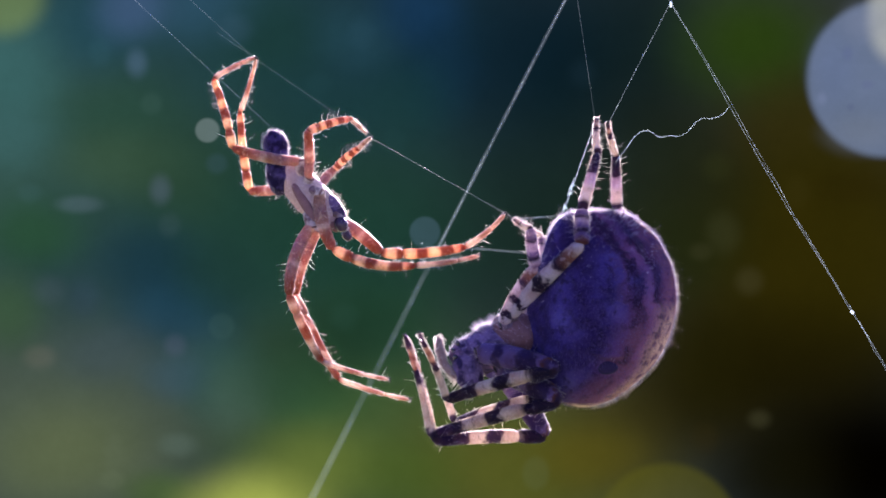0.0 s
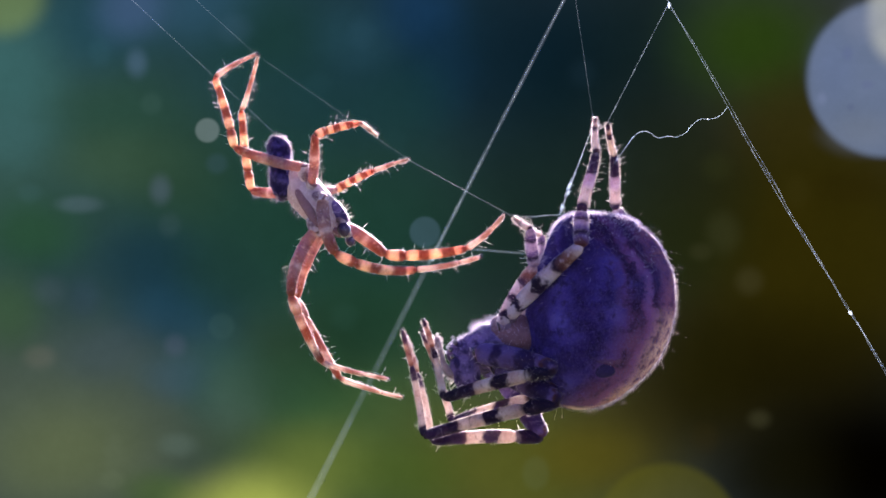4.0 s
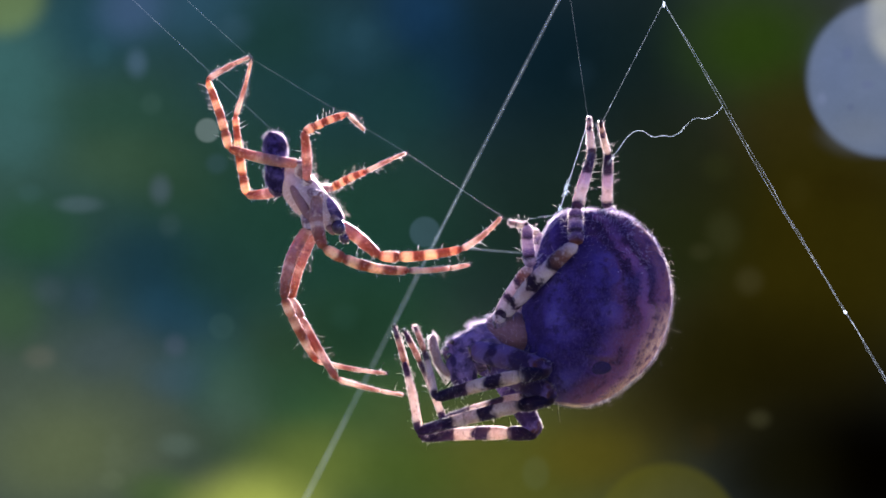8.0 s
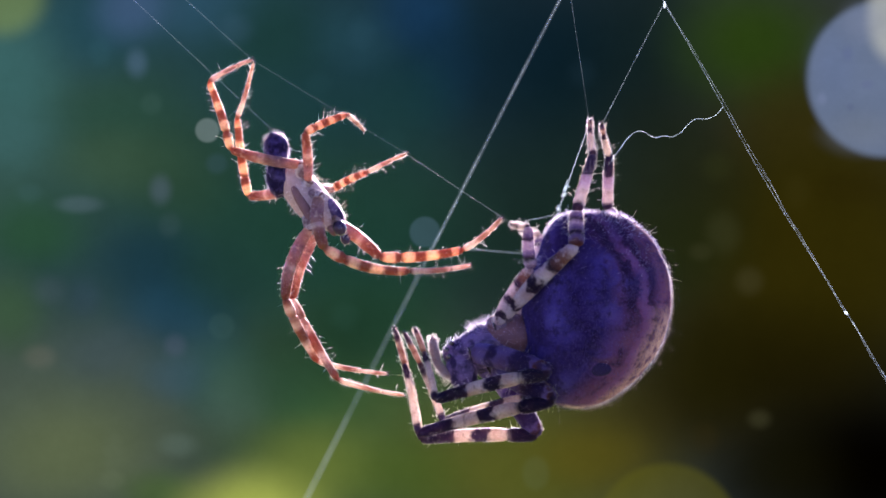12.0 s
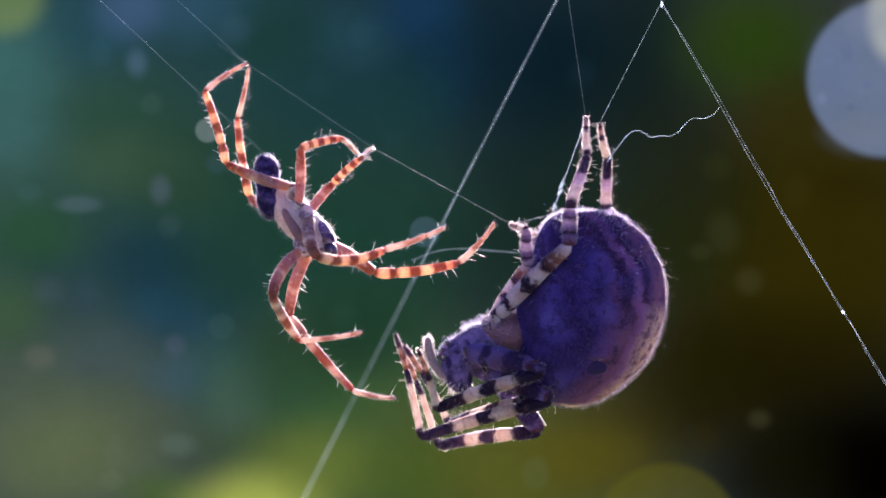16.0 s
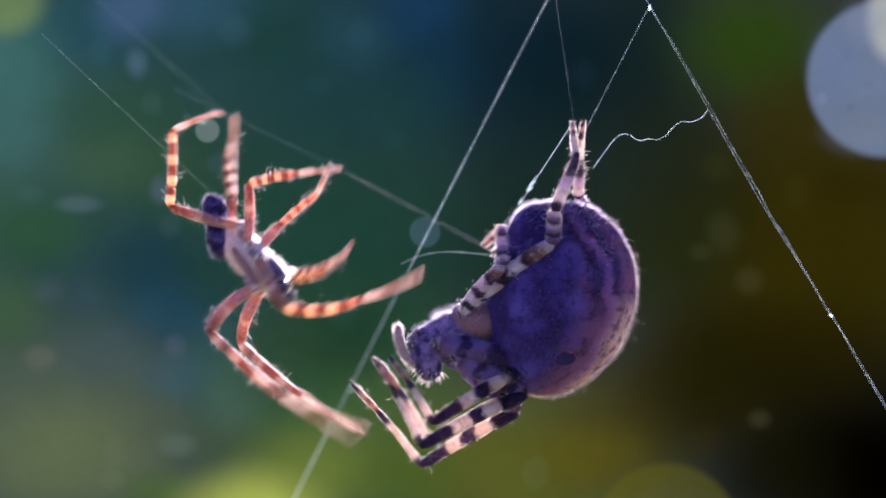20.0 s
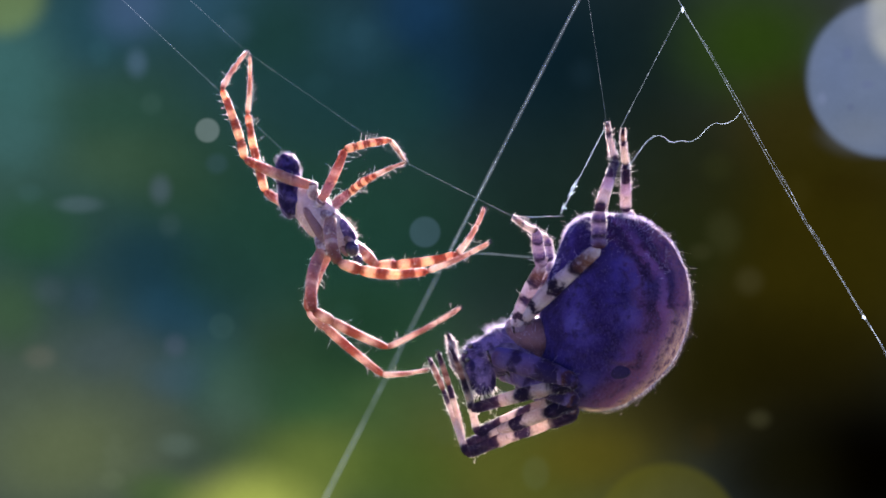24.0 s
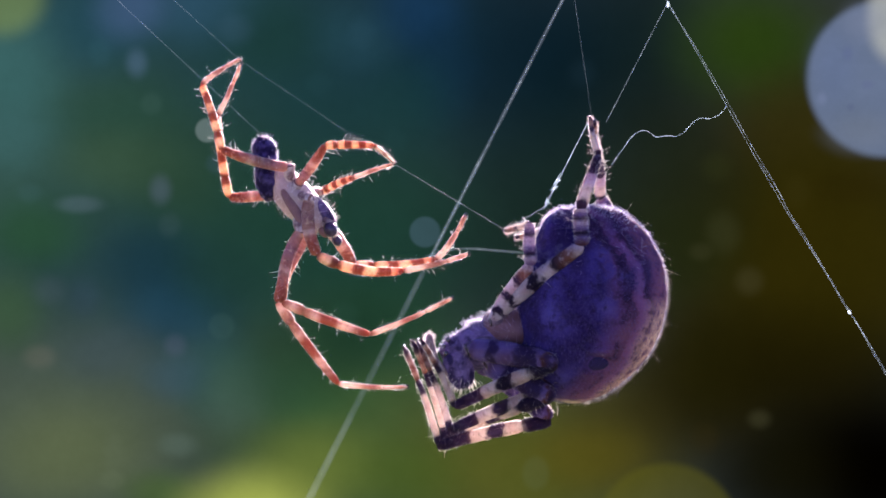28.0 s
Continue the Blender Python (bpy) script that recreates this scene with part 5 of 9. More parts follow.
    stride(male_legs[2], 17.5, (-6.08, -4.57, -3.02), (-2.98, -0.64, -4.41), (1.47, -0.66, -1.95))
    stride(male_legs[2], 18.0, (-7.65, -3.93, -3.35), (-4.55, -0.98, -6.29), (-2.61, 3.70, -5.90))
    stride(male_legs[2], 18.5, (-6.39, -4.41, -3.64), (-4.27, -0.15, -5.70), (-0.43, -3.29, -4.61))
    stride(male_legs[2], 19.0, (-7.33, -4.14, -4.57), (-5.24, 0.26, -6.36), (-3.18, -4.30, -5.48))
    stride(male_legs[2], 19.5, (-5.65, -3.96, -4.58), (-3.66, 0.81, -5.11), (-2.27, -4.08, -5.03))
    stride(male_legs[2], 19.7, (-4.39, -1.28, -3.50), (-3.80, -1.70, -8.64), (0.06, -2.09, -11.92))
    stride(male_legs[2], 19.8, (-7.76, -1.97, -3.79), (-6.36, -2.87, -8.86), (-2.48, -2.94, -12.14))
    stride(male_legs[2], 19.9, (-12.90, -2.00, -2.90), (-13.90, -2.00, -7.50), (-13.10, -2.00, -13.00))
    stride(male_legs[2], 20.0, (-12.66, -3.94, -4.58), (-8.75, -3.61, -7.98), (-4.16, -3.71, -10.15))
    stride(male_legs[2], 20.2, (-12.99, -1.51, -1.75), (-12.94, 3.21, -3.91), (-11.14, -1.44, -2.96))
    stride(male_legs[2], 20.3, (-14.20, -2.12, -2.75), (-13.18, 2.18, -3.64), (-10.60, -1.20, -0.87))
    stride(male_legs[2], 20.5, (-6.43, -3.87, -0.74), (-2.50, -0.78, 0.66), (-0.94, 2.26, 4.43))
    stride(male_legs[2], 21.0, (-8.27, -3.88, -3.04), (-5.21, -0.50, -5.52), (-0.94, 2.00, -4.35))
    stride(male_legs[2], 21.5, (-4.25, -1.21, -4.66), (-2.76, 3.25, -6.86), (-1.38, -1.54, -7.83))
    stride(male_legs[2], 23.5, (-6.30, -3.40, -3.68), (-1.22, -2.41, -4.02), (2.15, -1.11, -0.44))
    stride(male_legs[2], 24.0, (-7.06, -3.65, -3.36), (-3.13, -1.02, -5.50), (1.00, 1.03, -3.35))
    stride(male_legs[2], 24.5, (-7.79, -3.45, -2.99), (-3.98, -1.78, -5.93), (-0.27, 1.27, -4.77))
    stride(male_legs[2], 25.0, (-7.45, -3.31, -2.75), (-3.71, -2.29, -6.21), (-0.29, 1.43, -5.72))
    stride(male_legs[2], 26.0, (-8.34, -2.40, -2.93), (-2.93, -1.63, -4.48), (1.33, -0.58, -1.66))
    stride(male_legs[2], 27.0, (-8.38, -2.40, -2.93), (-3.58, -1.62, -4.74), (0.81, -0.58, -2.26))
    stride(male_legs[2], 28.0, (-8.86, -2.40, -2.93), (-4.05, -1.63, -4.74), (0.51, -0.59, -2.76))
    stride(male_legs[3], 0.0, (-8.50, 1.95, -2.63), (-5.87, 0.08, -7.37), (-1.91, 0.06, -8.51))
    stride(male_legs[3], 0.5, (-8.52, 1.83, -2.57), (-5.91, 0.03, -7.35), (-1.96, 0.00, -8.54))
    stride(male_legs[3], 1.0, (-8.53, 2.08, -2.84), (-5.82, -0.42, -7.25), (-2.33, 1.40, -8.46))
    stride(male_legs[3], 2.0, (-8.42, 2.09, -2.89), (-5.75, -0.48, -7.27), (-2.29, 1.44, -8.47))
    stride(male_legs[3], 3.0, (-8.52, 2.09, -2.89), (-5.84, -0.48, -7.27), (-2.39, 1.44, -8.47))
    stride(male_legs[3], 3.5, (-8.45, 2.05, -2.84), (-5.78, -0.49, -7.24), (-2.33, 1.41, -8.46))
    stride(male_legs[3], 5.5, (-8.48, 2.07, -2.93), (-5.80, -0.46, -7.32), (-2.33, 1.41, -8.53))
    stride(male_legs[3], 6.0, (-8.55, 1.88, -3.03), (-5.73, -0.52, -7.41), (-1.96, 0.88, -8.33))
    stride(male_legs[3], 7.0, (-8.46, 1.24, -2.60), (-5.93, 3.06, -7.42), (-2.05, 2.06, -8.42))
    stride(male_legs[3], 8.0, (-8.70, 1.64, -2.84), (-5.94, -0.71, -7.28), (-2.25, 0.84, -8.29))
    stride(male_legs[3], 9.0, (-8.71, 1.74, -2.92), (-5.94, -0.67, -7.33), (-2.25, 0.90, -8.30))
    stride(male_legs[3], 10.0, (-8.54, 1.75, -2.98), (-5.79, -0.70, -7.37), (-2.12, 0.92, -8.33))
    stride(male_legs[3], 11.0, (-8.40, 1.43, -2.75), (-5.92, 3.41, -7.52), (-2.08, 2.18, -8.43))
    stride(male_legs[3], 12.0, (-8.64, 1.64, -2.88), (-5.89, -0.74, -7.32), (-2.22, 0.85, -8.32))
    stride(male_legs[3], 12.5, (-8.54, 1.55, -2.79), (-5.80, -0.81, -7.25), (-2.15, 0.80, -8.29))
    stride(male_legs[3], 14.5, (-8.58, 1.81, -2.99), (-5.81, -0.65, -7.36), (-2.12, 0.94, -8.30))
    stride(male_legs[3], 15.0, (-8.58, 1.77, -2.98), (-5.81, -0.67, -7.37), (-2.12, 0.91, -8.33))
    stride(male_legs[3], 15.5, (-8.62, 1.87, -3.08), (-5.88, -0.71, -7.41), (-2.25, 1.04, -8.31))
    stride(male_legs[3], 16.0, (-8.88, 2.52, -3.88), (-5.14, 1.50, -8.11), (-2.63, -1.78, -8.28))
    stride(male_legs[3], 16.5, (-8.40, 1.80, -3.37), (-5.16, 1.60, -8.10), (-2.33, -1.40, -8.22))
    stride(male_legs[3], 17.0, (-7.58, 3.09, -3.74), (-4.26, 2.86, -8.42), (-1.87, -0.50, -8.28))
    stride(male_legs[3], 17.5, (-7.33, 2.77, -3.89), (-3.68, 1.19, -8.03), (-1.53, -2.29, -7.46))
    stride(male_legs[3], 18.0, (-7.22, 3.69, -3.43), (-3.66, 0.79, -6.87), (-1.98, -2.97, -6.64))
    stride(male_legs[3], 18.5, (-7.09, 3.10, -4.23), (-3.67, 1.01, -8.34), (-1.37, -2.37, -7.77))
    stride(male_legs[3], 19.0, (-8.15, 2.86, -4.88), (-5.54, -0.10, -9.05), (-3.09, 3.19, -9.49))
    stride(male_legs[3], 19.5, (-8.32, 2.98, -4.23), (-6.46, -0.71, -8.20), (-4.69, 2.31, -10.39))
    stride(male_legs[3], 19.7, (-4.31, 0.40, -3.57), (-3.08, -0.05, -9.15), (-0.01, -0.38, -11.89))
    stride(male_legs[3], 19.8, (-7.49, 1.09, -4.04), (-5.44, -0.14, -9.10), (-2.35, -0.48, -11.81))
    stride(male_legs[3], 19.9, (-11.00, 1.50, -3.20), (-8.10, 1.50, -6.30), (-4.80, 1.50, -9.20))
    stride(male_legs[3], 20.0, (-11.77, 3.07, -5.54), (-8.07, -0.39, -8.23), (-4.51, -0.52, -10.31))
    stride(male_legs[3], 20.2, (-10.79, 1.45, -3.36), (-6.66, 1.40, -7.34), (-2.67, 1.40, -8.37))
    stride(male_legs[3], 20.3, (-13.37, 0.76, -4.22), (-9.60, 1.15, -8.66), (-5.62, 0.94, -9.71))
    stride(male_legs[3], 20.5, (-9.24, 0.41, -1.83), (-6.05, 0.29, -6.60), (-2.19, -0.53, -7.81))
    stride(male_legs[3], 21.0, (-9.16, 2.42, -3.39), (-5.71, 0.04, -7.31), (-2.31, -2.28, -6.99))
    stride(male_legs[3], 21.5, (-3.40, 2.69, -4.22), (-1.37, -2.58, -5.26), (0.51, 0.22, -7.64))
    stride(male_legs[3], 23.5, (-7.67, 2.13, -4.19), (-3.63, -0.08, -7.62), (-1.28, 3.30, -7.36))
    stride(male_legs[3], 24.0, (-7.82, 2.83, -3.57), (-3.45, 2.72, -7.28), (-0.76, -0.37, -6.74))
    stride(male_legs[3], 24.5, (-8.90, 1.36, -3.37), (-5.14, 1.21, -7.65), (-1.91, -1.24, -7.42))
    stride(male_legs[3], 25.0, (-8.79, 0.38, -3.24), (-5.44, 0.21, -7.89), (-1.85, -1.82, -7.87))
    stride(male_legs[3], 26.0, (-8.79, 0.36, -3.38), (-4.99, 0.21, -7.46), (-1.80, -1.17, -7.25))
    stride(male_legs[3], 27.0, (-8.74, 0.36, -3.38), (-4.78, 0.21, -7.28), (-2.15, -1.17, -7.05))
    stride(male_legs[3], 28.0, (-9.36, 0.36, -3.03), (-5.91, 0.21, -7.61), (-2.02, -1.17, -7.70))
    stride(male_legs[4], 0.0, (-7.40, -3.11, 6.47), (-5.14, -1.84, 7.24), (-4.36, 0.55, 6.54))
    stride(male_legs[4], 0.5, (-7.42, -3.16, 6.52), (-5.18, -1.83, 7.26), (-4.42, 0.55, 6.51))
    stride(male_legs[4], 1.0, (-7.12, -2.94, 6.28), (-4.64, -2.12, 7.00), (-3.74, 0.27, 6.43))
    stride(male_legs[4], 2.0, (-7.02, -2.92, 6.24), (-4.57, -2.02, 6.98), (-3.71, 0.38, 6.43))
    stride(male_legs[4], 3.0, (-7.11, -2.92, 6.24), (-4.66, -2.01, 6.98), (-3.81, 0.39, 6.43))
    stride(male_legs[4], 3.5, (-7.04, -2.95, 6.28), (-4.60, -2.03, 7.00), (-3.74, 0.37, 6.43))
    stride(male_legs[4], 5.5, (-7.07, -2.93, 6.20), (-4.61, -2.06, 6.93), (-3.74, 0.34, 6.37))
    stride(male_legs[4], 6.0, (-7.47, -2.91, 6.26), (-5.11, -2.15, 7.36), (-4.18, 0.20, 6.68))
    stride(male_legs[4], 7.0, (-7.41, -3.18, 6.63), (-5.12, -2.09, 7.59), (-4.25, 0.20, 6.68))
    stride(male_legs[4], 8.0, (-7.62, -3.02, 6.43), (-5.33, -2.02, 7.48), (-4.48, 0.32, 6.72))
    stride(male_legs[4], 9.0, (-7.62, -2.96, 6.35), (-5.33, -2.01, 7.44), (-4.48, 0.35, 6.72))
    stride(male_legs[4], 10.0, (-7.47, -2.94, 6.30), (-5.19, -1.97, 7.40), (-4.35, 0.40, 6.69))
    stride(male_legs[4], 11.0, (-7.35, -3.09, 6.50), (-5.10, -1.97, 7.52), (-4.29, 0.37, 6.69))
    stride(male_legs[4], 12.0, (-7.56, -3.01, 6.39), (-5.29, -2.00, 7.45), (-4.45, 0.36, 6.69))
    stride(male_legs[4], 12.5, (-7.47, -3.05, 6.47), (-5.21, -1.98, 7.51), (-4.38, 0.37, 6.72))
    stride(male_legs[4], 14.5, (-7.50, -2.92, 6.29), (-5.21, -2.00, 7.41), (-4.35, 0.38, 6.72))
    stride(male_legs[4], 15.0, (-7.50, -2.94, 6.30), (-5.21, -2.00, 7.40), (-4.35, 0.36, 6.69))
    stride(male_legs[4], 15.5, (-7.54, -2.85, 6.21), (-5.29, -1.88, 7.36), (-4.49, 0.52, 6.73))
    stride(male_legs[4], 16.0, (-7.88, -2.13, 5.60), (-5.67, -0.69, 6.21), (-4.82, 1.64, 5.37))
    stride(male_legs[4], 16.5, (-5.84, -3.88, 4.33), (-5.16, -1.39, 5.13), (-4.05, 0.78, 6.07))
    stride(male_legs[4], 17.0, (-5.48, -1.21, 4.93), (-2.79, -1.16, 5.22), (-1.41, 0.85, 4.27))
    stride(male_legs[4], 17.5, (-6.68, -1.27, 5.06), (-5.93, 1.16, 5.99), (-4.24, -0.83, 5.89))
    stride(male_legs[4], 18.0, (-4.21, -1.15, 4.50), (-2.38, 0.77, 5.01), (0.24, 0.75, 5.01))
    stride(male_legs[4], 18.5, (-5.08, -3.03, 3.91), (-2.95, -1.58, 4.74), (-0.60, -1.27, 3.66))
    stride(male_legs[4], 19.0, (-6.79, -3.01, 3.29), (-5.83, -0.77, 4.46), (-3.47, -0.75, 5.59))
    stride(male_legs[4], 19.5, (-3.84, -2.99, 2.98), (-1.38, -1.88, 2.85), (0.13, 0.05, 1.95))
    stride(male_legs[4], 19.7, (1.43, -2.57, 4.08), (3.05, -0.43, 4.48), (4.72, 1.44, 3.75))
    stride(male_legs[4], 19.8, (-2.81, -2.01, 4.30), (-0.89, -0.55, 4.43), (1.15, 1.02, 3.94))
    stride(male_legs[4], 19.9, (-10.47, -1.45, 3.28), (-8.16, -0.80, 3.51), (-5.78, 0.30, 3.41))
    stride(male_legs[4], 20.0, (-10.85, -1.20, 3.64), (-8.20, -1.03, 4.19), (-5.69, -0.39, 4.48))
    stride(male_legs[4], 20.2, (-8.97, -2.93, 5.62), (-7.07, -1.15, 6.34), (-4.47, -1.07, 6.66))
    stride(male_legs[4], 20.3, (-11.54, -2.49, 4.98), (-9.71, -0.62, 5.56), (-7.13, -0.68, 5.10))
    stride(male_legs[4], 20.5, (-7.55, -1.25, 7.80), (-5.92, 0.89, 8.07), (-4.15, 1.06, 6.15))
    stride(male_legs[4], 21.0, (-7.03, -1.75, 5.62), (-5.89, 0.46, 6.69), (-3.86, -0.94, 7.56))
    stride(male_legs[4], 21.5, (-2.61, -2.70, 4.07), (-0.76, -0.73, 4.15), (1.69, -0.76, 3.24))
    stride(male_legs[4], 23.5, (-6.19, -2.69, 5.16), (-3.55, -2.63, 5.75), (-2.67, -0.37, 4.80))
    stride(male_legs[4], 24.0, (-5.48, -1.17, 5.54), (-2.99, -0.28, 6.14), (-2.18, 1.96, 5.06))
    stride(male_legs[4], 24.5, (-6.12, -2.11, 5.59), (-3.56, -1.35, 5.82), (-2.88, 0.81, 4.53))
    stride(male_legs[4], 25.0, (-5.72, -2.74, 5.63), (-3.10, -2.07, 5.60), (-2.52, 0.05, 4.18))
    stride(male_legs[4], 26.0, (-6.21, -2.99, 5.67), (-3.51, -2.90, 5.68), (-2.49, -0.64, 4.85))
    stride(male_legs[4], 27.0, (-6.30, -2.98, 5.67), (-3.60, -2.90, 5.68), (-2.58, -0.63, 4.85))
    stride(male_legs[4], 28.0, (-6.48, -2.99, 5.67), (-3.77, -2.90, 5.68), (-2.76, -0.64, 4.85))
    stride(male_legs[5], 0.0, (-6.26, 2.50, 4.60), (-4.76, 0.84, 5.75), (-4.02, -1.69, 6.18))
    stride(male_legs[5], 0.5, (-6.29, 2.53, 4.66), (-4.79, 0.83, 5.77), (-4.08, -1.72, 6.15))
    stride(male_legs[5], 1.0, (-6.30, 2.86, 3.42), (-4.04, 2.89, 4.54), (-2.00, 1.26, 5.13))
    stride(male_legs[5], 2.0, (-6.19, 2.86, 3.37), (-3.95, 2.61, 4.51), (-1.96, 0.93, 5.11))
    stride(male_legs[5], 3.0, (-6.28, 2.86, 3.37), (-4.05, 2.60, 4.51), (-2.06, 0.92, 5.11))
    stride(male_legs[5], 3.5, (-6.22, 2.87, 3.42), (-3.98, 2.53, 4.53), (-1.99, 0.83, 5.11))
    stride(male_legs[5], 5.5, (-6.25, 2.86, 3.34), (-4.00, 2.65, 4.46), (-1.99, 0.98, 5.05))
    stride(male_legs[5], 6.0, (-6.30, 2.84, 3.32), (-4.18, 1.94, 4.33), (-1.81, 1.40, 5.46))
    stride(male_legs[5], 7.0, (-6.28, 2.73, 4.45), (-4.63, 0.97, 5.18), (-3.37, -1.35, 5.64))
    stride(male_legs[5], 8.0, (-6.47, 2.87, 3.51), (-4.39, 1.80, 4.45), (-2.09, 0.89, 5.47))
    stride(male_legs[5], 9.0, (-6.47, 2.86, 3.43), (-4.39, 1.83, 4.40), (-2.09, 0.97, 5.47))
    stride(male_legs[5], 10.0, (-6.31, 2.87, 3.37), (-4.24, 1.81, 4.35), (-1.96, 0.91, 5.43))
    stride(male_legs[5], 11.0, (-6.27, 2.68, 4.44), (-4.63, 0.91, 5.18), (-3.37, -1.40, 5.63))
    stride(male_legs[5], 12.0, (-6.42, 2.87, 3.47), (-4.34, 1.78, 4.41), (-2.06, 0.84, 5.43))
    stride(male_legs[5], 12.5, (-6.32, 2.87, 3.56), (-4.26, 1.74, 4.47), (-1.99, 0.72, 5.46))
    stride(male_legs[5], 14.5, (-6.34, 2.86, 3.37), (-4.26, 1.84, 4.37), (-1.96, 1.02, 5.47))
    stride(male_legs[5], 15.0, (-6.34, 2.86, 3.37), (-4.26, 1.83, 4.36), (-1.96, 0.98, 5.44))
    stride(male_legs[5], 15.5, (-6.38, 2.87, 3.27), (-4.34, 1.82, 4.31), (-2.09, 0.93, 5.47))
    stride(male_legs[5], 16.0, (-6.25, 1.14, 3.74), (-4.59, -0.14, 5.13), (-4.04, 2.38, 5.83))
    stride(male_legs[5], 16.5, (-4.93, 0.77, 4.20), (-2.71, 1.45, 5.20), (-0.42, 1.50, 3.83))
    stride(male_legs[5], 17.0, (-5.13, 1.28, 3.42), (-3.06, 1.27, 4.85), (-2.02, -1.20, 4.92))
    stride(male_legs[5], 17.5, (-5.03, 2.56, 2.64), (-2.84, 2.57, 3.89), (-0.35, 2.52, 4.88))
    stride(male_legs[5], 18.0, (-4.70, 0.75, 3.30), (-2.72, 1.86, 4.41), (-0.07, 1.82, 4.79))
    stride(male_legs[5], 18.5, (-4.66, 0.75, 3.05), (-3.04, 1.71, 4.73), (-1.24, -0.11, 5.51))
    stride(male_legs[5], 19.0, (-5.20, 2.79, 0.85), (-3.04, 1.66, 1.49), (-0.74, 1.60, 2.85))
    stride(male_legs[5], 19.5, (-4.38, 2.67, 1.18), (-2.07, 1.77, 1.65), (0.13, 0.27, 1.95))
    stride(male_legs[5], 19.7, (0.85, 2.53, 2.15), (2.11, 0.35, 2.27), (3.32, -2.01, 1.91))
    stride(male_legs[5], 19.8, (-2.87, 2.33, 2.09), (-1.32, 0.74, 2.42), (-0.13, -1.66, 2.44))
    stride(male_legs[5], 19.9, (-9.69, 2.07, 0.97), (-7.71, 1.48, 2.00), (-6.56, -0.85, 2.67))
    stride(male_legs[5], 20.0, (-9.21, 1.79, 1.49), (-7.27, 1.87, 3.11), (-6.34, -0.10, 4.65))
    stride(male_legs[5], 20.2, (-7.40, 1.38, 3.10), (-6.18, -0.19, 4.65), (-5.31, 1.68, 6.35))
    stride(male_legs[5], 20.3, (-10.08, 1.31, 2.61), (-9.03, -0.81, 3.90), (-8.38, 1.62, 4.84))
    stride(male_legs[5], 20.5, (-6.58, 1.27, 6.00), (-5.81, -1.07, 6.50), (-5.37, 1.50, 7.08))
    stride(male_legs[5], 21.0, (-6.56, 0.78, 4.19), (-5.17, -1.20, 4.92), (-3.60, 0.93, 5.34))
    stride(male_legs[5], 21.5, (-3.07, 2.53, 2.32), (-1.10, 1.90, 3.76), (1.52, 1.86, 3.24))
    stride(male_legs[5], 23.5, (-5.68, 2.56, 2.97), (-3.99, 0.86, 3.73), (-2.40, -1.11, 4.61))
    stride(male_legs[5], 24.0, (-5.34, 2.32, 3.29), (-3.81, 0.53, 4.20), (-2.11, -1.44, 4.81))
    stride(male_legs[5], 24.5, (-6.24, 2.54, 3.30), (-4.61, 0.75, 3.92), (-2.84, -1.20, 4.41))
    stride(male_legs[5], 25.0, (-6.01, 2.69, 3.30), (-4.31, 0.89, 3.73), (-2.49, -1.04, 4.14))
    stride(male_legs[5], 26.0, (-6.74, 2.88, 3.31), (-4.87, 1.37, 4.07), (-2.52, 0.34, 4.83))
    stride(male_legs[5], 27.0, (-6.84, 2.88, 3.31), (-4.96, 1.37, 4.07), (-2.61, 0.35, 4.83))
    stride(male_legs[5], 28.0, (-7.01, 2.88, 3.31), (-5.13, 1.37, 4.07), (-2.78, 0.34, 4.83))
    stride(male_legs[6], 0.0, (-11.56, -2.80, 5.56), (-12.73, -1.79, 9.44), (-10.63, -0.17, 10.76))
    stride(male_legs[6], 0.5, (-11.62, -2.67, 5.63), (-12.84, -1.64, 9.49), (-10.82, 0.08, 10.79))
    stride(male_legs[6], 1.0, (-11.71, -1.92, 5.55), (-12.93, -1.05, 9.46), (-10.80, 0.51, 10.80))
    stride(male_legs[6], 2.0, (-11.56, -1.94, 5.53), (-12.74, -1.20, 9.47), (-10.58, 0.27, 10.87))
    stride(male_legs[6], 3.0, (-11.65, -1.91, 5.54), (-12.83, -1.20, 9.49), (-10.68, 0.26, 10.90))
    stride(male_legs[6], 3.5, (-11.57, -1.97, 5.62), (-12.74, -1.27, 9.57), (-10.57, 0.15, 10.98))
    stride(male_legs[6], 5.5, (-11.59, -2.05, 5.54), (-12.75, -1.39, 9.50), (-10.55, -0.01, 10.94))
    stride(male_legs[6], 6.0, (-11.57, -2.54, 5.44), (-12.73, -1.83, 9.39), (-10.29, -1.11, 10.89))
    stride(male_legs[6], 7.0, (-11.61, -2.25, 5.85), (-12.93, -1.20, 9.67), (-10.67, 0.16, 11.02))
    stride(male_legs[6], 8.0, (-11.84, -2.10, 5.57), (-13.16, -1.18, 9.43), (-10.92, 0.16, 10.83))
    stride(male_legs[6], 9.0, (-11.85, -2.02, 5.51), (-13.15, -1.22, 9.40), (-10.91, 0.06, 10.85))
    stride(male_legs[6], 10.0, (-11.57, -2.38, 5.46), (-12.79, -1.59, 9.38), (-10.44, -0.57, 10.85))
    stride(male_legs[6], 11.0, (-11.53, -2.14, 5.66), (-12.86, -1.11, 9.49), (-10.61, 0.28, 10.84))
    stride(male_legs[6], 12.0, (-11.74, -2.25, 5.50), (-13.05, -1.23, 9.33), (-10.79, 0.11, 10.69))
    stride(male_legs[6], 12.5, (-11.63, -2.22, 5.64), (-12.92, -1.29, 9.50), (-10.65, -0.02, 10.90))
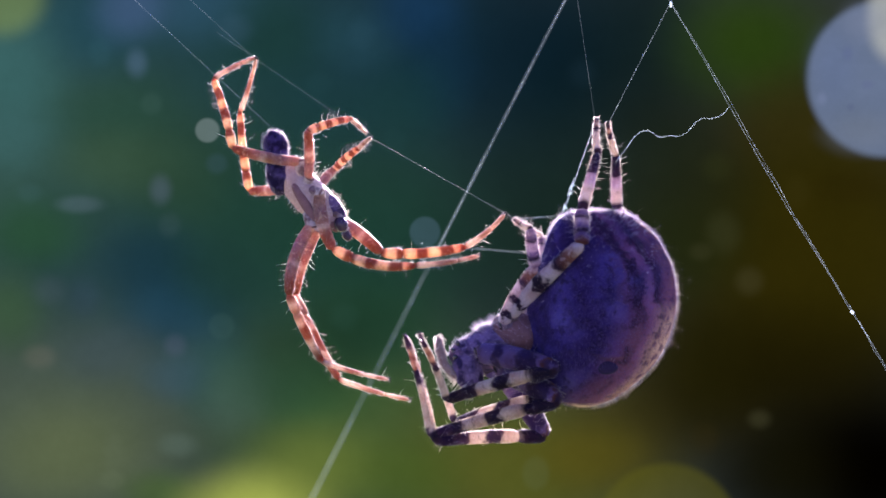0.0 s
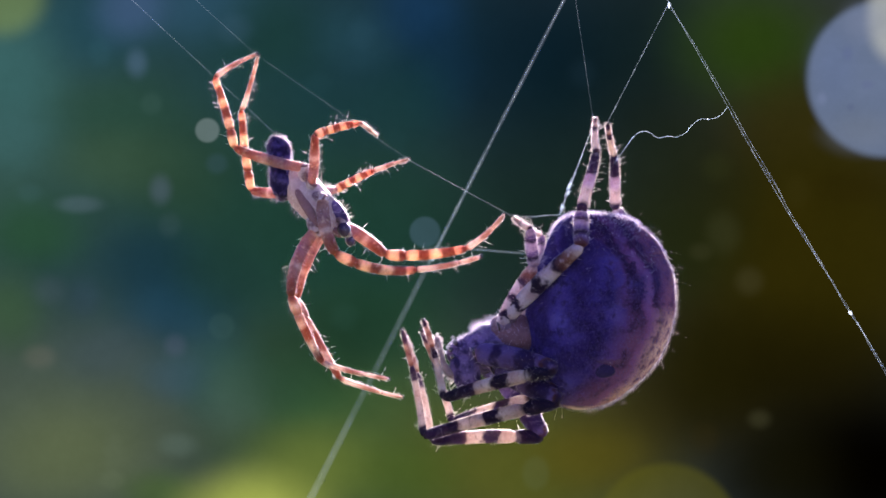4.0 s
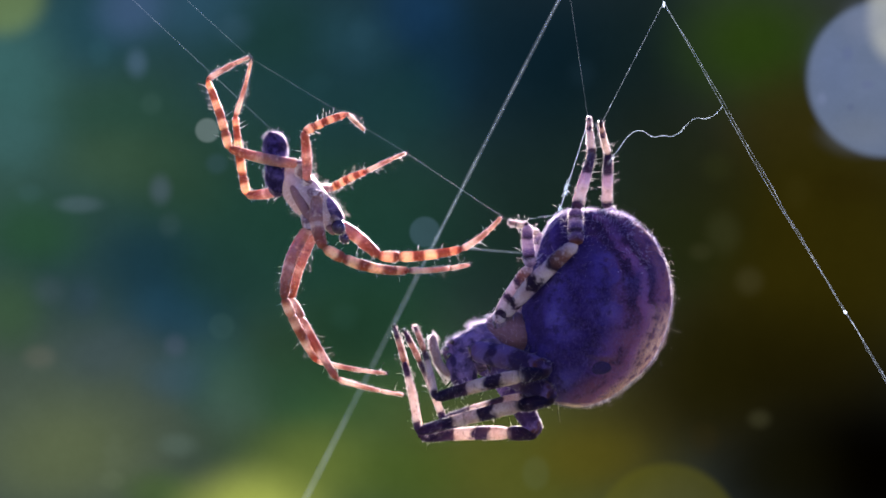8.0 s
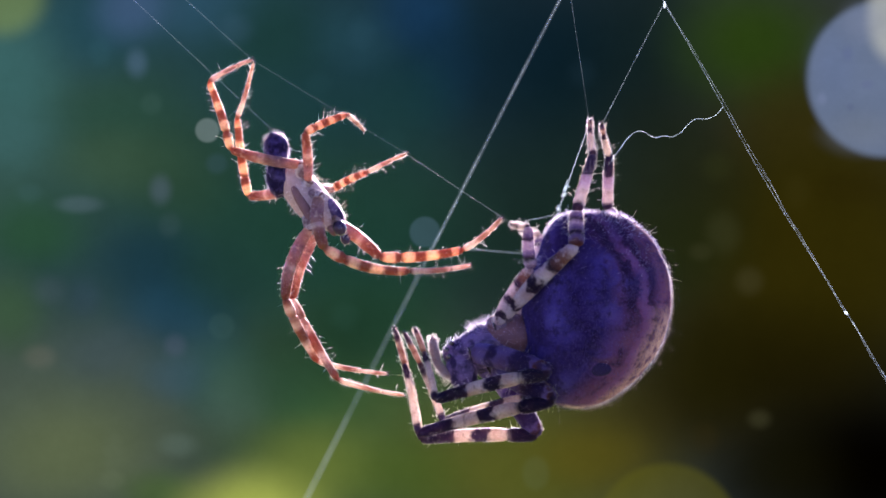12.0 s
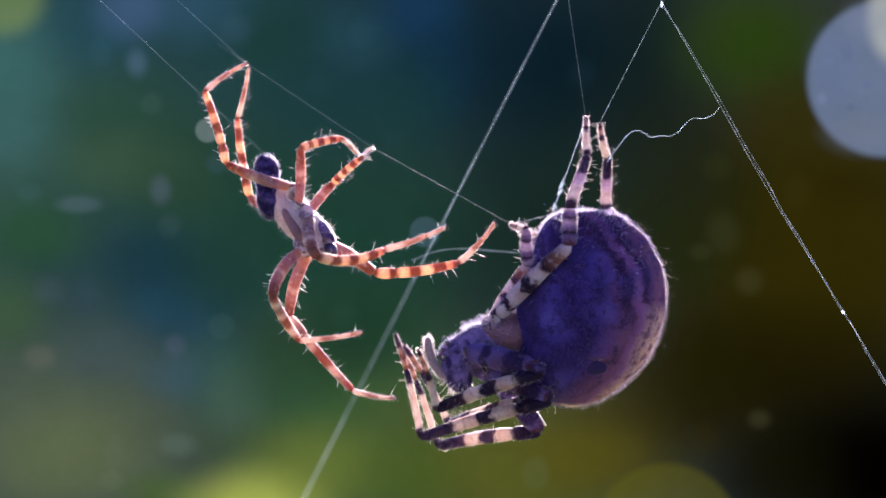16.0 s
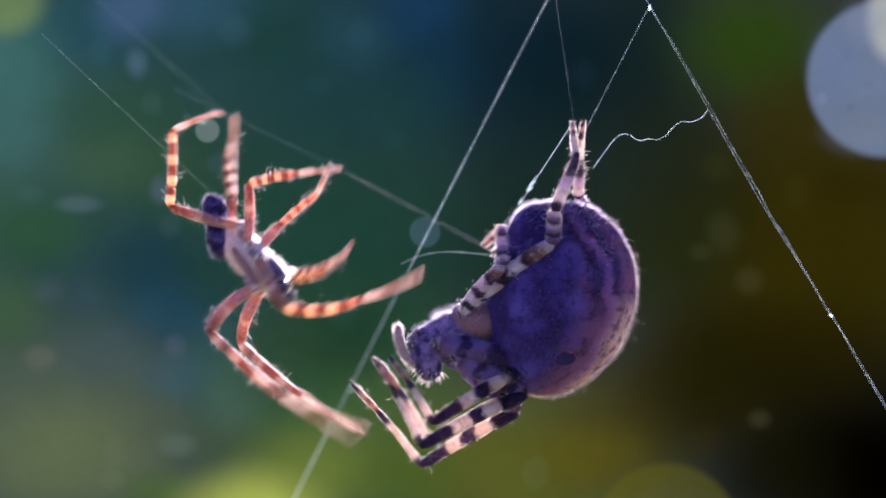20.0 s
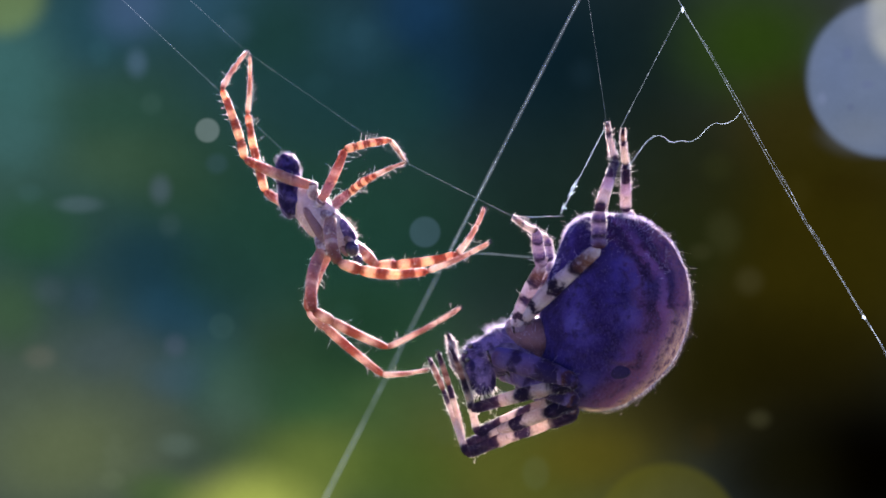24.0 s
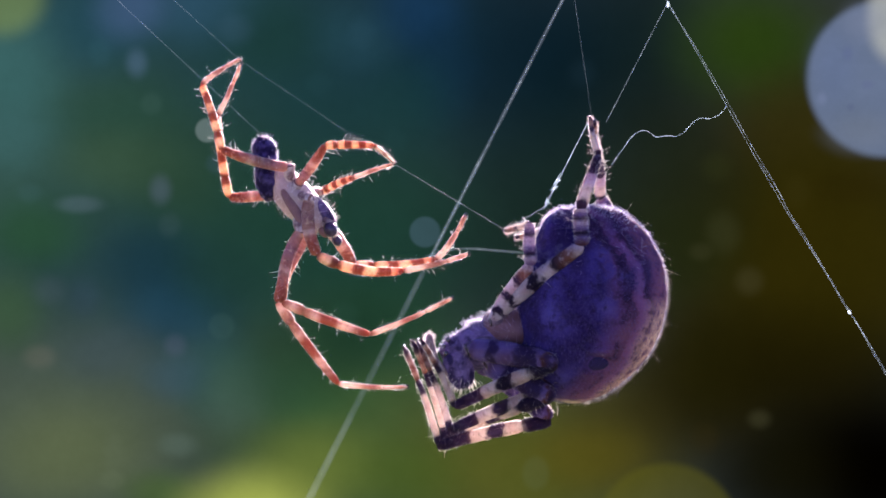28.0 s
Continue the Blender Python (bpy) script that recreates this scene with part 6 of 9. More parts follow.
    stride(male_legs[6], 14.5, (-11.66, -2.26, 5.41), (-12.93, -1.39, 9.29), (-10.63, -0.20, 10.73))
    stride(male_legs[6], 15.0, (-11.66, -2.24, 5.44), (-12.93, -1.41, 9.34), (-10.63, -0.24, 10.79))
    stride(male_legs[6], 15.5, (-11.68, -2.17, 5.30), (-12.95, -1.38, 9.20), (-10.66, -0.19, 10.66))
    stride(male_legs[6], 16.0, (-11.92, -2.85, 4.69), (-13.13, -2.60, 8.68), (-10.94, -1.51, 10.34))
    stride(male_legs[6], 16.5, (-10.34, -3.16, 5.23), (-11.59, -2.47, 9.16), (-9.81, -0.47, 10.41))
    stride(male_legs[6], 17.0, (-9.82, -1.58, 5.26), (-11.30, -2.07, 9.14), (-9.67, -0.23, 10.79))
    stride(male_legs[6], 17.5, (-9.63, -1.56, 5.41), (-10.99, -2.06, 9.34), (-9.18, -0.40, 10.99))
    stride(male_legs[6], 18.0, (-9.99, -1.56, 3.84), (-10.76, -1.09, 7.92), (-8.03, -0.99, 9.04))
    stride(male_legs[6], 18.5, (-9.63, -1.54, 4.01), (-10.34, -0.95, 8.09), (-7.89, 0.20, 9.30))
    stride(male_legs[6], 19.0, (-9.95, -1.54, 4.06), (-10.30, -1.32, 8.22), (-7.89, 0.13, 9.13))
    stride(male_legs[6], 19.5, (-9.02, -3.40, 3.27), (-9.99, -2.97, 7.32), (-8.46, -0.66, 8.37))
    stride(male_legs[6], 19.7, (-3.21, -1.46, 5.84), (-6.89, -1.87, 7.78), (-8.13, -0.41, 10.04))
    stride(male_legs[6], 19.8, (-7.43, -1.53, 5.25), (-10.06, -1.89, 7.49), (-10.35, -0.91, 10.27))
    stride(male_legs[6], 19.9, (-15.01, -1.65, 3.02), (-15.90, -1.94, 6.26), (-13.95, -1.47, 8.46))
    stride(male_legs[6], 20.0, (-15.20, -1.72, 2.37), (-15.00, -1.96, 6.54), (-12.25, -1.72, 7.61))
    stride(male_legs[6], 20.2, (-14.52, -1.72, 4.45), (-13.97, -1.45, 8.59), (-11.10, -1.24, 9.28))
    stride(male_legs[6], 20.3, (-16.77, -2.28, 3.72), (-16.45, -1.48, 7.72), (-13.60, -0.70, 8.07))
    stride(male_legs[6], 20.5, (-11.81, -3.87, 6.49), (-12.14, -1.74, 10.07), (-9.87, 0.15, 10.09))
    stride(male_legs[6], 21.0, (-11.69, -3.50, 4.35), (-12.42, -3.14, 8.45), (-10.36, -1.33, 9.58))
    stride(male_legs[6], 21.5, (-7.88, -2.99, 5.46), (-8.98, -3.45, 9.46), (-8.69, -1.34, 11.53))
    stride(male_legs[6], 23.5, (-11.17, -1.60, 4.55), (-12.44, -2.07, 8.51), (-11.48, -0.63, 10.91))
    stride(male_legs[6], 24.0, (-11.01, -1.61, 5.01), (-12.35, -1.05, 8.94), (-11.11, 0.45, 11.17))
    stride(male_legs[6], 24.5, (-11.21, -2.46, 5.18), (-12.61, -1.24, 8.89), (-11.25, 0.50, 10.83))
    stride(male_legs[6], 25.0, (-11.34, -3.03, 5.30), (-12.78, -1.36, 8.85), (-11.34, 0.54, 10.61))
    stride(male_legs[6], 26.0, (-11.93, -2.64, 5.48), (-13.20, -1.18, 9.18), (-11.26, 0.43, 10.73))
    stride(male_legs[6], 27.0, (-12.02, -2.65, 5.47), (-13.29, -1.19, 9.18), (-11.35, 0.43, 10.72))
    stride(male_legs[6], 28.0, (-12.20, -2.64, 5.48), (-13.47, -1.18, 9.18), (-11.53, 0.43, 10.73))
    stride(male_legs[7], 0.0, (-11.14, 2.29, 3.35), (-11.57, 1.12, 7.83), (-10.49, -0.64, 10.62))
    stride(male_legs[7], 0.5, (-11.18, 2.21, 3.42), (-11.64, 0.91, 7.85), (-10.62, -0.97, 10.59))
    stride(male_legs[7], 1.0, (-11.15, 2.17, 3.29), (-11.63, 1.03, 7.77), (-10.58, -0.72, 10.58))
    stride(male_legs[7], 2.0, (-11.00, 2.20, 3.28), (-11.51, 1.46, 7.83), (-10.45, -0.12, 10.73))
    stride(male_legs[7], 3.0, (-11.09, 2.19, 3.29), (-11.62, 1.62, 7.86), (-10.56, 0.07, 10.78))
    stride(male_legs[7], 3.5, (-11.02, 2.21, 3.36), (-11.55, 1.82, 7.96), (-10.49, 0.32, 10.91))
    stride(male_legs[7], 5.5, (-11.05, 2.23, 3.29), (-11.57, 1.84, 7.89), (-10.50, 0.46, 10.89))
    stride(male_legs[7], 6.0, (-11.06, 2.37, 2.98), (-11.56, 2.00, 7.59), (-10.53, 1.77, 10.89))
    stride(male_legs[7], 7.0, (-11.06, 2.19, 3.39), (-11.58, 0.95, 7.84), (-10.53, -0.63, 10.75))
    stride(male_legs[7], 8.0, (-11.28, 2.16, 3.10), (-11.84, 1.23, 7.61), (-10.82, -0.21, 10.60))
    stride(male_legs[7], 9.0, (-11.28, 2.17, 3.03), (-11.90, 1.79, 7.61), (-10.90, 0.58, 10.71))
    stride(male_legs[7], 10.0, (-11.03, 2.30, 3.00), (-11.59, 1.92, 7.60), (-10.55, 1.23, 10.84))
    stride(male_legs[7], 11.0, (-10.95, 2.17, 3.19), (-11.50, 0.97, 7.65), (-10.46, -0.62, 10.56))
    stride(male_legs[7], 12.0, (-11.19, 2.19, 3.03), (-11.72, 1.08, 7.50), (-10.67, -0.43, 10.45))
    stride(male_legs[7], 12.5, (-11.07, 2.21, 3.17), (-11.63, 1.34, 7.70), (-10.58, -0.05, 10.71))
    stride(male_legs[7], 14.5, (-11.11, 2.24, 2.93), (-11.70, 1.86, 7.53), (-10.65, 0.69, 10.62))
    stride(male_legs[7], 15.0, (-11.11, 2.24, 2.97), (-11.70, 1.86, 7.56), (-10.66, 0.78, 10.70))
    stride(male_legs[7], 15.5, (-11.12, 2.22, 2.82), (-11.72, 1.85, 7.41), (-10.70, 0.84, 10.57))
    stride(male_legs[7], 16.0, (-11.19, 2.81, 2.98), (-11.86, 2.43, 7.56), (-11.01, 0.44, 10.28))
    stride(male_legs[7], 16.5, (-10.53, 1.43, 3.59), (-11.41, 1.77, 8.13), (-10.47, -0.17, 10.86))
    stride(male_legs[7], 17.0, (-9.96, 1.15, 2.61), (-10.34, 0.80, 7.23), (-7.95, 0.73, 9.75))
    stride(male_legs[7], 17.5, (-9.64, 1.25, 2.94), (-10.08, 2.54, 7.38), (-8.29, 1.20, 10.03))
    stride(male_legs[7], 18.0, (-8.96, 0.55, 3.42), (-9.57, 2.28, 7.68), (-8.54, -0.45, 9.56))
    stride(male_legs[7], 18.5, (-8.77, 2.40, 2.31), (-9.34, 1.41, 6.82), (-7.73, -0.70, 9.06))
    stride(male_legs[7], 19.0, (-9.42, 2.42, 1.83), (-9.65, 2.12, 6.45), (-7.89, 0.57, 9.01))
    stride(male_legs[7], 19.5, (-8.81, 2.92, 1.34), (-9.60, 2.61, 5.91), (-8.45, 0.44, 8.36))
    stride(male_legs[7], 19.7, (-3.07, 2.72, 3.63), (-7.04, 2.30, 6.00), (-7.93, -0.14, 8.31))
    stride(male_legs[7], 19.8, (-6.39, 2.25, 3.85), (-9.80, 3.03, 5.82), (-10.27, 0.43, 8.09))
    stride(male_legs[7], 19.9, (-12.79, 1.69, 2.65), (-14.67, 4.38, 4.96), (-14.37, 1.62, 7.07))
    stride(male_legs[7], 20.0, (-12.02, 1.42, 2.94), (-12.56, 5.11, 5.71), (-12.02, 2.30, 7.69))
    stride(male_legs[7], 20.2, (-10.30, 2.36, 5.08), (-9.71, -1.62, 7.41), (-10.11, 1.10, 9.53))
    stride(male_legs[7], 20.3, (-13.67, 1.89, 2.95), (-13.30, -0.43, 5.73), (-13.16, 1.85, 8.36))
    stride(male_legs[7], 20.5, (-12.11, 0.53, 2.98), (-12.32, 2.98, 6.91), (-10.31, 2.91, 9.74))
    stride(male_legs[7], 21.0, (-11.80, 1.80, 2.30), (-12.15, 0.55, 6.76), (-10.26, -0.74, 9.37))
    stride(male_legs[7], 21.5, (-8.07, 0.56, 3.82), (-9.11, 2.58, 7.87), (-9.23, 2.21, 11.32))
    stride(male_legs[7], 23.5, (-10.53, 2.07, 3.12), (-11.51, 0.58, 7.41), (-11.29, -0.63, 10.65))
    stride(male_legs[7], 24.0, (-10.24, 2.42, 3.29), (-11.23, 1.99, 7.81), (-10.95, 0.47, 10.92))
    stride(male_legs[7], 24.5, (-11.01, 1.37, 3.01), (-11.84, 1.18, 7.57), (-11.07, -0.23, 10.62))
    stride(male_legs[7], 25.0, (-11.52, 0.67, 2.82), (-12.25, 0.64, 7.41), (-11.15, -0.69, 10.42))
    stride(male_legs[7], 26.0, (-11.85, 0.48, 2.93), (-12.46, 0.09, 7.52), (-11.33, 1.39, 10.53))
    stride(male_legs[7], 27.0, (-11.95, 0.48, 2.93), (-12.56, 0.09, 7.52), (-11.42, 1.39, 10.53))
    stride(male_legs[7], 28.0, (-12.12, 0.48, 2.93), (-12.73, 0.09, 7.52), (-11.59, 1.39, 10.53))
    stride(female_legs[0], 0.0, (6.14, -4.52, -6.54), (0.19, -2.80, -8.29), (-1.09, -5.40, -4.97))
    stride(female_legs[0], 0.5, (6.02, -4.52, -6.60), (0.06, -2.80, -8.36), (-1.21, -5.40, -5.03))
    stride(female_legs[0], 1.0, (6.02, -4.43, -6.45), (-0.03, -2.97, -8.09), (-1.12, -2.82, -3.83))
    stride(female_legs[0], 2.0, (6.09, -4.43, -6.45), (0.03, -2.97, -8.09), (-1.05, -2.82, -3.83))
    stride(female_legs[0], 3.0, (5.93, -4.42, -6.55), (-0.12, -2.97, -8.19), (-1.21, -2.82, -3.92))
    stride(female_legs[0], 3.5, (6.09, -4.43, -6.54), (0.03, -2.97, -8.19), (-1.05, -2.82, -3.92))
    stride(female_legs[0], 5.5, (6.02, -4.43, -6.64), (-0.03, -2.97, -8.28), (-1.12, -2.82, -4.01))
    stride(female_legs[0], 6.0, (6.05, -4.56, -6.69), (-0.12, -3.55, -8.24), (-1.23, -1.62, -4.43))
    stride(female_legs[0], 7.0, (6.05, -4.56, -6.66), (-0.12, -3.55, -8.20), (-1.23, -1.62, -4.40))
    stride(female_legs[0], 8.0, (5.74, -4.54, -6.60), (-0.43, -3.55, -8.14), (-1.54, -1.63, -4.33))
    stride(female_legs[0], 9.0, (5.74, -4.54, -6.66), (-0.43, -3.55, -8.20), (-1.54, -1.63, -4.40))
    stride(female_legs[0], 10.0, (5.93, -4.56, -6.66), (-0.25, -3.55, -8.20), (-1.35, -1.62, -4.40))
    stride(female_legs[0], 11.0, (5.93, -4.56, -6.69), (-0.25, -3.55, -8.24), (-1.35, -1.62, -4.43))
    stride(female_legs[0], 12.0, (5.74, -4.55, -6.69), (-0.43, -3.55, -8.23), (-1.54, -1.63, -4.43))
    stride(female_legs[0], 12.5, (5.83, -4.55, -6.66), (-0.34, -3.55, -8.20), (-1.44, -1.63, -4.40))
    stride(female_legs[0], 14.5, (5.87, -4.55, -6.57), (-0.31, -3.55, -8.11), (-1.41, -1.63, -4.30))
    stride(female_legs[0], 15.0, (5.96, -4.56, -6.60), (-0.22, -3.55, -8.14), (-1.32, -1.62, -4.33))
    stride(female_legs[0], 15.5, (5.68, -4.54, -6.57), (-0.49, -3.55, -8.11), (-1.60, -1.63, -4.30))
    stride(female_legs[0], 16.0, (5.37, -4.69, -6.68), (-0.37, -2.71, -8.83), (-1.33, -5.34, -5.43))
    stride(female_legs[0], 16.5, (5.23, -4.52, -6.84), (-0.74, -2.91, -8.66), (-1.78, -5.70, -5.41))
    stride(female_legs[0], 17.0, (5.37, -4.63, -7.30), (-0.59, -2.38, -8.23), (-2.41, -4.55, -4.86))
    stride(female_legs[0], 17.5, (5.87, -3.93, -7.65), (-0.57, -3.99, -7.95), (-2.07, -1.68, -4.52))
    stride(female_legs[0], 18.0, (4.28, -5.18, -7.86), (-1.68, -2.91, -6.95), (-2.60, -2.82, -2.64))
    stride(female_legs[0], 18.5, (3.97, -5.34, -6.94), (-2.13, -3.30, -6.62), (-2.92, -2.93, -2.30))
    stride(female_legs[0], 19.0, (4.00, -4.49, -7.30), (-2.00, -2.16, -7.31), (-2.79, -2.09, -2.98))
    stride(female_legs[0], 19.5, (4.65, -1.75, -6.06), (-1.02, -2.07, -9.09), (-2.95, -1.97, -5.13))
    stride(female_legs[0], 19.7, (4.69, -1.71, -5.57), (0.03, -4.35, -9.15), (-2.64, -1.68, -6.87))
    stride(female_legs[0], 19.8, (5.81, -1.71, -5.83), (1.05, -4.34, -9.25), (-1.58, -1.72, -6.87))
    stride(female_legs[0], 19.9, (6.03, -1.72, -5.79), (1.03, -4.24, -8.91), (-1.50, -1.93, -6.15))
    stride(female_legs[0], 20.0, (4.69, -1.74, -6.54), (-0.58, -3.98, -9.49), (-2.93, -2.56, -6.04))
    stride(female_legs[0], 20.2, (6.31, -4.32, -6.40), (1.46, -0.84, -8.83), (-0.12, -3.31, -5.53))
    stride(female_legs[0], 20.3, (4.81, -4.23, -6.41), (-0.17, -1.07, -9.06), (-1.99, -2.90, -5.49))
    stride(female_legs[0], 20.5, (7.25, -3.99, -6.42), (1.91, -1.71, -9.23), (-0.24, -1.53, -5.39))
    stride(female_legs[0], 21.0, (5.40, -4.04, -7.34), (-0.44, -1.56, -8.45), (-1.50, -4.12, -5.03))
    stride(female_legs[0], 21.5, (6.20, -3.60, -6.44), (0.50, -1.24, -8.32), (-0.89, -1.09, -4.15))
    stride(female_legs[0], 23.5, (6.63, -3.98, -7.34), (0.98, -1.45, -9.09), (-0.24, -1.27, -4.86))
    stride(female_legs[0], 24.0, (7.28, -3.50, -7.37), (1.61, -0.90, -8.98), (0.27, -0.71, -4.79))
    stride(female_legs[0], 24.5, (7.17, -3.16, -7.17), (1.48, -1.50, -8.84), (0.08, -1.04, -4.73))
    stride(female_legs[0], 25.0, (6.73, -1.79, -6.39), (1.25, -3.92, -8.17), (-0.59, -2.35, -4.49))
    stride(female_legs[0], 26.0, (6.21, -3.54, -6.49), (0.90, -1.39, -9.18), (-0.98, -2.68, -5.41))
    stride(female_legs[0], 27.0, (6.08, -3.54, -6.29), (0.54, -1.39, -8.78), (-1.34, -2.68, -5.01))
    stride(female_legs[0], 28.0, (6.20, -3.55, -6.29), (0.66, -1.40, -8.78), (-1.21, -2.68, -5.01))
    stride(female_legs[1], 0.0, (6.27, -2.40, -8.08), (0.67, -0.53, -9.81), (-1.34, -0.35, -4.78))
    stride(female_legs[1], 0.5, (6.14, -2.40, -8.14), (0.54, -0.53, -9.87), (-1.47, -0.35, -4.84))
    stride(female_legs[1], 1.0, (6.22, -2.21, -7.93), (0.44, -0.90, -9.61), (-1.25, -0.72, -4.47))
    stride(female_legs[1], 2.0, (6.28, -2.22, -7.93), (0.51, -0.90, -9.61), (-1.18, -0.71, -4.47))
    stride(female_legs[1], 3.0, (6.12, -2.21, -8.03), (0.35, -0.91, -9.71), (-1.34, -0.72, -4.57))
    stride(female_legs[1], 3.5, (6.28, -2.22, -8.03), (0.51, -0.90, -9.71), (-1.18, -0.71, -4.57))
    stride(female_legs[1], 5.5, (6.22, -2.22, -8.12), (0.44, -0.91, -9.80), (-1.25, -0.71, -4.66))
    stride(female_legs[1], 6.0, (6.27, -2.34, -8.08), (0.35, -1.75, -9.63), (-1.83, -1.27, -4.70))
    stride(female_legs[1], 7.0, (6.27, -2.34, -8.05), (0.35, -1.75, -9.60), (-1.83, -1.27, -4.66))
    stride(female_legs[1], 8.0, (5.96, -2.33, -7.99), (0.03, -1.76, -9.54), (-2.14, -1.29, -4.60))
    stride(female_legs[1], 9.0, (5.96, -2.33, -8.05), (0.03, -1.76, -9.60), (-2.14, -1.28, -4.66))
    stride(female_legs[1], 10.0, (6.15, -2.33, -8.05), (0.22, -1.75, -9.60), (-1.95, -1.28, -4.66))
    stride(female_legs[1], 11.0, (6.15, -2.34, -8.08), (0.22, -1.75, -9.63), (-1.95, -1.27, -4.70))
    stride(female_legs[1], 12.0, (5.96, -2.33, -8.08), (0.03, -1.76, -9.63), (-2.14, -1.28, -4.70))
    stride(female_legs[1], 12.5, (6.05, -2.33, -8.05), (0.13, -1.75, -9.60), (-2.05, -1.28, -4.66))
    stride(female_legs[1], 14.5, (6.08, -2.33, -7.96), (0.16, -1.75, -9.51), (-2.02, -1.29, -4.57))
    stride(female_legs[1], 15.0, (6.18, -2.34, -7.99), (0.25, -1.75, -9.54), (-1.92, -1.28, -4.60))
    stride(female_legs[1], 15.5, (5.90, -2.33, -7.96), (-0.03, -1.76, -9.51), (-2.21, -1.29, -4.57))
    stride(female_legs[1], 16.0, (5.48, -2.54, -8.22), (0.35, 0.38, -9.95), (-2.18, -1.09, -5.40))
    stride(female_legs[1], 16.5, (5.50, -2.19, -8.25), (0.19, 0.49, -9.83), (-2.25, -1.95, -5.67))
    stride(female_legs[1], 17.0, (6.34, -1.20, -8.48), (0.80, -3.55, -9.78), (-2.25, -1.95, -5.61))
    stride(female_legs[1], 17.5, (6.30, -1.88, -8.12), (0.35, -0.58, -9.01), (-0.99, -2.92, -4.31))
    stride(female_legs[1], 18.0, (5.15, -2.87, -8.20), (-0.76, -1.16, -8.33), (-2.61, -1.06, -3.24))
    stride(female_legs[1], 18.5, (4.38, -2.83, -8.35), (-1.73, -2.89, -7.60), (-3.30, -2.84, -2.42))
    stride(female_legs[1], 19.0, (4.40, -2.24, -8.09), (-1.40, -0.21, -8.40), (-3.76, -0.16, -3.53))
    stride(female_legs[1], 19.5, (4.53, 0.13, -7.56), (-1.31, -0.11, -9.49), (-3.50, -2.13, -4.97))
    stride(female_legs[1], 19.7, (4.92, 0.20, -6.67), (0.29, -0.19, -10.70), (-2.58, -3.87, -7.96))
    stride(female_legs[1], 19.8, (6.01, 0.18, -7.00), (1.26, -0.35, -10.78), (-1.87, -3.26, -7.42))
    stride(female_legs[1], 19.9, (6.13, 0.04, -7.10), (1.10, -0.55, -10.39), (-2.09, -1.72, -6.16))
    stride(female_legs[1], 20.0, (4.64, -0.34, -7.91), (-0.74, -0.68, -10.89), (-3.61, -0.80, -6.30))
    stride(female_legs[1], 20.2, (6.26, -2.58, -7.75), (0.98, -0.85, -10.41), (-1.06, -2.24, -5.59))
    stride(female_legs[1], 20.3, (4.81, -2.44, -7.76), (-0.60, -1.31, -10.19), (-2.59, -1.96, -5.19))
    stride(female_legs[1], 20.5, (7.38, -2.05, -7.79), (1.68, -2.19, -10.09), (-0.13, -0.74, -5.19))
    stride(female_legs[1], 21.0, (5.50, -2.22, -8.09), (0.35, 0.62, -9.91), (-1.55, -0.76, -5.03))
    stride(female_legs[1], 21.5, (6.33, -1.36, -7.84), (0.53, -1.55, -9.90), (-1.53, -2.34, -4.96))
    stride(female_legs[1], 23.5, (6.92, -1.91, -8.11), (1.80, 0.62, -10.39), (0.19, -2.41, -6.20))
    stride(female_legs[1], 24.0, (7.40, -1.76, -8.13), (1.94, -0.08, -10.42), (0.50, -2.08, -5.60))
    stride(female_legs[1], 24.5, (7.18, -1.79, -8.06), (1.68, -0.49, -10.37), (0.15, -1.54, -5.66))
    stride(female_legs[1], 25.0, (6.30, -1.92, -7.80), (0.62, -2.13, -10.17), (-1.25, 0.62, -5.90))
    stride(female_legs[1], 26.0, (6.15, -1.81, -8.01), (0.65, -2.02, -10.45), (-1.23, -0.49, -5.61))
    stride(female_legs[1], 27.0, (6.02, -1.81, -7.81), (0.29, -2.02, -10.05), (-1.59, -0.49, -5.21))
    stride(female_legs[1], 28.0, (6.15, -1.81, -7.81), (0.42, -2.02, -10.05), (-1.46, -0.49, -5.21))
    stride(female_legs[2], 0.0, (6.36, -3.43, -8.37), (-0.69, -1.08, -10.45), (-2.09, -2.35, -4.80))
    stride(female_legs[2], 0.5, (6.24, -3.42, -8.43), (-0.82, -1.08, -10.51), (-2.21, -2.35, -4.87))
    stride(female_legs[2], 1.0, (6.31, -3.19, -8.29), (-1.12, -2.42, -10.23), (-2.29, -1.80, -4.42))
    stride(female_legs[2], 2.0, (6.38, -3.19, -8.29), (-1.06, -2.41, -10.23), (-2.23, -1.80, -4.42))
    stride(female_legs[2], 3.0, (6.22, -3.19, -8.39), (-1.22, -2.42, -10.32), (-2.38, -1.80, -4.52))
    stride(female_legs[2], 3.5, (6.37, -3.20, -8.39), (-1.06, -2.42, -10.32), (-2.23, -1.79, -4.52))
    stride(female_legs[2], 5.5, (6.31, -3.20, -8.48), (-1.12, -2.42, -10.41), (-2.29, -1.79, -4.61))
    stride(female_legs[2], 6.0, (6.36, -3.42, -8.31), (-1.06, -2.42, -10.19), (-2.38, -1.84, -4.42))
    stride(female_legs[2], 7.0, (6.36, -3.42, -8.28), (-1.06, -2.42, -10.16), (-2.38, -1.84, -4.39))
    stride(female_legs[2], 8.0, (6.05, -3.40, -8.22), (-1.37, -2.43, -10.10), (-2.70, -1.85, -4.33))
    stride(female_legs[2], 9.0, (6.05, -3.40, -8.28), (-1.37, -2.43, -10.16), (-2.70, -1.85, -4.39))
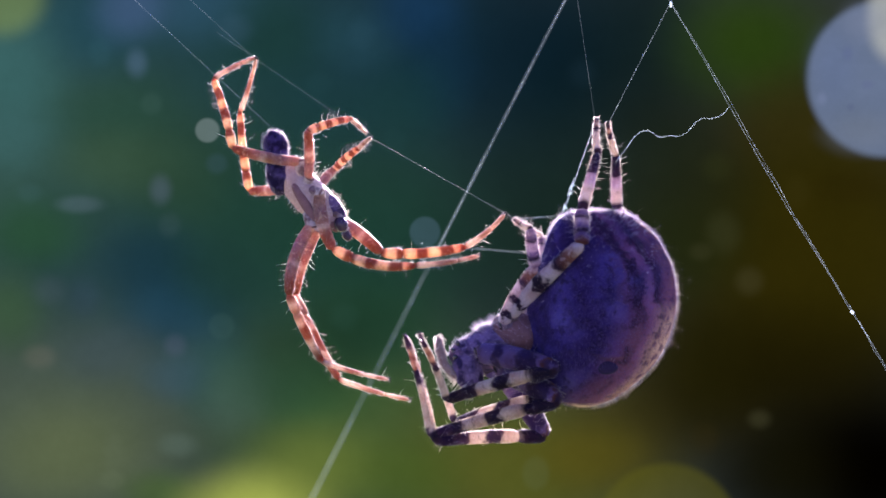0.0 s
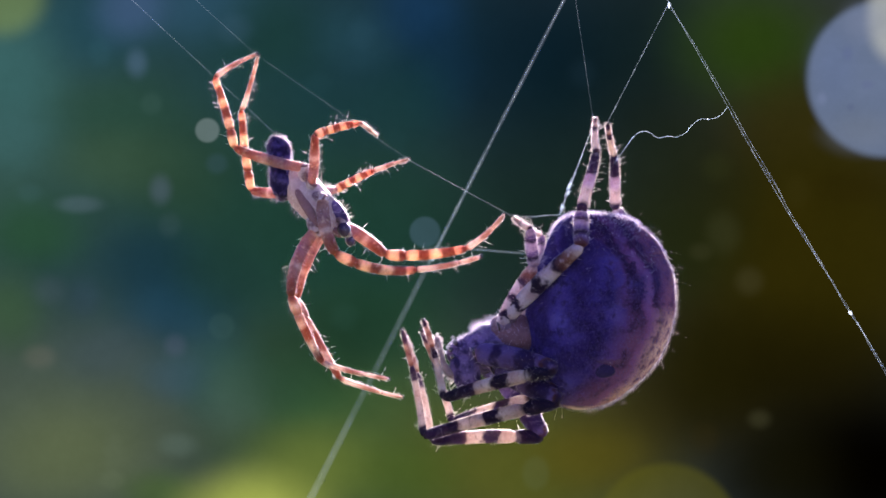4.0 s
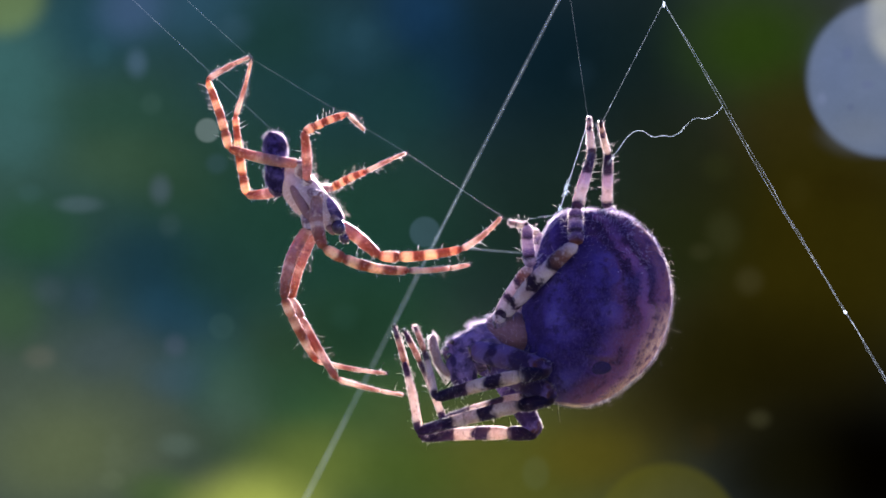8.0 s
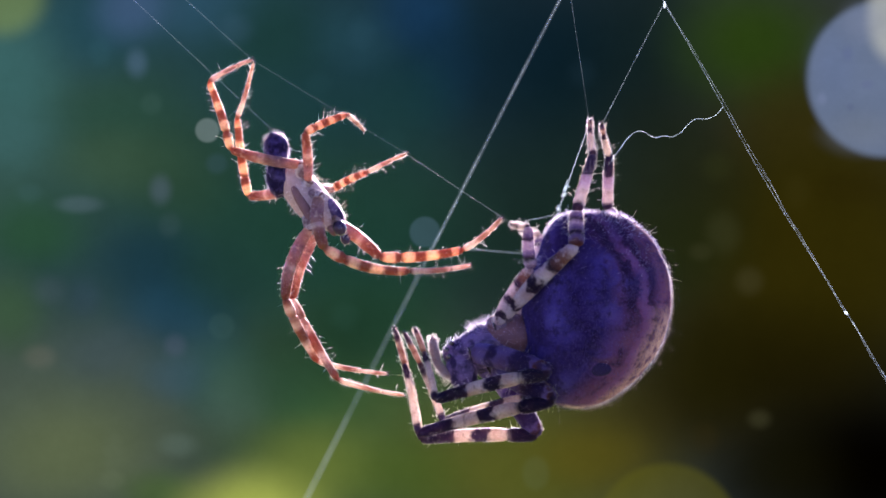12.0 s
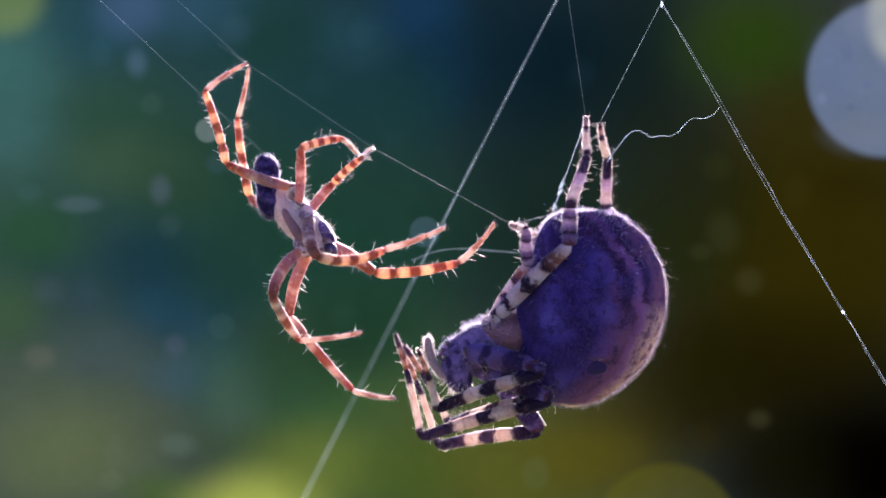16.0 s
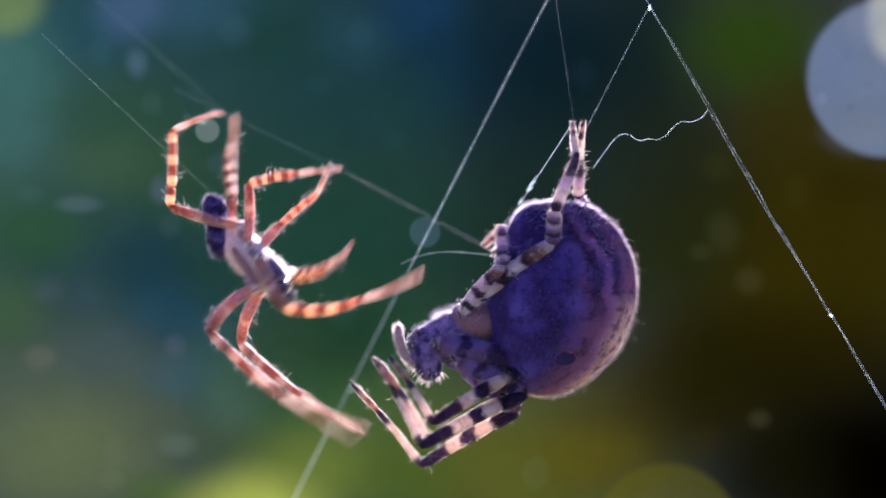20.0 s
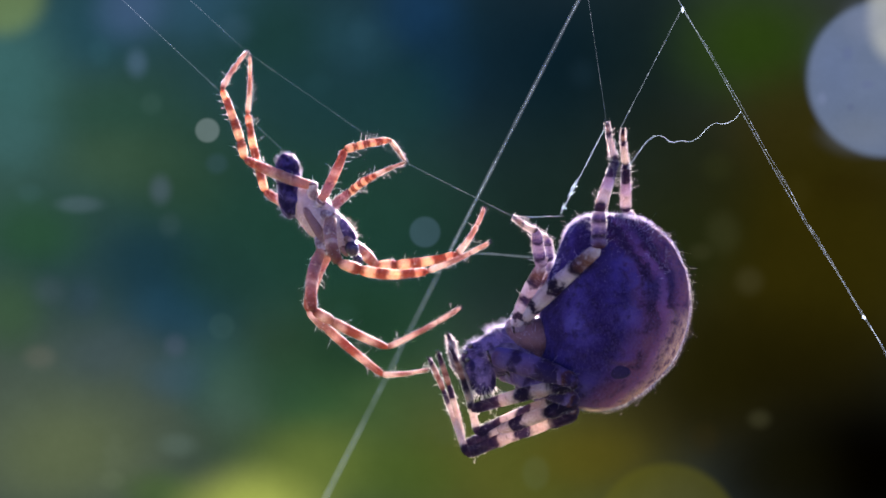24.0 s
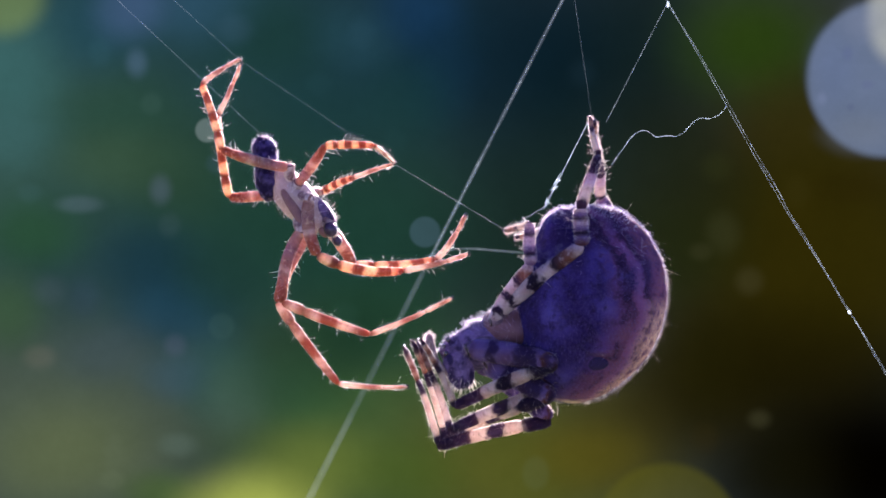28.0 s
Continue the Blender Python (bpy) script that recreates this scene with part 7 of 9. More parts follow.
    stride(female_legs[2], 10.0, (6.24, -3.41, -8.28), (-1.18, -2.43, -10.16), (-2.51, -1.84, -4.39))
    stride(female_legs[2], 11.0, (6.24, -3.41, -8.31), (-1.18, -2.43, -10.19), (-2.51, -1.84, -4.42))
    stride(female_legs[2], 12.0, (6.05, -3.40, -8.31), (-1.37, -2.43, -10.19), (-2.70, -1.85, -4.42))
    stride(female_legs[2], 12.5, (6.15, -3.40, -8.28), (-1.28, -2.43, -10.16), (-2.60, -1.85, -4.39))
    stride(female_legs[2], 14.5, (6.18, -3.40, -8.18), (-1.25, -2.43, -10.07), (-2.57, -1.85, -4.29))
    stride(female_legs[2], 15.0, (6.27, -3.41, -8.22), (-1.15, -2.42, -10.10), (-2.48, -1.85, -4.33))
    stride(female_legs[2], 15.5, (5.99, -3.39, -8.19), (-1.43, -2.43, -10.07), (-2.76, -1.86, -4.29))
    stride(female_legs[2], 16.0, (5.91, -3.21, -8.32), (-1.23, -1.26, -10.53), (-2.64, -1.50, -4.75))
    stride(female_legs[2], 16.5, (5.77, -3.00, -8.34), (-0.93, 0.18, -10.51), (-2.76, -0.51, -4.89))
    stride(female_legs[2], 17.0, (6.24, -2.78, -8.42), (0.52, 1.63, -11.13), (-2.33, 1.82, -5.91))
    stride(female_legs[2], 17.5, (6.21, -3.32, -8.16), (0.19, 1.03, -10.27), (-2.03, -0.74, -5.04))
    stride(female_legs[2], 18.0, (5.41, -3.84, -8.27), (-0.45, 0.47, -10.86), (-2.90, -3.68, -7.36))
    stride(female_legs[2], 18.5, (4.83, -3.22, -8.79), (-2.50, -0.81, -9.15), (-4.07, -5.19, -5.43))
    stride(female_legs[2], 19.0, (4.53, -2.89, -8.50), (-2.21, 0.71, -9.60), (-3.81, -2.20, -4.65))
    stride(female_legs[2], 19.5, (4.26, -1.87, -7.80), (-1.62, -6.42, -9.87), (-4.11, -4.00, -5.04))
    stride(female_legs[2], 19.7, (4.57, -1.94, -7.48), (0.52, 2.13, -12.65), (-2.94, -1.92, -9.99))
    stride(female_legs[2], 19.8, (5.69, -1.81, -7.65), (1.27, 0.02, -12.12), (-2.63, -2.48, -8.36))
    stride(female_legs[2], 19.9, (5.88, -1.56, -7.48), (0.80, -3.91, -10.59), (-2.64, -2.78, -5.85))
    stride(female_legs[2], 20.0, (4.56, -1.43, -8.13), (-1.17, -6.02, -10.51), (-3.78, -3.13, -6.01))
    stride(female_legs[2], 20.2, (6.35, -3.65, -7.98), (0.83, 0.69, -11.20), (-1.55, -0.88, -5.98))
    stride(female_legs[2], 20.3, (4.91, -3.51, -8.11), (-0.71, 0.93, -11.30), (-3.09, -0.55, -6.03))
    stride(female_legs[2], 20.5, (7.47, -2.99, -8.34), (1.48, 1.04, -11.07), (-0.76, -0.18, -5.70))
    stride(female_legs[2], 21.0, (5.78, -2.73, -8.52), (-0.45, 1.23, -10.77), (-2.19, -0.54, -5.36))
    stride(female_legs[2], 21.5, (6.27, -2.27, -8.40), (-0.13, 1.32, -10.78), (-2.20, -0.10, -5.38))
    stride(female_legs[2], 23.5, (7.01, -2.99, -8.34), (1.00, 0.80, -11.37), (-0.92, -0.85, -5.98))
    stride(female_legs[2], 24.0, (7.31, -3.04, -8.49), (1.16, 0.74, -11.21), (-0.28, -1.28, -5.80))
    stride(female_legs[2], 24.5, (7.09, -3.04, -8.49), (0.90, 0.74, -11.11), (-0.59, -1.57, -5.88))
    stride(female_legs[2], 25.0, (6.23, -3.04, -8.59), (0.22, 0.73, -10.42), (-1.83, -2.72, -6.19))
    stride(female_legs[2], 26.0, (6.08, -3.03, -8.38), (-0.05, 0.54, -11.10), (-1.47, -1.15, -5.57))
    stride(female_legs[2], 27.0, (5.75, -3.03, -8.18), (-0.02, 0.54, -10.55), (-1.83, -1.15, -5.17))
    stride(female_legs[2], 28.0, (5.87, -3.04, -8.18), (0.11, 0.54, -10.55), (-1.70, -1.15, -5.17))
    stride(female_legs[3], 0.0, (5.78, 0.51, -10.67), (-0.44, -1.58, -10.72), (-1.99, 0.68, -5.17))
    stride(female_legs[3], 0.5, (5.65, 0.51, -10.73), (-0.57, -1.58, -10.78), (-2.12, 0.68, -5.23))
    stride(female_legs[3], 1.0, (5.57, 0.52, -10.60), (-0.66, -1.53, -10.56), (-2.12, 0.78, -5.01))
    stride(female_legs[3], 2.0, (5.63, 0.51, -10.60), (-0.60, -1.53, -10.56), (-2.06, 0.78, -5.01))
    stride(female_legs[3], 3.0, (5.47, 0.51, -10.70), (-0.75, -1.54, -10.66), (-2.22, 0.77, -5.11))
    stride(female_legs[3], 3.5, (5.63, 0.51, -10.69), (-0.60, -1.53, -10.66), (-2.06, 0.78, -5.11))
    stride(female_legs[3], 5.5, (5.57, 0.51, -10.79), (-0.66, -1.54, -10.75), (-2.12, 0.78, -5.20))
    stride(female_legs[3], 6.0, (5.59, -0.45, -10.51), (-0.93, 0.25, -10.77), (-2.29, -0.10, -4.75))
    stride(female_legs[3], 7.0, (5.59, -0.45, -10.48), (-0.93, 0.25, -10.74), (-2.29, -0.10, -4.71))
    stride(female_legs[3], 8.0, (5.27, -0.45, -10.42), (-1.25, 0.24, -10.67), (-2.61, -0.13, -4.65))
    stride(female_legs[3], 9.0, (5.27, -0.45, -10.48), (-1.25, 0.24, -10.74), (-2.61, -0.13, -4.71))
    stride(female_legs[3], 10.0, (5.46, -0.45, -10.48), (-1.05, 0.25, -10.74), (-2.42, -0.11, -4.71))
    stride(female_legs[3], 11.0, (5.46, -0.45, -10.51), (-1.05, 0.25, -10.77), (-2.42, -0.11, -4.75))
    stride(female_legs[3], 12.0, (5.27, -0.45, -10.51), (-1.25, 0.24, -10.77), (-2.61, -0.13, -4.75))
    stride(female_legs[3], 12.5, (5.37, -0.45, -10.48), (-1.15, 0.24, -10.74), (-2.52, -0.12, -4.71))
    stride(female_legs[3], 14.5, (5.40, -0.45, -10.38), (-1.12, 0.25, -10.64), (-2.48, -0.12, -4.62))
    stride(female_legs[3], 15.0, (5.49, -0.45, -10.42), (-1.02, 0.25, -10.68), (-2.39, -0.11, -4.65))
    stride(female_legs[3], 15.5, (5.21, -0.45, -10.38), (-1.31, 0.24, -10.64), (-2.68, -0.14, -4.62))
    stride(female_legs[3], 16.0, (5.45, -0.04, -10.33), (-0.29, 2.93, -11.43), (-2.44, 3.15, -5.63))
    stride(female_legs[3], 16.5, (5.44, 0.53, -10.15), (-0.28, -2.63, -10.70), (-3.28, -1.19, -5.49))
    stride(female_legs[3], 17.0, (6.40, 0.55, -9.55), (0.66, -2.23, -11.06), (-2.17, -2.06, -5.55))
    stride(female_legs[3], 17.5, (6.54, -0.42, -9.18), (0.35, 0.55, -11.12), (-2.54, -1.61, -6.09))
    stride(female_legs[3], 18.0, (5.87, -1.12, -9.12), (-0.43, -1.33, -10.93), (-2.93, 3.43, -7.86))
    stride(female_legs[3], 18.5, (5.09, -0.94, -9.29), (-1.35, -1.15, -10.53), (-4.20, 2.16, -6.15))
    stride(female_legs[3], 19.0, (4.81, 0.58, -9.40), (-1.68, 0.38, -10.34), (-3.87, -2.41, -5.27))
    stride(female_legs[3], 19.5, (4.15, -0.67, -8.21), (-1.58, 1.22, -10.77), (-4.61, 1.36, -5.37))
    stride(female_legs[3], 19.7, (5.10, 0.70, -7.33), (0.73, 0.18, -12.20), (-3.20, -3.77, -9.51))
    stride(female_legs[3], 19.8, (5.99, 0.52, -7.83), (1.46, 0.54, -12.30), (-2.61, -2.97, -9.23))
    stride(female_legs[3], 19.9, (5.75, 0.14, -8.24), (0.86, 1.22, -11.92), (-3.33, -1.09, -7.99))
    stride(female_legs[3], 20.0, (4.17, -0.19, -9.20), (-1.26, 1.58, -12.42), (-5.22, 1.04, -7.69))
    stride(female_legs[3], 20.2, (6.86, -0.39, -9.18), (0.79, -0.62, -11.65), (-2.56, 1.56, -6.92))
    stride(female_legs[3], 20.3, (5.29, -0.63, -9.20), (-0.73, -0.52, -11.83), (-4.13, 0.79, -6.82))
    stride(female_legs[3], 20.5, (7.45, -1.04, -9.13), (1.63, 0.06, -11.93), (-1.48, -1.25, -6.75))
    stride(female_legs[3], 21.0, (5.72, -0.89, -9.14), (-0.13, 1.03, -11.40), (-2.20, -0.21, -5.70))
    stride(female_legs[3], 21.5, (6.10, 0.08, -9.54), (-0.29, 0.42, -11.01), (-2.07, -2.00, -5.60))
    stride(female_legs[3], 23.5, (7.16, -0.65, -9.16), (1.02, -0.84, -11.44), (-0.78, 2.11, -6.31))
    stride(female_legs[3], 24.0, (7.48, -0.65, -9.32), (1.30, -0.81, -11.52), (-0.78, 1.76, -6.29))
    stride(female_legs[3], 24.5, (7.19, -0.76, -9.34), (1.05, -0.59, -11.54), (-1.01, 0.95, -6.31))
    stride(female_legs[3], 25.0, (6.02, -1.20, -9.53), (0.13, 0.30, -11.04), (-1.94, -2.27, -6.37))
    stride(female_legs[3], 26.0, (6.08, -0.21, -9.72), (-0.05, -0.30, -11.50), (-2.01, 1.88, -6.04))
    stride(female_legs[3], 27.0, (5.95, -0.21, -9.72), (-0.31, -0.30, -11.10), (-2.37, 1.88, -5.64))
    stride(female_legs[3], 28.0, (6.08, -0.21, -9.72), (-0.19, -0.30, -11.10), (-2.24, 1.88, -5.64))
    stride(female_legs[4], 0.0, (5.11, -2.50, -0.97), (4.81, -3.51, 1.11), (4.00, -2.05, 1.66))
    stride(female_legs[4], 0.5, (5.02, -2.39, -1.01), (4.76, -3.36, 1.09), (3.98, -1.89, 1.66))
    stride(female_legs[4], 1.0, (5.04, -2.26, -0.86), (4.77, -3.49, 1.10), (4.01, -2.00, 1.66))
    stride(female_legs[4], 2.0, (5.08, -2.23, -0.84), (4.80, -3.42, 1.14), (4.01, -1.96, 1.72))
    stride(female_legs[4], 3.0, (4.94, -2.08, -0.91), (4.67, -3.21, 1.11), (3.89, -1.76, 1.73))
    stride(female_legs[4], 3.5, (5.09, -2.11, -0.91), (4.81, -3.23, 1.11), (4.01, -1.79, 1.72))
    stride(female_legs[4], 5.5, (5.05, -2.01, -0.99), (4.79, -3.11, 1.04), (4.02, -1.66, 1.66))
    stride(female_legs[4], 6.0, (5.13, -2.63, -1.06), (4.91, -3.12, 1.21), (3.99, -1.64, 1.41))
    stride(female_legs[4], 7.0, (5.13, -2.61, -1.02), (4.91, -3.05, 1.26), (3.99, -1.56, 1.48))
    stride(female_legs[4], 8.0, (4.84, -2.60, -0.96), (4.64, -3.10, 1.30), (3.74, -1.61, 1.51))
    stride(female_legs[4], 9.0, (4.84, -2.55, -1.01), (4.64, -2.92, 1.28), (3.74, -1.43, 1.51))
    stride(female_legs[4], 10.0, (5.01, -2.60, -1.02), (4.81, -3.03, 1.26), (3.90, -1.54, 1.48))
    stride(female_legs[4], 11.0, (5.02, -2.60, -1.06), (4.82, -3.10, 1.21), (3.93, -1.60, 1.41))
    stride(female_legs[4], 12.0, (4.86, -2.57, -1.06), (4.68, -3.07, 1.21), (3.80, -1.56, 1.41))
    stride(female_legs[4], 12.5, (4.93, -2.58, -1.02), (4.73, -3.02, 1.26), (3.84, -1.52, 1.48))
    stride(female_legs[4], 14.5, (4.95, -2.65, -0.94), (4.74, -3.19, 1.31), (3.83, -1.70, 1.51))
    stride(female_legs[4], 15.0, (5.04, -2.65, -0.97), (4.83, -3.19, 1.28), (3.92, -1.70, 1.48))
    stride(female_legs[4], 15.5, (4.79, -2.60, -0.94), (4.61, -3.15, 1.31), (3.74, -1.64, 1.51))
    stride(female_legs[4], 16.0, (4.73, -1.84, -0.91), (4.59, -2.98, 1.12), (3.81, -1.43, 1.38))
    stride(female_legs[4], 16.5, (4.15, -3.19, -1.05), (4.18, -2.36, 1.12), (3.68, -0.69, 1.36))
    stride(female_legs[4], 17.0, (4.53, -3.00, -0.90), (4.41, -2.19, 1.28), (3.42, -0.75, 1.46))
    stride(female_legs[4], 17.5, (4.02, -4.10, -1.50), (3.94, -4.12, 0.82), (3.51, -2.85, 1.96))
    stride(female_legs[4], 18.0, (3.72, -4.01, -1.50), (3.45, -2.62, 0.34), (2.95, -1.81, 1.82))
    stride(female_legs[4], 18.5, (4.38, -2.85, -0.90), (3.86, -4.16, 0.95), (3.14, -2.63, 1.43))
    stride(female_legs[4], 19.0, (3.94, -3.81, -1.20), (3.78, -2.22, 0.50), (3.36, -0.71, 1.30))
    stride(female_legs[4], 19.5, (3.77, -2.41, -0.28), (3.72, -4.00, 1.41), (2.51, -2.93, 0.71))
    stride(female_legs[4], 19.7, (3.30, -2.43, -0.59), (3.11, -3.59, 1.42), (1.90, -2.35, 1.12))
    stride(female_legs[4], 19.8, (4.49, -2.57, -0.73), (4.33, -2.99, 1.38), (3.12, -1.82, 0.86))
    stride(female_legs[4], 19.9, (4.79, -2.80, -0.44), (4.69, -2.39, 1.81), (3.58, -1.37, 0.90))
    stride(female_legs[4], 20.0, (3.29, -2.92, -0.90), (3.25, -2.11, 1.28), (2.24, -1.17, 0.19))
    stride(female_legs[4], 20.2, (4.54, -2.66, -0.59), (4.31, -4.39, 0.95), (3.44, -2.90, 1.27))
    stride(female_legs[4], 20.3, (3.03, -2.33, -0.70), (2.61, -4.10, 0.83), (1.64, -2.77, 1.44))
    stride(female_legs[4], 20.5, (5.52, -1.87, -0.91), (4.98, -3.15, 0.96), (3.94, -2.05, 1.85))
    stride(female_legs[4], 21.0, (3.72, -3.74, -1.20), (3.76, -2.88, 0.96), (3.43, -1.28, 1.61))
    stride(female_legs[4], 21.5, (4.90, -1.36, -0.58), (4.55, -2.48, 1.43), (3.39, -1.63, 2.45))
    stride(female_legs[4], 23.5, (4.86, -2.54, -0.90), (4.78, -4.28, 0.64), (3.65, -3.38, 1.64))
    stride(female_legs[4], 24.0, (5.49, -2.27, -0.91), (5.12, -3.62, 0.96), (3.92, -2.60, 1.74))
    stride(female_legs[4], 24.5, (5.36, -2.09, -0.96), (5.02, -3.17, 1.00), (3.84, -2.61, 1.54))
    stride(female_legs[4], 25.0, (4.83, -1.35, -1.15), (4.61, -1.37, 1.17), (3.51, -2.67, 0.72))
    stride(female_legs[4], 26.0, (4.77, -2.40, -0.90), (4.71, -2.43, 1.42), (3.40, -1.31, 1.04))
    stride(female_legs[4], 27.0, (4.74, -2.40, -0.90), (4.68, -2.42, 1.42), (3.37, -1.31, 1.04))
    stride(female_legs[4], 28.0, (4.86, -2.40, -0.90), (4.80, -2.43, 1.42), (3.50, -1.32, 1.04))
    stride(female_legs[5], 0.0, (5.90, 1.82, -1.39), (5.69, 2.78, 0.78), (4.71, 1.32, 1.32))
    stride(female_legs[5], 0.5, (5.79, 1.71, -1.44), (5.62, 2.63, 0.76), (4.67, 1.15, 1.32))
    stride(female_legs[5], 1.0, (5.80, 1.48, -1.28), (5.64, 2.70, 0.78), (4.71, 1.21, 1.32))
    stride(female_legs[5], 2.0, (5.84, 1.46, -1.26), (5.66, 2.63, 0.82), (4.71, 1.16, 1.39))
    stride(female_legs[5], 3.0, (5.68, 1.30, -1.32), (5.51, 2.42, 0.78), (4.57, 0.95, 1.38))
    stride(female_legs[5], 3.5, (5.83, 1.33, -1.32), (5.65, 2.45, 0.78), (4.70, 0.99, 1.38))
    stride(female_legs[5], 5.5, (5.78, 1.20, -1.41), (5.62, 2.31, 0.71), (4.69, 0.84, 1.32))
    stride(female_legs[5], 6.0, (5.93, 1.93, -1.49), (5.71, 1.67, 0.87), (4.63, 0.19, 1.05))
    stride(female_legs[5], 7.0, (5.93, 1.90, -1.45), (5.73, 2.00, 0.93), (4.65, 0.52, 1.12))
    stride(female_legs[5], 8.0, (5.63, 1.90, -1.40), (5.45, 2.16, 0.98), (4.40, 0.66, 1.15))
    stride(female_legs[5], 9.0, (5.62, 1.85, -1.44), (5.44, 1.84, 0.94), (4.38, 0.34, 1.15))
    stride(female_legs[5], 10.0, (5.81, 1.89, -1.45), (5.62, 2.01, 0.93), (4.55, 0.52, 1.12))
    stride(female_legs[5], 11.0, (5.82, 1.90, -1.49), (5.65, 2.16, 0.88), (4.59, 0.66, 1.06))
    stride(female_legs[5], 12.0, (5.64, 1.87, -1.49), (5.50, 2.15, 0.88), (4.46, 0.63, 1.06))
    stride(female_legs[5], 12.5, (5.72, 1.87, -1.45), (5.54, 2.01, 0.93), (4.49, 0.52, 1.12))
    stride(female_legs[5], 14.5, (5.75, 1.94, -1.37), (5.53, 1.58, 0.98), (4.47, 0.08, 1.15))
    stride(female_legs[5], 15.0, (5.85, 1.93, -1.41), (5.63, 1.58, 0.95), (4.56, 0.08, 1.12))
    stride(female_legs[5], 15.5, (5.58, 1.89, -1.37), (5.44, 2.24, 0.99), (4.40, 0.73, 1.16))
    stride(female_legs[5], 16.0, (5.43, 0.88, -1.32), (5.39, 2.03, 0.78), (4.45, 0.46, 1.02))
    stride(female_legs[5], 16.5, (4.96, 2.61, -1.50), (4.93, 1.90, 0.78), (4.28, 0.18, 0.99))
    stride(female_legs[5], 17.0, (5.35, 2.42, -1.34), (5.15, 1.71, 0.94), (4.03, 0.26, 1.09))
    stride(female_legs[5], 17.5, (4.91, 3.63, -2.01), (4.83, 3.61, 0.38), (4.27, 2.41, 1.66))
    stride(female_legs[5], 18.0, (4.58, 3.55, -2.01), (4.20, 2.26, -0.03), (3.62, 1.39, 1.49))
    stride(female_legs[5], 18.5, (5.17, 2.04, -1.33), (4.62, 0.75, 0.61), (3.77, -0.82, 1.08))
    stride(female_legs[5], 19.0, (4.79, 3.06, -1.67), (4.49, 1.51, 0.13), (3.95, -0.06, 0.92))
    stride(female_legs[5], 19.5, (4.47, 0.99, -0.68), (4.54, 2.58, 1.11), (3.20, 1.56, 0.36))
    stride(female_legs[5], 19.7, (4.01, 1.61, -1.00), (3.89, 2.72, 1.11), (2.55, 1.50, 0.78))
    stride(female_legs[5], 19.8, (5.21, 1.90, -1.14), (5.09, 2.53, 1.06), (3.77, 1.32, 0.57))
    stride(female_legs[5], 19.9, (5.51, 2.07, -0.85), (5.41, 2.05, 1.47), (4.19, 0.92, 0.65))
    stride(female_legs[5], 20.0, (4.03, 2.16, -1.33), (3.94, 1.41, 0.94), (2.85, 0.45, -0.19))
    stride(female_legs[5], 20.2, (5.34, 2.23, -1.01), (5.09, 0.48, 0.61), (4.19, 2.06, 0.94))
    stride(female_legs[5], 20.3, (3.82, 2.02, -1.11), (3.46, 1.07, 0.50), (2.14, 2.22, 1.10))
    stride(female_legs[5], 20.5, (6.27, 1.41, -1.32), (5.85, 2.74, 0.62), (4.66, 1.65, 1.52))
    stride(female_legs[5], 21.0, (4.57, 3.25, -1.68), (4.54, 2.58, 0.62), (4.08, 0.91, 1.25))
    stride(female_legs[5], 21.5, (5.52, 0.70, -1.00), (5.32, 1.82, 1.10), (4.05, 0.94, 2.12))
    stride(female_legs[5], 23.5, (5.66, 2.09, -1.33), (5.57, 0.33, 0.29), (4.39, 1.30, 1.32))
    stride(female_legs[5], 24.0, (6.28, 1.70, -1.33), (6.03, 3.06, 0.62), (4.68, 2.10, 1.43))
    stride(female_legs[5], 24.5, (6.12, 1.50, -1.37), (5.88, 2.59, 0.66), (4.57, 1.54, 1.21))
    stride(female_legs[5], 25.0, (5.46, 0.71, -1.54), (5.27, 0.70, 0.84), (4.15, -0.68, 0.35))
    stride(female_legs[5], 26.0, (5.53, 1.60, -1.33), (5.47, 1.58, 1.06), (4.04, 0.48, 0.67))
    stride(female_legs[5], 27.0, (5.50, 1.60, -1.33), (5.44, 1.58, 1.06), (4.00, 0.48, 0.67))
    stride(female_legs[5], 28.0, (5.63, 1.59, -1.33), (5.57, 1.57, 1.06), (4.13, 0.48, 0.67))
    stride(female_legs[6], 0.0, (7.54, -4.15, 0.28), (7.60, -3.41, 2.13), (8.61, -1.57, 5.31), (8.72, 0.52, 7.40))
    stride(female_legs[6], 0.5, (7.45, -4.07, 0.23), (7.53, -3.37, 2.10), (8.56, -1.56, 5.30), (8.68, 0.52, 7.40))
    stride(female_legs[6], 1.0, (7.46, -4.23, 0.23), (7.52, -3.41, 2.05), (8.53, -1.66, 5.28), (8.65, 0.47, 7.33))
    stride(female_legs[6], 2.0, (7.50, -4.24, 0.25), (7.55, -3.44, 2.08), (8.54, -1.71, 5.33), (8.64, 0.41, 7.39))
    stride(female_legs[6], 3.0, (7.36, -4.17, 0.18), (7.41, -3.42, 2.04), (8.41, -1.73, 5.30), (8.51, 0.37, 7.39))
    stride(female_legs[6], 3.5, (7.50, -4.19, 0.18), (7.55, -3.45, 2.04), (8.54, -1.75, 5.30), (8.64, 0.35, 7.39))
    stride(female_legs[6], 5.5, (7.46, -4.14, 0.10), (7.52, -3.41, 1.96), (8.53, -1.73, 5.23), (8.64, 0.36, 7.33))
    stride(female_legs[6], 6.0, (7.50, -4.30, 0.18), (7.52, -3.55, 2.04), (8.57, -1.72, 5.21), (8.54, 0.35, 7.33))
    stride(female_legs[6], 7.0, (7.50, -4.29, 0.22), (7.52, -3.56, 2.08), (8.56, -1.73, 5.26), (8.54, 0.33, 7.39))
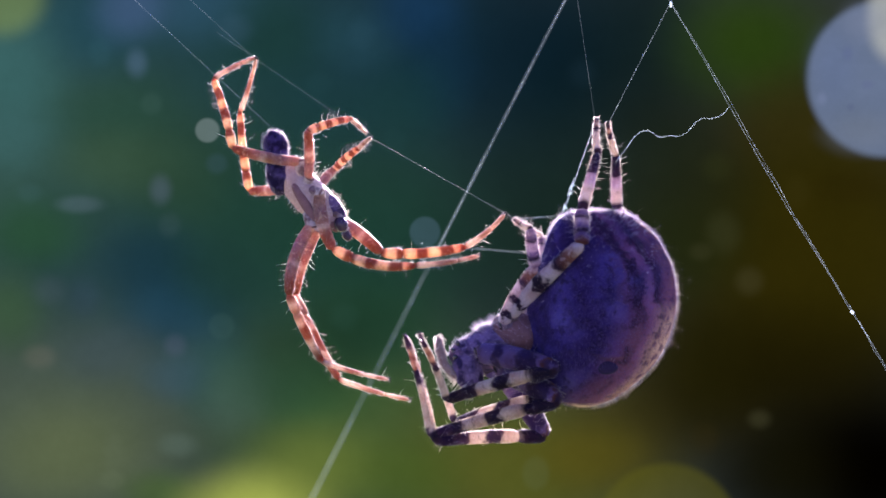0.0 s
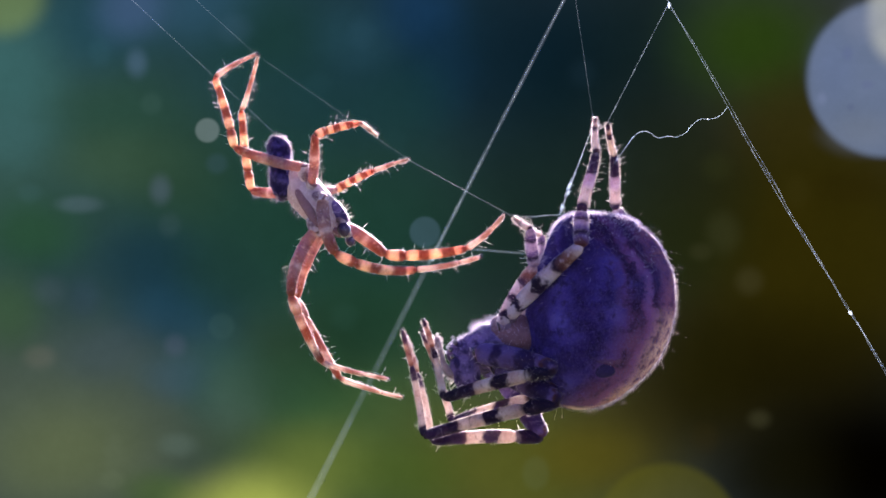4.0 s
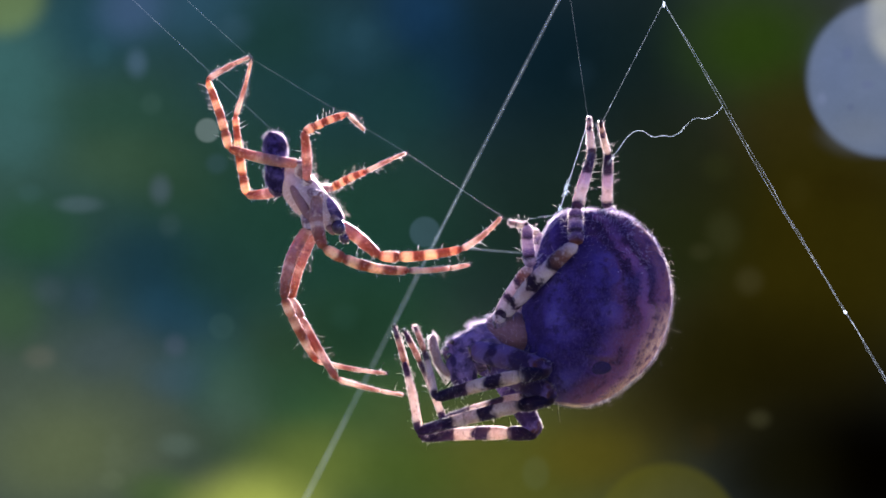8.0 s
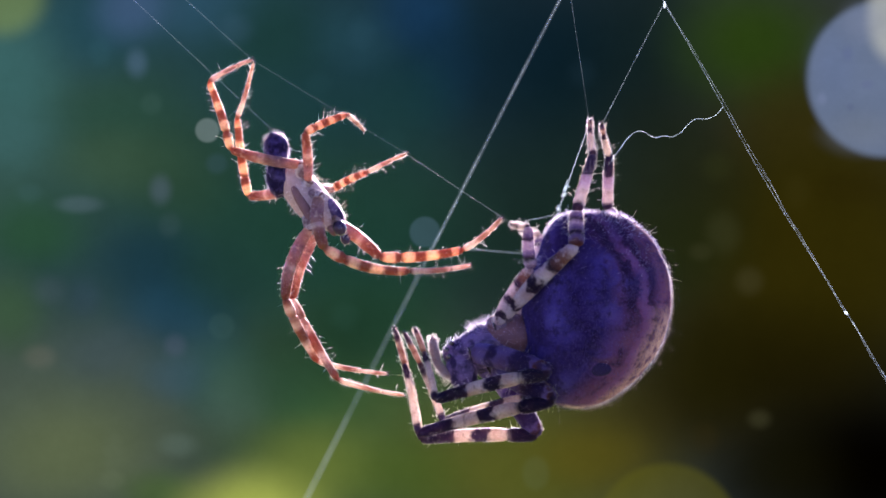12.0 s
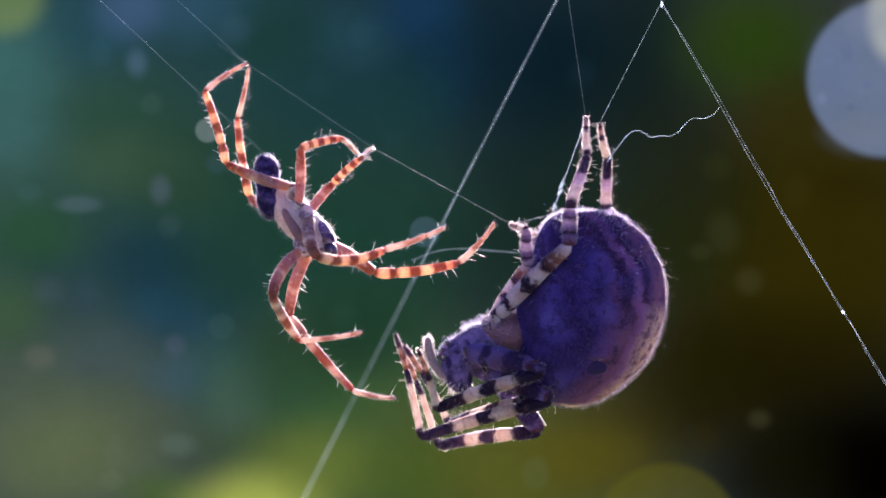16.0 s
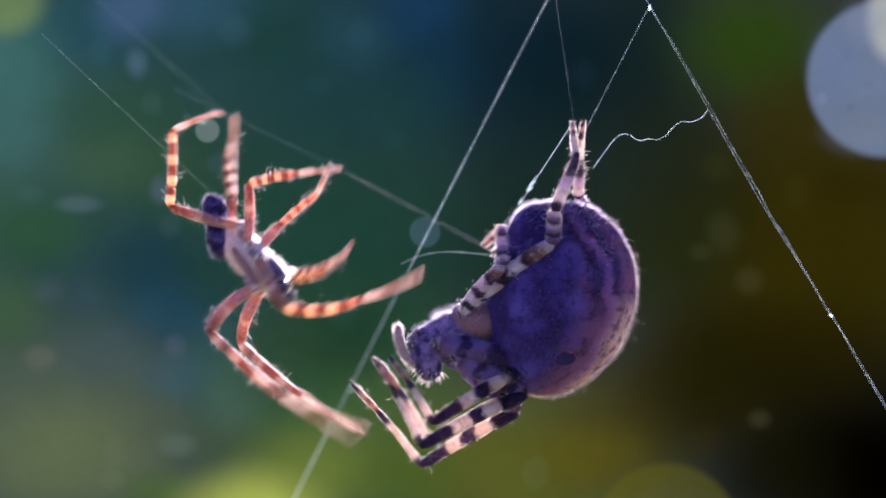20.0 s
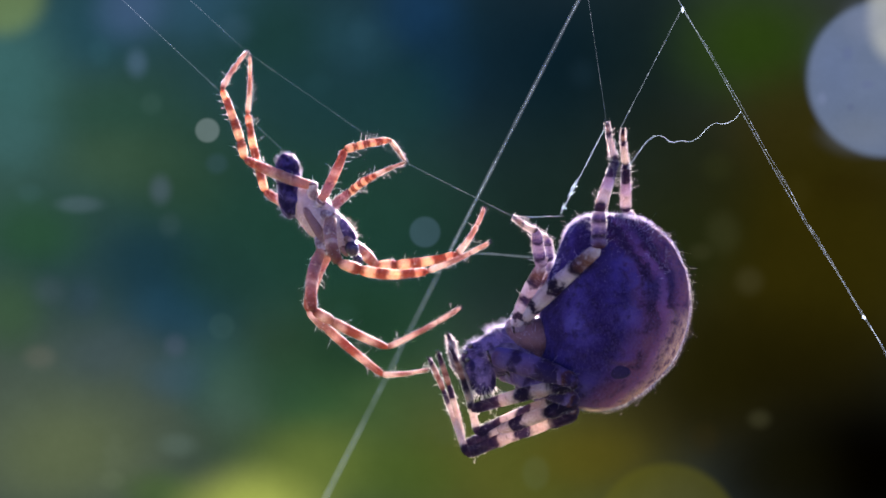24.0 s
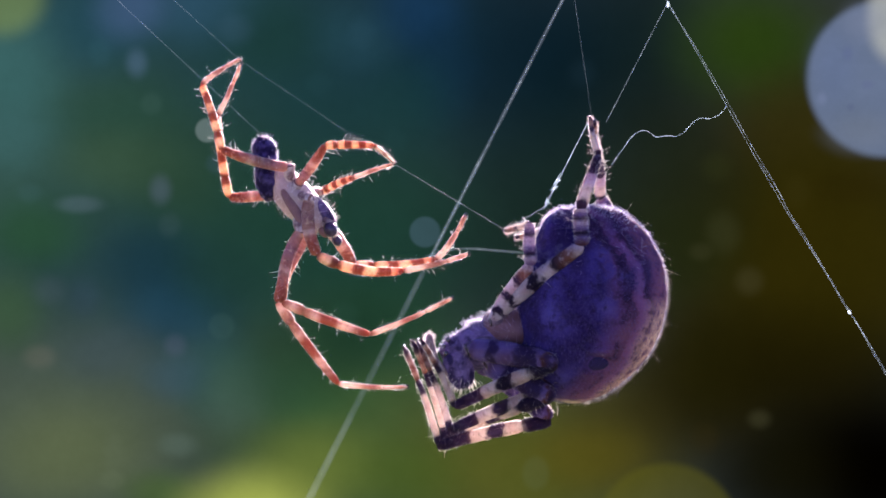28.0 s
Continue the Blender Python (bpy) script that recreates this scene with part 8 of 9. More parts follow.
    stride(female_legs[6], 8.0, (7.21, -4.26, 0.28), (7.25, -3.52, 2.13), (8.30, -1.69, 5.30), (8.29, 0.38, 7.42))
    stride(female_legs[6], 9.0, (7.21, -4.23, 0.23), (7.25, -3.52, 2.10), (8.30, -1.72, 5.29), (8.28, 0.34, 7.42))
    stride(female_legs[6], 10.0, (7.39, -4.27, 0.22), (7.42, -3.54, 2.08), (8.46, -1.72, 5.26), (8.45, 0.34, 7.39))
    stride(female_legs[6], 11.0, (7.39, -4.27, 0.18), (7.43, -3.52, 2.04), (8.49, -1.69, 5.21), (8.48, 0.38, 7.33))
    stride(female_legs[6], 12.0, (7.23, -4.23, 0.18), (7.28, -3.48, 2.04), (8.35, -1.66, 5.21), (8.35, 0.41, 7.33))
    stride(female_legs[6], 12.5, (7.30, -4.25, 0.22), (7.34, -3.52, 2.08), (8.39, -1.70, 5.27), (8.38, 0.36, 7.39))
    stride(female_legs[6], 14.5, (7.32, -4.30, 0.30), (7.35, -3.53, 2.14), (8.40, -1.69, 5.31), (8.38, 0.38, 7.42))
    stride(female_legs[6], 15.0, (7.41, -4.30, 0.27), (7.45, -3.54, 2.11), (8.50, -1.70, 5.28), (8.48, 0.38, 7.39))
    stride(female_legs[6], 15.5, (7.17, -4.25, 0.30), (7.22, -3.49, 2.14), (8.29, -1.66, 5.31), (8.29, 0.42, 7.43))
    stride(female_legs[6], 16.0, (6.85, -4.40, 0.18), (6.86, -4.25, 2.18), (8.00, -2.20, 5.19), (8.08, -0.25, 7.41))
    stride(female_legs[6], 16.5, (6.12, -4.97, 0.33), (6.13, -4.73, 2.32), (7.50, -2.60, 5.17), (8.01, -0.74, 7.41))
    stride(female_legs[6], 17.0, (6.74, -4.79, 0.34), (6.69, -4.58, 2.32), (7.98, -2.41, 5.18), (8.35, -0.52, 7.43))
    stride(female_legs[6], 17.5, (6.72, -4.96, 0.33), (6.71, -4.19, 2.18), (8.00, -2.23, 5.18), (8.61, -0.37, 7.40))
    stride(female_legs[6], 18.0, (6.68, -4.76, 0.18), (6.60, -4.56, 2.17), (7.88, -2.46, 5.08), (8.12, -0.55, 7.33))
    stride(female_legs[6], 18.5, (7.18, -4.07, 0.03), (6.95, -4.10, 2.01), (8.01, -2.03, 5.04), (8.05, -0.26, 7.41))
    stride(female_legs[6], 19.0, (6.53, -4.61, 0.34), (6.39, -4.47, 2.32), (7.62, -2.27, 5.18), (7.65, -0.42, 7.50))
    stride(female_legs[6], 19.5, (6.34, -3.78, 0.65), (6.43, -3.83, 2.64), (7.57, -1.62, 5.53), (7.23, 0.35, 7.71))
    stride(female_legs[6], 19.7, (5.90, -3.45, 0.49), (6.01, -4.24, 2.33), (7.08, -1.96, 5.20), (6.88, -0.13, 7.52))
    stride(female_legs[6], 19.8, (7.02, -3.52, 0.37), (7.10, -4.52, 2.15), (8.24, -2.06, 5.14), (8.07, -0.15, 7.40))
    stride(female_legs[6], 19.9, (7.25, -3.64, 0.72), (7.28, -4.73, 2.42), (8.56, -2.26, 5.54), (8.46, -0.20, 7.68))
    stride(female_legs[6], 20.0, (5.97, -3.71, 0.34), (5.97, -4.81, 2.01), (7.33, -2.86, 5.00), (7.25, -0.74, 7.06))
    stride(female_legs[6], 20.2, (8.03, -1.74, 0.83), (8.56, -1.83, 2.75), (8.86, -4.85, 5.06), (8.64, -2.80, 7.18))
    stride(female_legs[6], 20.3, (6.43, -2.04, 0.58), (6.84, -2.12, 2.56), (7.29, -3.89, 4.92), (7.03, -1.93, 7.13))
    stride(female_legs[6], 20.5, (8.45, -3.51, 0.19), (8.36, -3.54, 2.18), (9.50, -1.15, 4.92), (9.17, 0.65, 7.25))
    stride(female_legs[6], 21.0, (6.57, -5.03, 0.03), (6.52, -4.78, 2.01), (7.86, -2.83, 5.00), (8.02, -1.05, 7.36))
    stride(female_legs[6], 21.5, (7.88, -3.75, 0.03), (7.73, -3.78, 2.02), (8.74, -1.50, 4.91), (8.33, 0.08, 7.37))
    stride(female_legs[6], 23.5, (7.51, -4.67, 0.03), (7.52, -4.47, 2.02), (8.68, -2.23, 4.87), (8.93, -0.39, 7.18))
    stride(female_legs[6], 24.0, (8.48, -3.94, 0.03), (8.47, -4.02, 2.03), (9.60, -1.77, 4.89), (9.29, 0.15, 7.12))
    stride(female_legs[6], 24.5, (8.34, -3.49, 0.05), (8.41, -3.61, 2.04), (9.44, -2.21, 4.96), (9.13, -0.25, 7.16))
    stride(female_legs[6], 25.0, (7.78, -1.71, 0.13), (8.17, -1.98, 2.07), (8.79, -3.98, 5.25), (8.49, -1.86, 7.30))
    stride(female_legs[6], 26.0, (7.49, -3.65, 0.18), (7.39, -3.68, 2.18), (8.57, -1.69, 5.21), (8.24, 0.22, 7.45))
    stride(female_legs[6], 27.0, (7.46, -3.65, 0.18), (7.36, -3.68, 2.18), (8.54, -1.69, 5.21), (8.21, 0.22, 7.45))
    stride(female_legs[6], 28.0, (7.58, -3.66, 0.18), (7.48, -3.69, 2.18), (8.66, -1.70, 5.21), (8.34, 0.21, 7.44))
    stride(female_legs[7], 0.0, (11.27, 3.92, 0.36), (10.16, 3.75, 2.34), (9.92, 1.86, 5.38), (9.31, 0.03, 7.11))
    stride(female_legs[7], 0.5, (11.16, 3.85, 0.32), (10.08, 3.69, 2.31), (9.87, 1.81, 5.37), (9.28, -0.00, 7.11))
    stride(female_legs[7], 1.0, (11.14, 3.86, 0.41), (10.02, 3.44, 2.35), (9.79, 1.47, 5.34), (9.27, -0.49, 6.95))
    stride(female_legs[7], 2.0, (11.19, 3.87, 0.43), (10.06, 3.56, 2.38), (9.81, 1.62, 5.40), (9.28, -0.31, 7.03))
    stride(female_legs[7], 3.0, (11.03, 3.82, 0.36), (9.92, 3.63, 2.34), (9.69, 1.73, 5.38), (9.17, -0.18, 7.04))
    stride(female_legs[7], 3.5, (11.18, 3.83, 0.36), (10.07, 3.68, 2.34), (9.83, 1.79, 5.38), (9.30, -0.13, 7.04))
    stride(female_legs[7], 5.5, (11.13, 3.79, 0.27), (10.04, 3.62, 2.26), (9.81, 1.74, 5.31), (9.30, -0.17, 6.97))
    stride(female_legs[7], 6.0, (11.04, 4.34, 0.36), (9.92, 4.40, 2.35), (9.82, 2.54, 5.42), (9.21, 0.67, 7.09))
    stride(female_legs[7], 7.0, (11.04, 4.33, 0.41), (9.93, 4.38, 2.39), (9.82, 2.55, 5.48), (9.21, 0.68, 7.16))
    stride(female_legs[7], 8.0, (10.72, 4.32, 0.46), (9.62, 4.38, 2.45), (9.54, 2.50, 5.51), (8.95, 0.62, 7.18))
    stride(female_legs[7], 9.0, (10.72, 4.30, 0.42), (9.63, 4.35, 2.41), (9.54, 2.53, 5.50), (8.95, 0.66, 7.19))
    stride(female_legs[7], 10.0, (10.91, 4.32, 0.41), (9.81, 4.37, 2.39), (9.71, 2.53, 5.47), (9.11, 0.66, 7.15))
    stride(female_legs[7], 11.0, (10.92, 4.32, 0.36), (9.82, 4.37, 2.35), (9.74, 2.50, 5.42), (9.14, 0.62, 7.09))
    stride(female_legs[7], 12.0, (10.74, 4.30, 0.36), (9.64, 4.22, 2.35), (9.58, 2.33, 5.41), (9.00, 0.44, 7.08))
    stride(female_legs[7], 12.5, (10.82, 4.31, 0.41), (9.72, 4.36, 2.40), (9.64, 2.51, 5.47), (9.05, 0.64, 7.15))
    stride(female_legs[7], 14.5, (10.85, 4.34, 0.49), (9.74, 4.40, 2.47), (9.65, 2.50, 5.52), (9.04, 0.62, 7.18))
    stride(female_legs[7], 15.0, (10.95, 4.34, 0.45), (9.84, 4.39, 2.44), (9.74, 2.50, 5.49), (9.14, 0.62, 7.15))
    stride(female_legs[7], 15.5, (10.68, 4.31, 0.49), (9.57, 4.14, 2.47), (9.50, 2.23, 5.51), (8.92, 0.33, 7.16))
    stride(female_legs[7], 16.0, (10.62, 4.03, 0.36), (9.51, 3.88, 2.35), (9.43, 1.73, 5.22), (8.86, -0.01, 7.05))
    stride(female_legs[7], 16.5, (10.72, 2.32, 0.85), (9.68, 2.80, 2.81), (9.29, 0.09, 5.14), (8.92, 1.46, 7.30))
    stride(female_legs[7], 17.0, (10.85, 3.06, 1.02), (9.81, 3.46, 2.99), (9.50, 0.75, 5.33), (9.03, -1.04, 7.14))
    stride(female_legs[7], 17.5, (11.42, 2.23, 0.68), (10.40, 2.73, 2.65), (9.93, 0.19, 5.14), (9.42, 1.64, 7.22))
    stride(female_legs[7], 18.0, (10.80, 3.83, 0.36), (9.69, 3.64, 2.34), (9.50, 1.48, 5.20), (8.85, -0.15, 7.10))
    stride(female_legs[7], 18.5, (10.15, 4.41, 0.53), (9.06, 4.38, 2.52), (9.05, 2.23, 5.40), (8.76, 0.33, 7.13))
    stride(female_legs[7], 19.0, (10.08, 4.30, 0.53), (8.98, 4.21, 2.52), (8.87, 2.07, 5.39), (8.46, 0.49, 7.40))
    stride(female_legs[7], 19.5, (9.22, 3.90, 1.35), (8.11, 3.70, 3.33), (7.90, 0.72, 5.33), (7.84, -0.95, 7.30))
    stride(female_legs[7], 19.7, (8.85, 3.44, 1.35), (7.79, 3.76, 3.33), (7.65, 0.90, 5.50), (7.15, -0.88, 7.31))
    stride(female_legs[7], 19.8, (9.97, 3.53, 1.25), (8.90, 3.73, 3.20), (8.77, 0.85, 5.36), (8.41, -0.84, 7.28))
    stride(female_legs[7], 19.9, (10.22, 3.71, 1.58), (9.13, 3.66, 3.50), (9.01, 0.74, 5.62), (8.96, -0.79, 7.71))
    stride(female_legs[7], 20.0, (8.94, 3.80, 1.02), (7.84, 3.58, 3.00), (7.73, 0.60, 5.00), (7.85, -0.83, 7.15))
    stride(female_legs[7], 20.2, (10.96, 3.12, 1.35), (9.91, 3.50, 3.32), (9.64, 0.43, 5.15), (9.33, -1.22, 7.13))
    stride(female_legs[7], 20.3, (9.35, 3.39, 1.06), (8.27, 3.64, 3.02), (8.01, 0.66, 4.95), (7.67, -0.98, 6.92))
    stride(female_legs[7], 20.5, (11.56, 4.15, 0.53), (10.45, 4.04, 2.51), (10.20, 1.34, 4.87), (9.89, -0.27, 6.87))
    stride(female_legs[7], 21.0, (10.89, 3.39, 0.36), (9.83, 3.76, 2.34), (9.56, 1.40, 5.04), (8.95, -0.12, 7.04))
    stride(female_legs[7], 21.5, (10.62, 4.74, 0.37), (9.53, 4.79, 2.36), (9.05, 2.32, 4.92), (9.07, 1.29, 7.29))
    stride(female_legs[7], 23.5, (11.67, 3.66, 0.20), (10.56, 3.45, 2.17), (10.34, 1.08, 4.86), (9.72, -0.44, 6.86))
    stride(female_legs[7], 24.0, (11.80, 4.29, 0.20), (10.70, 4.22, 2.19), (10.51, 1.88, 4.90), (10.18, 0.08, 6.73))
    stride(female_legs[7], 24.5, (11.55, 3.90, 0.36), (10.46, 3.94, 2.35), (10.29, 1.47, 4.91), (9.92, 0.24, 6.84))
    stride(female_legs[7], 25.0, (10.55, 2.34, 1.01), (9.52, 2.82, 2.98), (9.42, -0.17, 4.97), (8.87, 0.88, 7.27))
    stride(female_legs[7], 26.0, (10.20, 4.15, 1.03), (9.09, 4.01, 3.01), (8.85, 1.05, 5.02), (8.43, -0.30, 7.19))
    stride(female_legs[7], 27.0, (10.16, 4.15, 1.03), (9.06, 4.02, 3.01), (8.82, 1.05, 5.02), (8.40, -0.30, 7.19))
    stride(female_legs[7], 28.0, (10.30, 4.14, 1.03), (9.19, 4.01, 3.01), (8.95, 1.04, 5.02), (8.52, -0.31, 7.19))
    draw(strands[0], 0.0, (-10.65, 0.00, 10.78), (-14.16, 0.00, 13.97))
    draw(strands[1], 0.0, (-4.08, 0.00, 6.28), (-10.65, 0.00, 10.78))
    draw(strands[2], 0.0, (-4.08, 0.00, 6.28), (4.08, 0.00, 1.69))
    draw(strands[3], 0.0, (-9.42, 0.00, 6.60), (-12.93, 0.00, 9.88))
    draw(strands[4], 0.0, (4.08, 0.00, 1.69), (6.73, 0.00, 1.88))
    draw(strands[5], 0.0, (8.67, 0.00, 7.37), (6.73, 0.00, 1.88))
    draw(strands[0], 0.5, (-10.81, 0.00, 10.78), (-14.32, 0.00, 13.97))
    draw(strands[1], 0.5, (-4.15, 0.00, 6.25), (-10.81, 0.00, 10.78))
    draw(strands[2], 0.5, (-4.15, 0.00, 6.25), (4.05, 0.00, 1.69))
    draw(strands[3], 0.5, (-9.42, 0.00, 6.69), (-12.93, 0.00, 9.97))
    draw(strands[4], 0.5, (4.05, 0.00, 1.69), (6.71, 0.00, 1.89))
    draw(strands[5], 0.5, (8.64, 0.00, 7.37), (6.71, 0.00, 1.89))
    draw(strands[0], 1.0, (-10.75, 0.00, 10.75), (-14.25, 0.00, 13.93))
    draw(strands[1], 1.0, (-1.98, 0.00, 5.07), (-10.75, 0.00, 10.75))
    draw(strands[2], 1.0, (-1.98, 0.00, 5.07), (4.08, 0.00, 1.69))
    draw(strands[3], 1.0, (-9.35, 0.00, 6.30), (-12.86, 0.00, 9.58))
    draw(strands[4], 1.0, (4.08, 0.00, 1.69), (6.70, 0.00, 1.90))
    draw(strands[5], 1.0, (8.61, 0.00, 7.30), (6.70, 0.00, 1.90))
    draw(strands[0], 2.0, (-10.55, 0.00, 10.84), (-14.06, 0.00, 14.03))
    draw(strands[1], 2.0, (-1.95, 0.00, 5.07), (-10.55, 0.00, 10.84))
    draw(strands[2], 2.0, (-1.95, 0.00, 5.07), (4.08, 0.00, 1.75))
    draw(strands[3], 2.0, (-9.22, 0.00, 6.23), (-12.73, 0.00, 9.52))
    draw(strands[4], 2.0, (4.08, 0.00, 1.75), (6.67, 0.00, 1.92))
    draw(strands[5], 2.0, (8.61, 0.00, 7.37), (6.67, 0.00, 1.92))
    draw(strands[0], 3.0, (-10.65, 0.00, 10.87), (-14.16, 0.00, 14.06))
    draw(strands[1], 3.0, (-2.04, 0.00, 5.07), (-10.65, 0.00, 10.87))
    draw(strands[2], 3.0, (-2.04, 0.00, 5.07), (3.95, 0.00, 1.75))
    draw(strands[3], 3.0, (-9.31, 0.00, 6.23), (-12.82, 0.00, 9.52))
    draw(strands[4], 3.0, (3.95, 0.00, 1.75), (6.65, 0.00, 1.94))
    draw(strands[5], 3.0, (8.48, 0.00, 7.37), (6.65, 0.00, 1.94))
    draw(strands[0], 3.5, (-10.55, 0.00, 10.97), (-14.06, 0.00, 14.16))
    draw(strands[1], 3.5, (-1.98, 0.00, 5.07), (-10.55, 0.00, 10.97))
    draw(strands[2], 3.5, (-1.98, 0.00, 5.07), (4.08, 0.00, 1.75))
    draw(strands[3], 3.5, (-9.24, 0.00, 6.30), (-12.75, 0.00, 9.58))
    draw(strands[4], 3.5, (4.08, 0.00, 1.75), (6.63, 0.00, 1.95))
    draw(strands[5], 3.5, (8.61, 0.00, 7.37), (6.63, 0.00, 1.95))
    draw(strands[0], 5.5, (-10.55, 0.00, 10.94), (-14.06, 0.00, 14.13))
    draw(strands[1], 5.5, (-1.98, 0.00, 5.01), (-10.55, 0.00, 10.94))
    draw(strands[2], 5.5, (-1.98, 0.00, 5.01), (4.08, 0.00, 1.69))
    draw(strands[3], 5.5, (-9.29, 0.00, 6.21), (-12.79, 0.00, 9.49))
    draw(strands[4], 5.5, (4.08, 0.00, 1.69), (6.58, 0.00, 1.95))
    draw(strands[5], 5.5, (8.61, 0.00, 7.30), (6.58, 0.00, 1.95))
    draw(strands[0], 6.0, (-10.40, 0.00, 11.00), (-13.90, 0.00, 14.19))
    draw(strands[1], 6.0, (-1.79, 0.00, 5.39), (-10.40, 0.00, 11.00))
    draw(strands[2], 6.0, (-1.79, 0.00, 5.39), (4.05, 0.00, 1.43))
    draw(strands[3], 6.0, (-9.33, 0.00, 6.27), (-12.84, 0.00, 9.56))
    draw(strands[4], 6.0, (4.05, 0.00, 1.43), (6.56, 0.00, 1.95))
    draw(strands[5], 6.0, (8.51, 0.00, 7.30), (6.56, 0.00, 1.95))
    draw(strands[0], 7.0, (-10.65, 0.00, 11.00), (-14.16, 0.00, 14.19))
    draw(strands[1], 7.0, (-3.41, 0.00, 5.71), (-10.65, 0.00, 11.00))
    draw(strands[2], 7.0, (-3.41, 0.00, 5.71), (4.05, 0.00, 1.50))
    draw(strands[3], 7.0, (-9.24, 0.00, 6.85), (-12.75, 0.00, 10.14))
    draw(strands[4], 7.0, (4.05, 0.00, 1.50), (6.53, 0.00, 1.95))
    draw(strands[5], 7.0, (8.51, 0.00, 7.37), (6.53, 0.00, 1.95))
    draw(strands[0], 8.0, (-10.91, 0.00, 10.81), (-14.41, 0.00, 14.00))
    draw(strands[1], 8.0, (-2.07, 0.00, 5.42), (-10.91, 0.00, 10.81))
    draw(strands[2], 8.0, (-2.07, 0.00, 5.42), (3.79, 0.00, 1.53))
    draw(strands[3], 8.0, (-9.44, 0.00, 6.52), (-12.95, 0.00, 9.80))
    draw(strands[4], 8.0, (3.79, 0.00, 1.53), (6.51, 0.00, 1.95))
    draw(strands[5], 8.0, (8.26, 0.00, 7.40), (6.51, 0.00, 1.95))
    draw(strands[0], 9.0, (-10.91, 0.00, 10.84), (-14.41, 0.00, 14.03))
    draw(strands[1], 9.0, (-2.07, 0.00, 5.42), (-10.91, 0.00, 10.84))
    draw(strands[2], 9.0, (-2.07, 0.00, 5.42), (3.79, 0.00, 1.53))
    draw(strands[3], 9.0, (-9.44, 0.00, 6.41), (-12.95, 0.00, 9.69))
    draw(strands[4], 9.0, (3.79, 0.00, 1.53), (6.49, 0.00, 1.95))
    draw(strands[5], 9.0, (8.26, 0.00, 7.40), (6.49, 0.00, 1.95))
    draw(strands[0], 10.0, (-10.49, 0.00, 10.91), (-14.00, 0.00, 14.09))
    draw(strands[1], 10.0, (-1.95, 0.00, 5.39), (-10.49, 0.00, 10.91))
    draw(strands[2], 10.0, (-1.95, 0.00, 5.39), (3.95, 0.00, 1.50))
    draw(strands[3], 10.0, (-9.26, 0.00, 6.34), (-12.77, 0.00, 9.62))
    draw(strands[4], 10.0, (3.95, 0.00, 1.50), (6.47, 0.00, 1.95))
    draw(strands[5], 10.0, (8.42, 0.00, 7.37), (6.47, 0.00, 1.95))
    draw(strands[0], 11.0, (-10.59, 0.00, 10.81), (-14.09, 0.00, 14.00))
    draw(strands[1], 11.0, (-3.41, 0.00, 5.71), (-10.59, 0.00, 10.81))
    draw(strands[2], 11.0, (-3.41, 0.00, 5.71), (3.99, 0.00, 1.43))
    draw(strands[3], 11.0, (-9.13, 0.00, 6.65), (-12.64, 0.00, 9.94))
    draw(strands[4], 11.0, (3.99, 0.00, 1.43), (6.46, 0.00, 1.95))
    draw(strands[5], 11.0, (8.45, 0.00, 7.30), (6.46, 0.00, 1.95))
    draw(strands[0], 12.0, (-10.78, 0.00, 10.68), (-14.29, 0.00, 13.87))
    draw(strands[1], 12.0, (-2.04, 0.00, 5.35), (-10.78, 0.00, 10.68))
    draw(strands[2], 12.0, (-2.04, 0.00, 5.35), (3.86, 0.00, 1.43))
    draw(strands[3], 12.0, (-9.38, 0.00, 6.47), (-12.88, 0.00, 9.76))
    draw(strands[4], 12.0, (3.86, 0.00, 1.43), (6.44, 0.00, 1.95))
    draw(strands[5], 12.0, (8.32, 0.00, 7.30), (6.44, 0.00, 1.95))
    draw(strands[0], 12.5, (-10.65, 0.00, 10.91), (-14.16, 0.00, 14.09))
    draw(strands[1], 12.5, (-1.98, 0.00, 5.42), (-10.65, 0.00, 10.91))
    draw(strands[2], 12.5, (-1.98, 0.00, 5.42), (3.89, 0.00, 1.50))
    draw(strands[3], 12.5, (-9.26, 0.00, 6.58), (-12.77, 0.00, 9.87))
    draw(strands[4], 12.5, (3.89, 0.00, 1.50), (6.41, 0.00, 1.95))
    draw(strands[5], 12.5, (8.35, 0.00, 7.37), (6.41, 0.00, 1.95))
    draw(strands[0], 14.5, (-10.65, 0.00, 10.75), (-14.16, 0.00, 13.93))
    draw(strands[1], 14.5, (-1.95, 0.00, 5.42), (-10.65, 0.00, 10.75))
    draw(strands[2], 14.5, (-1.95, 0.00, 5.42), (3.89, 0.00, 1.53))
    draw(strands[3], 14.5, (-9.31, 0.00, 6.32), (-12.82, 0.00, 9.60))
    draw(strands[4], 14.5, (3.89, 0.00, 1.53), (6.26, 0.00, 1.95))
    draw(strands[5], 14.5, (8.35, 0.00, 7.40), (6.26, 0.00, 1.95))
    draw(strands[0], 15.0, (-10.65, 0.00, 10.81), (-14.16, 0.00, 14.00))
    draw(strands[1], 15.0, (-1.95, 0.00, 5.39), (-10.65, 0.00, 10.81))
    draw(strands[2], 15.0, (-1.95, 0.00, 5.39), (3.99, 0.00, 1.50))
    draw(strands[3], 15.0, (-9.31, 0.00, 6.34), (-12.82, 0.00, 9.62))
    draw(strands[4], 15.0, (3.99, 0.00, 1.50), (6.23, 0.00, 1.95))
    draw(strands[5], 15.0, (8.45, 0.00, 7.37), (6.23, 0.00, 1.95))
    draw(strands[0], 15.5, (-10.68, 0.00, 10.68), (-14.19, 0.00, 13.87))
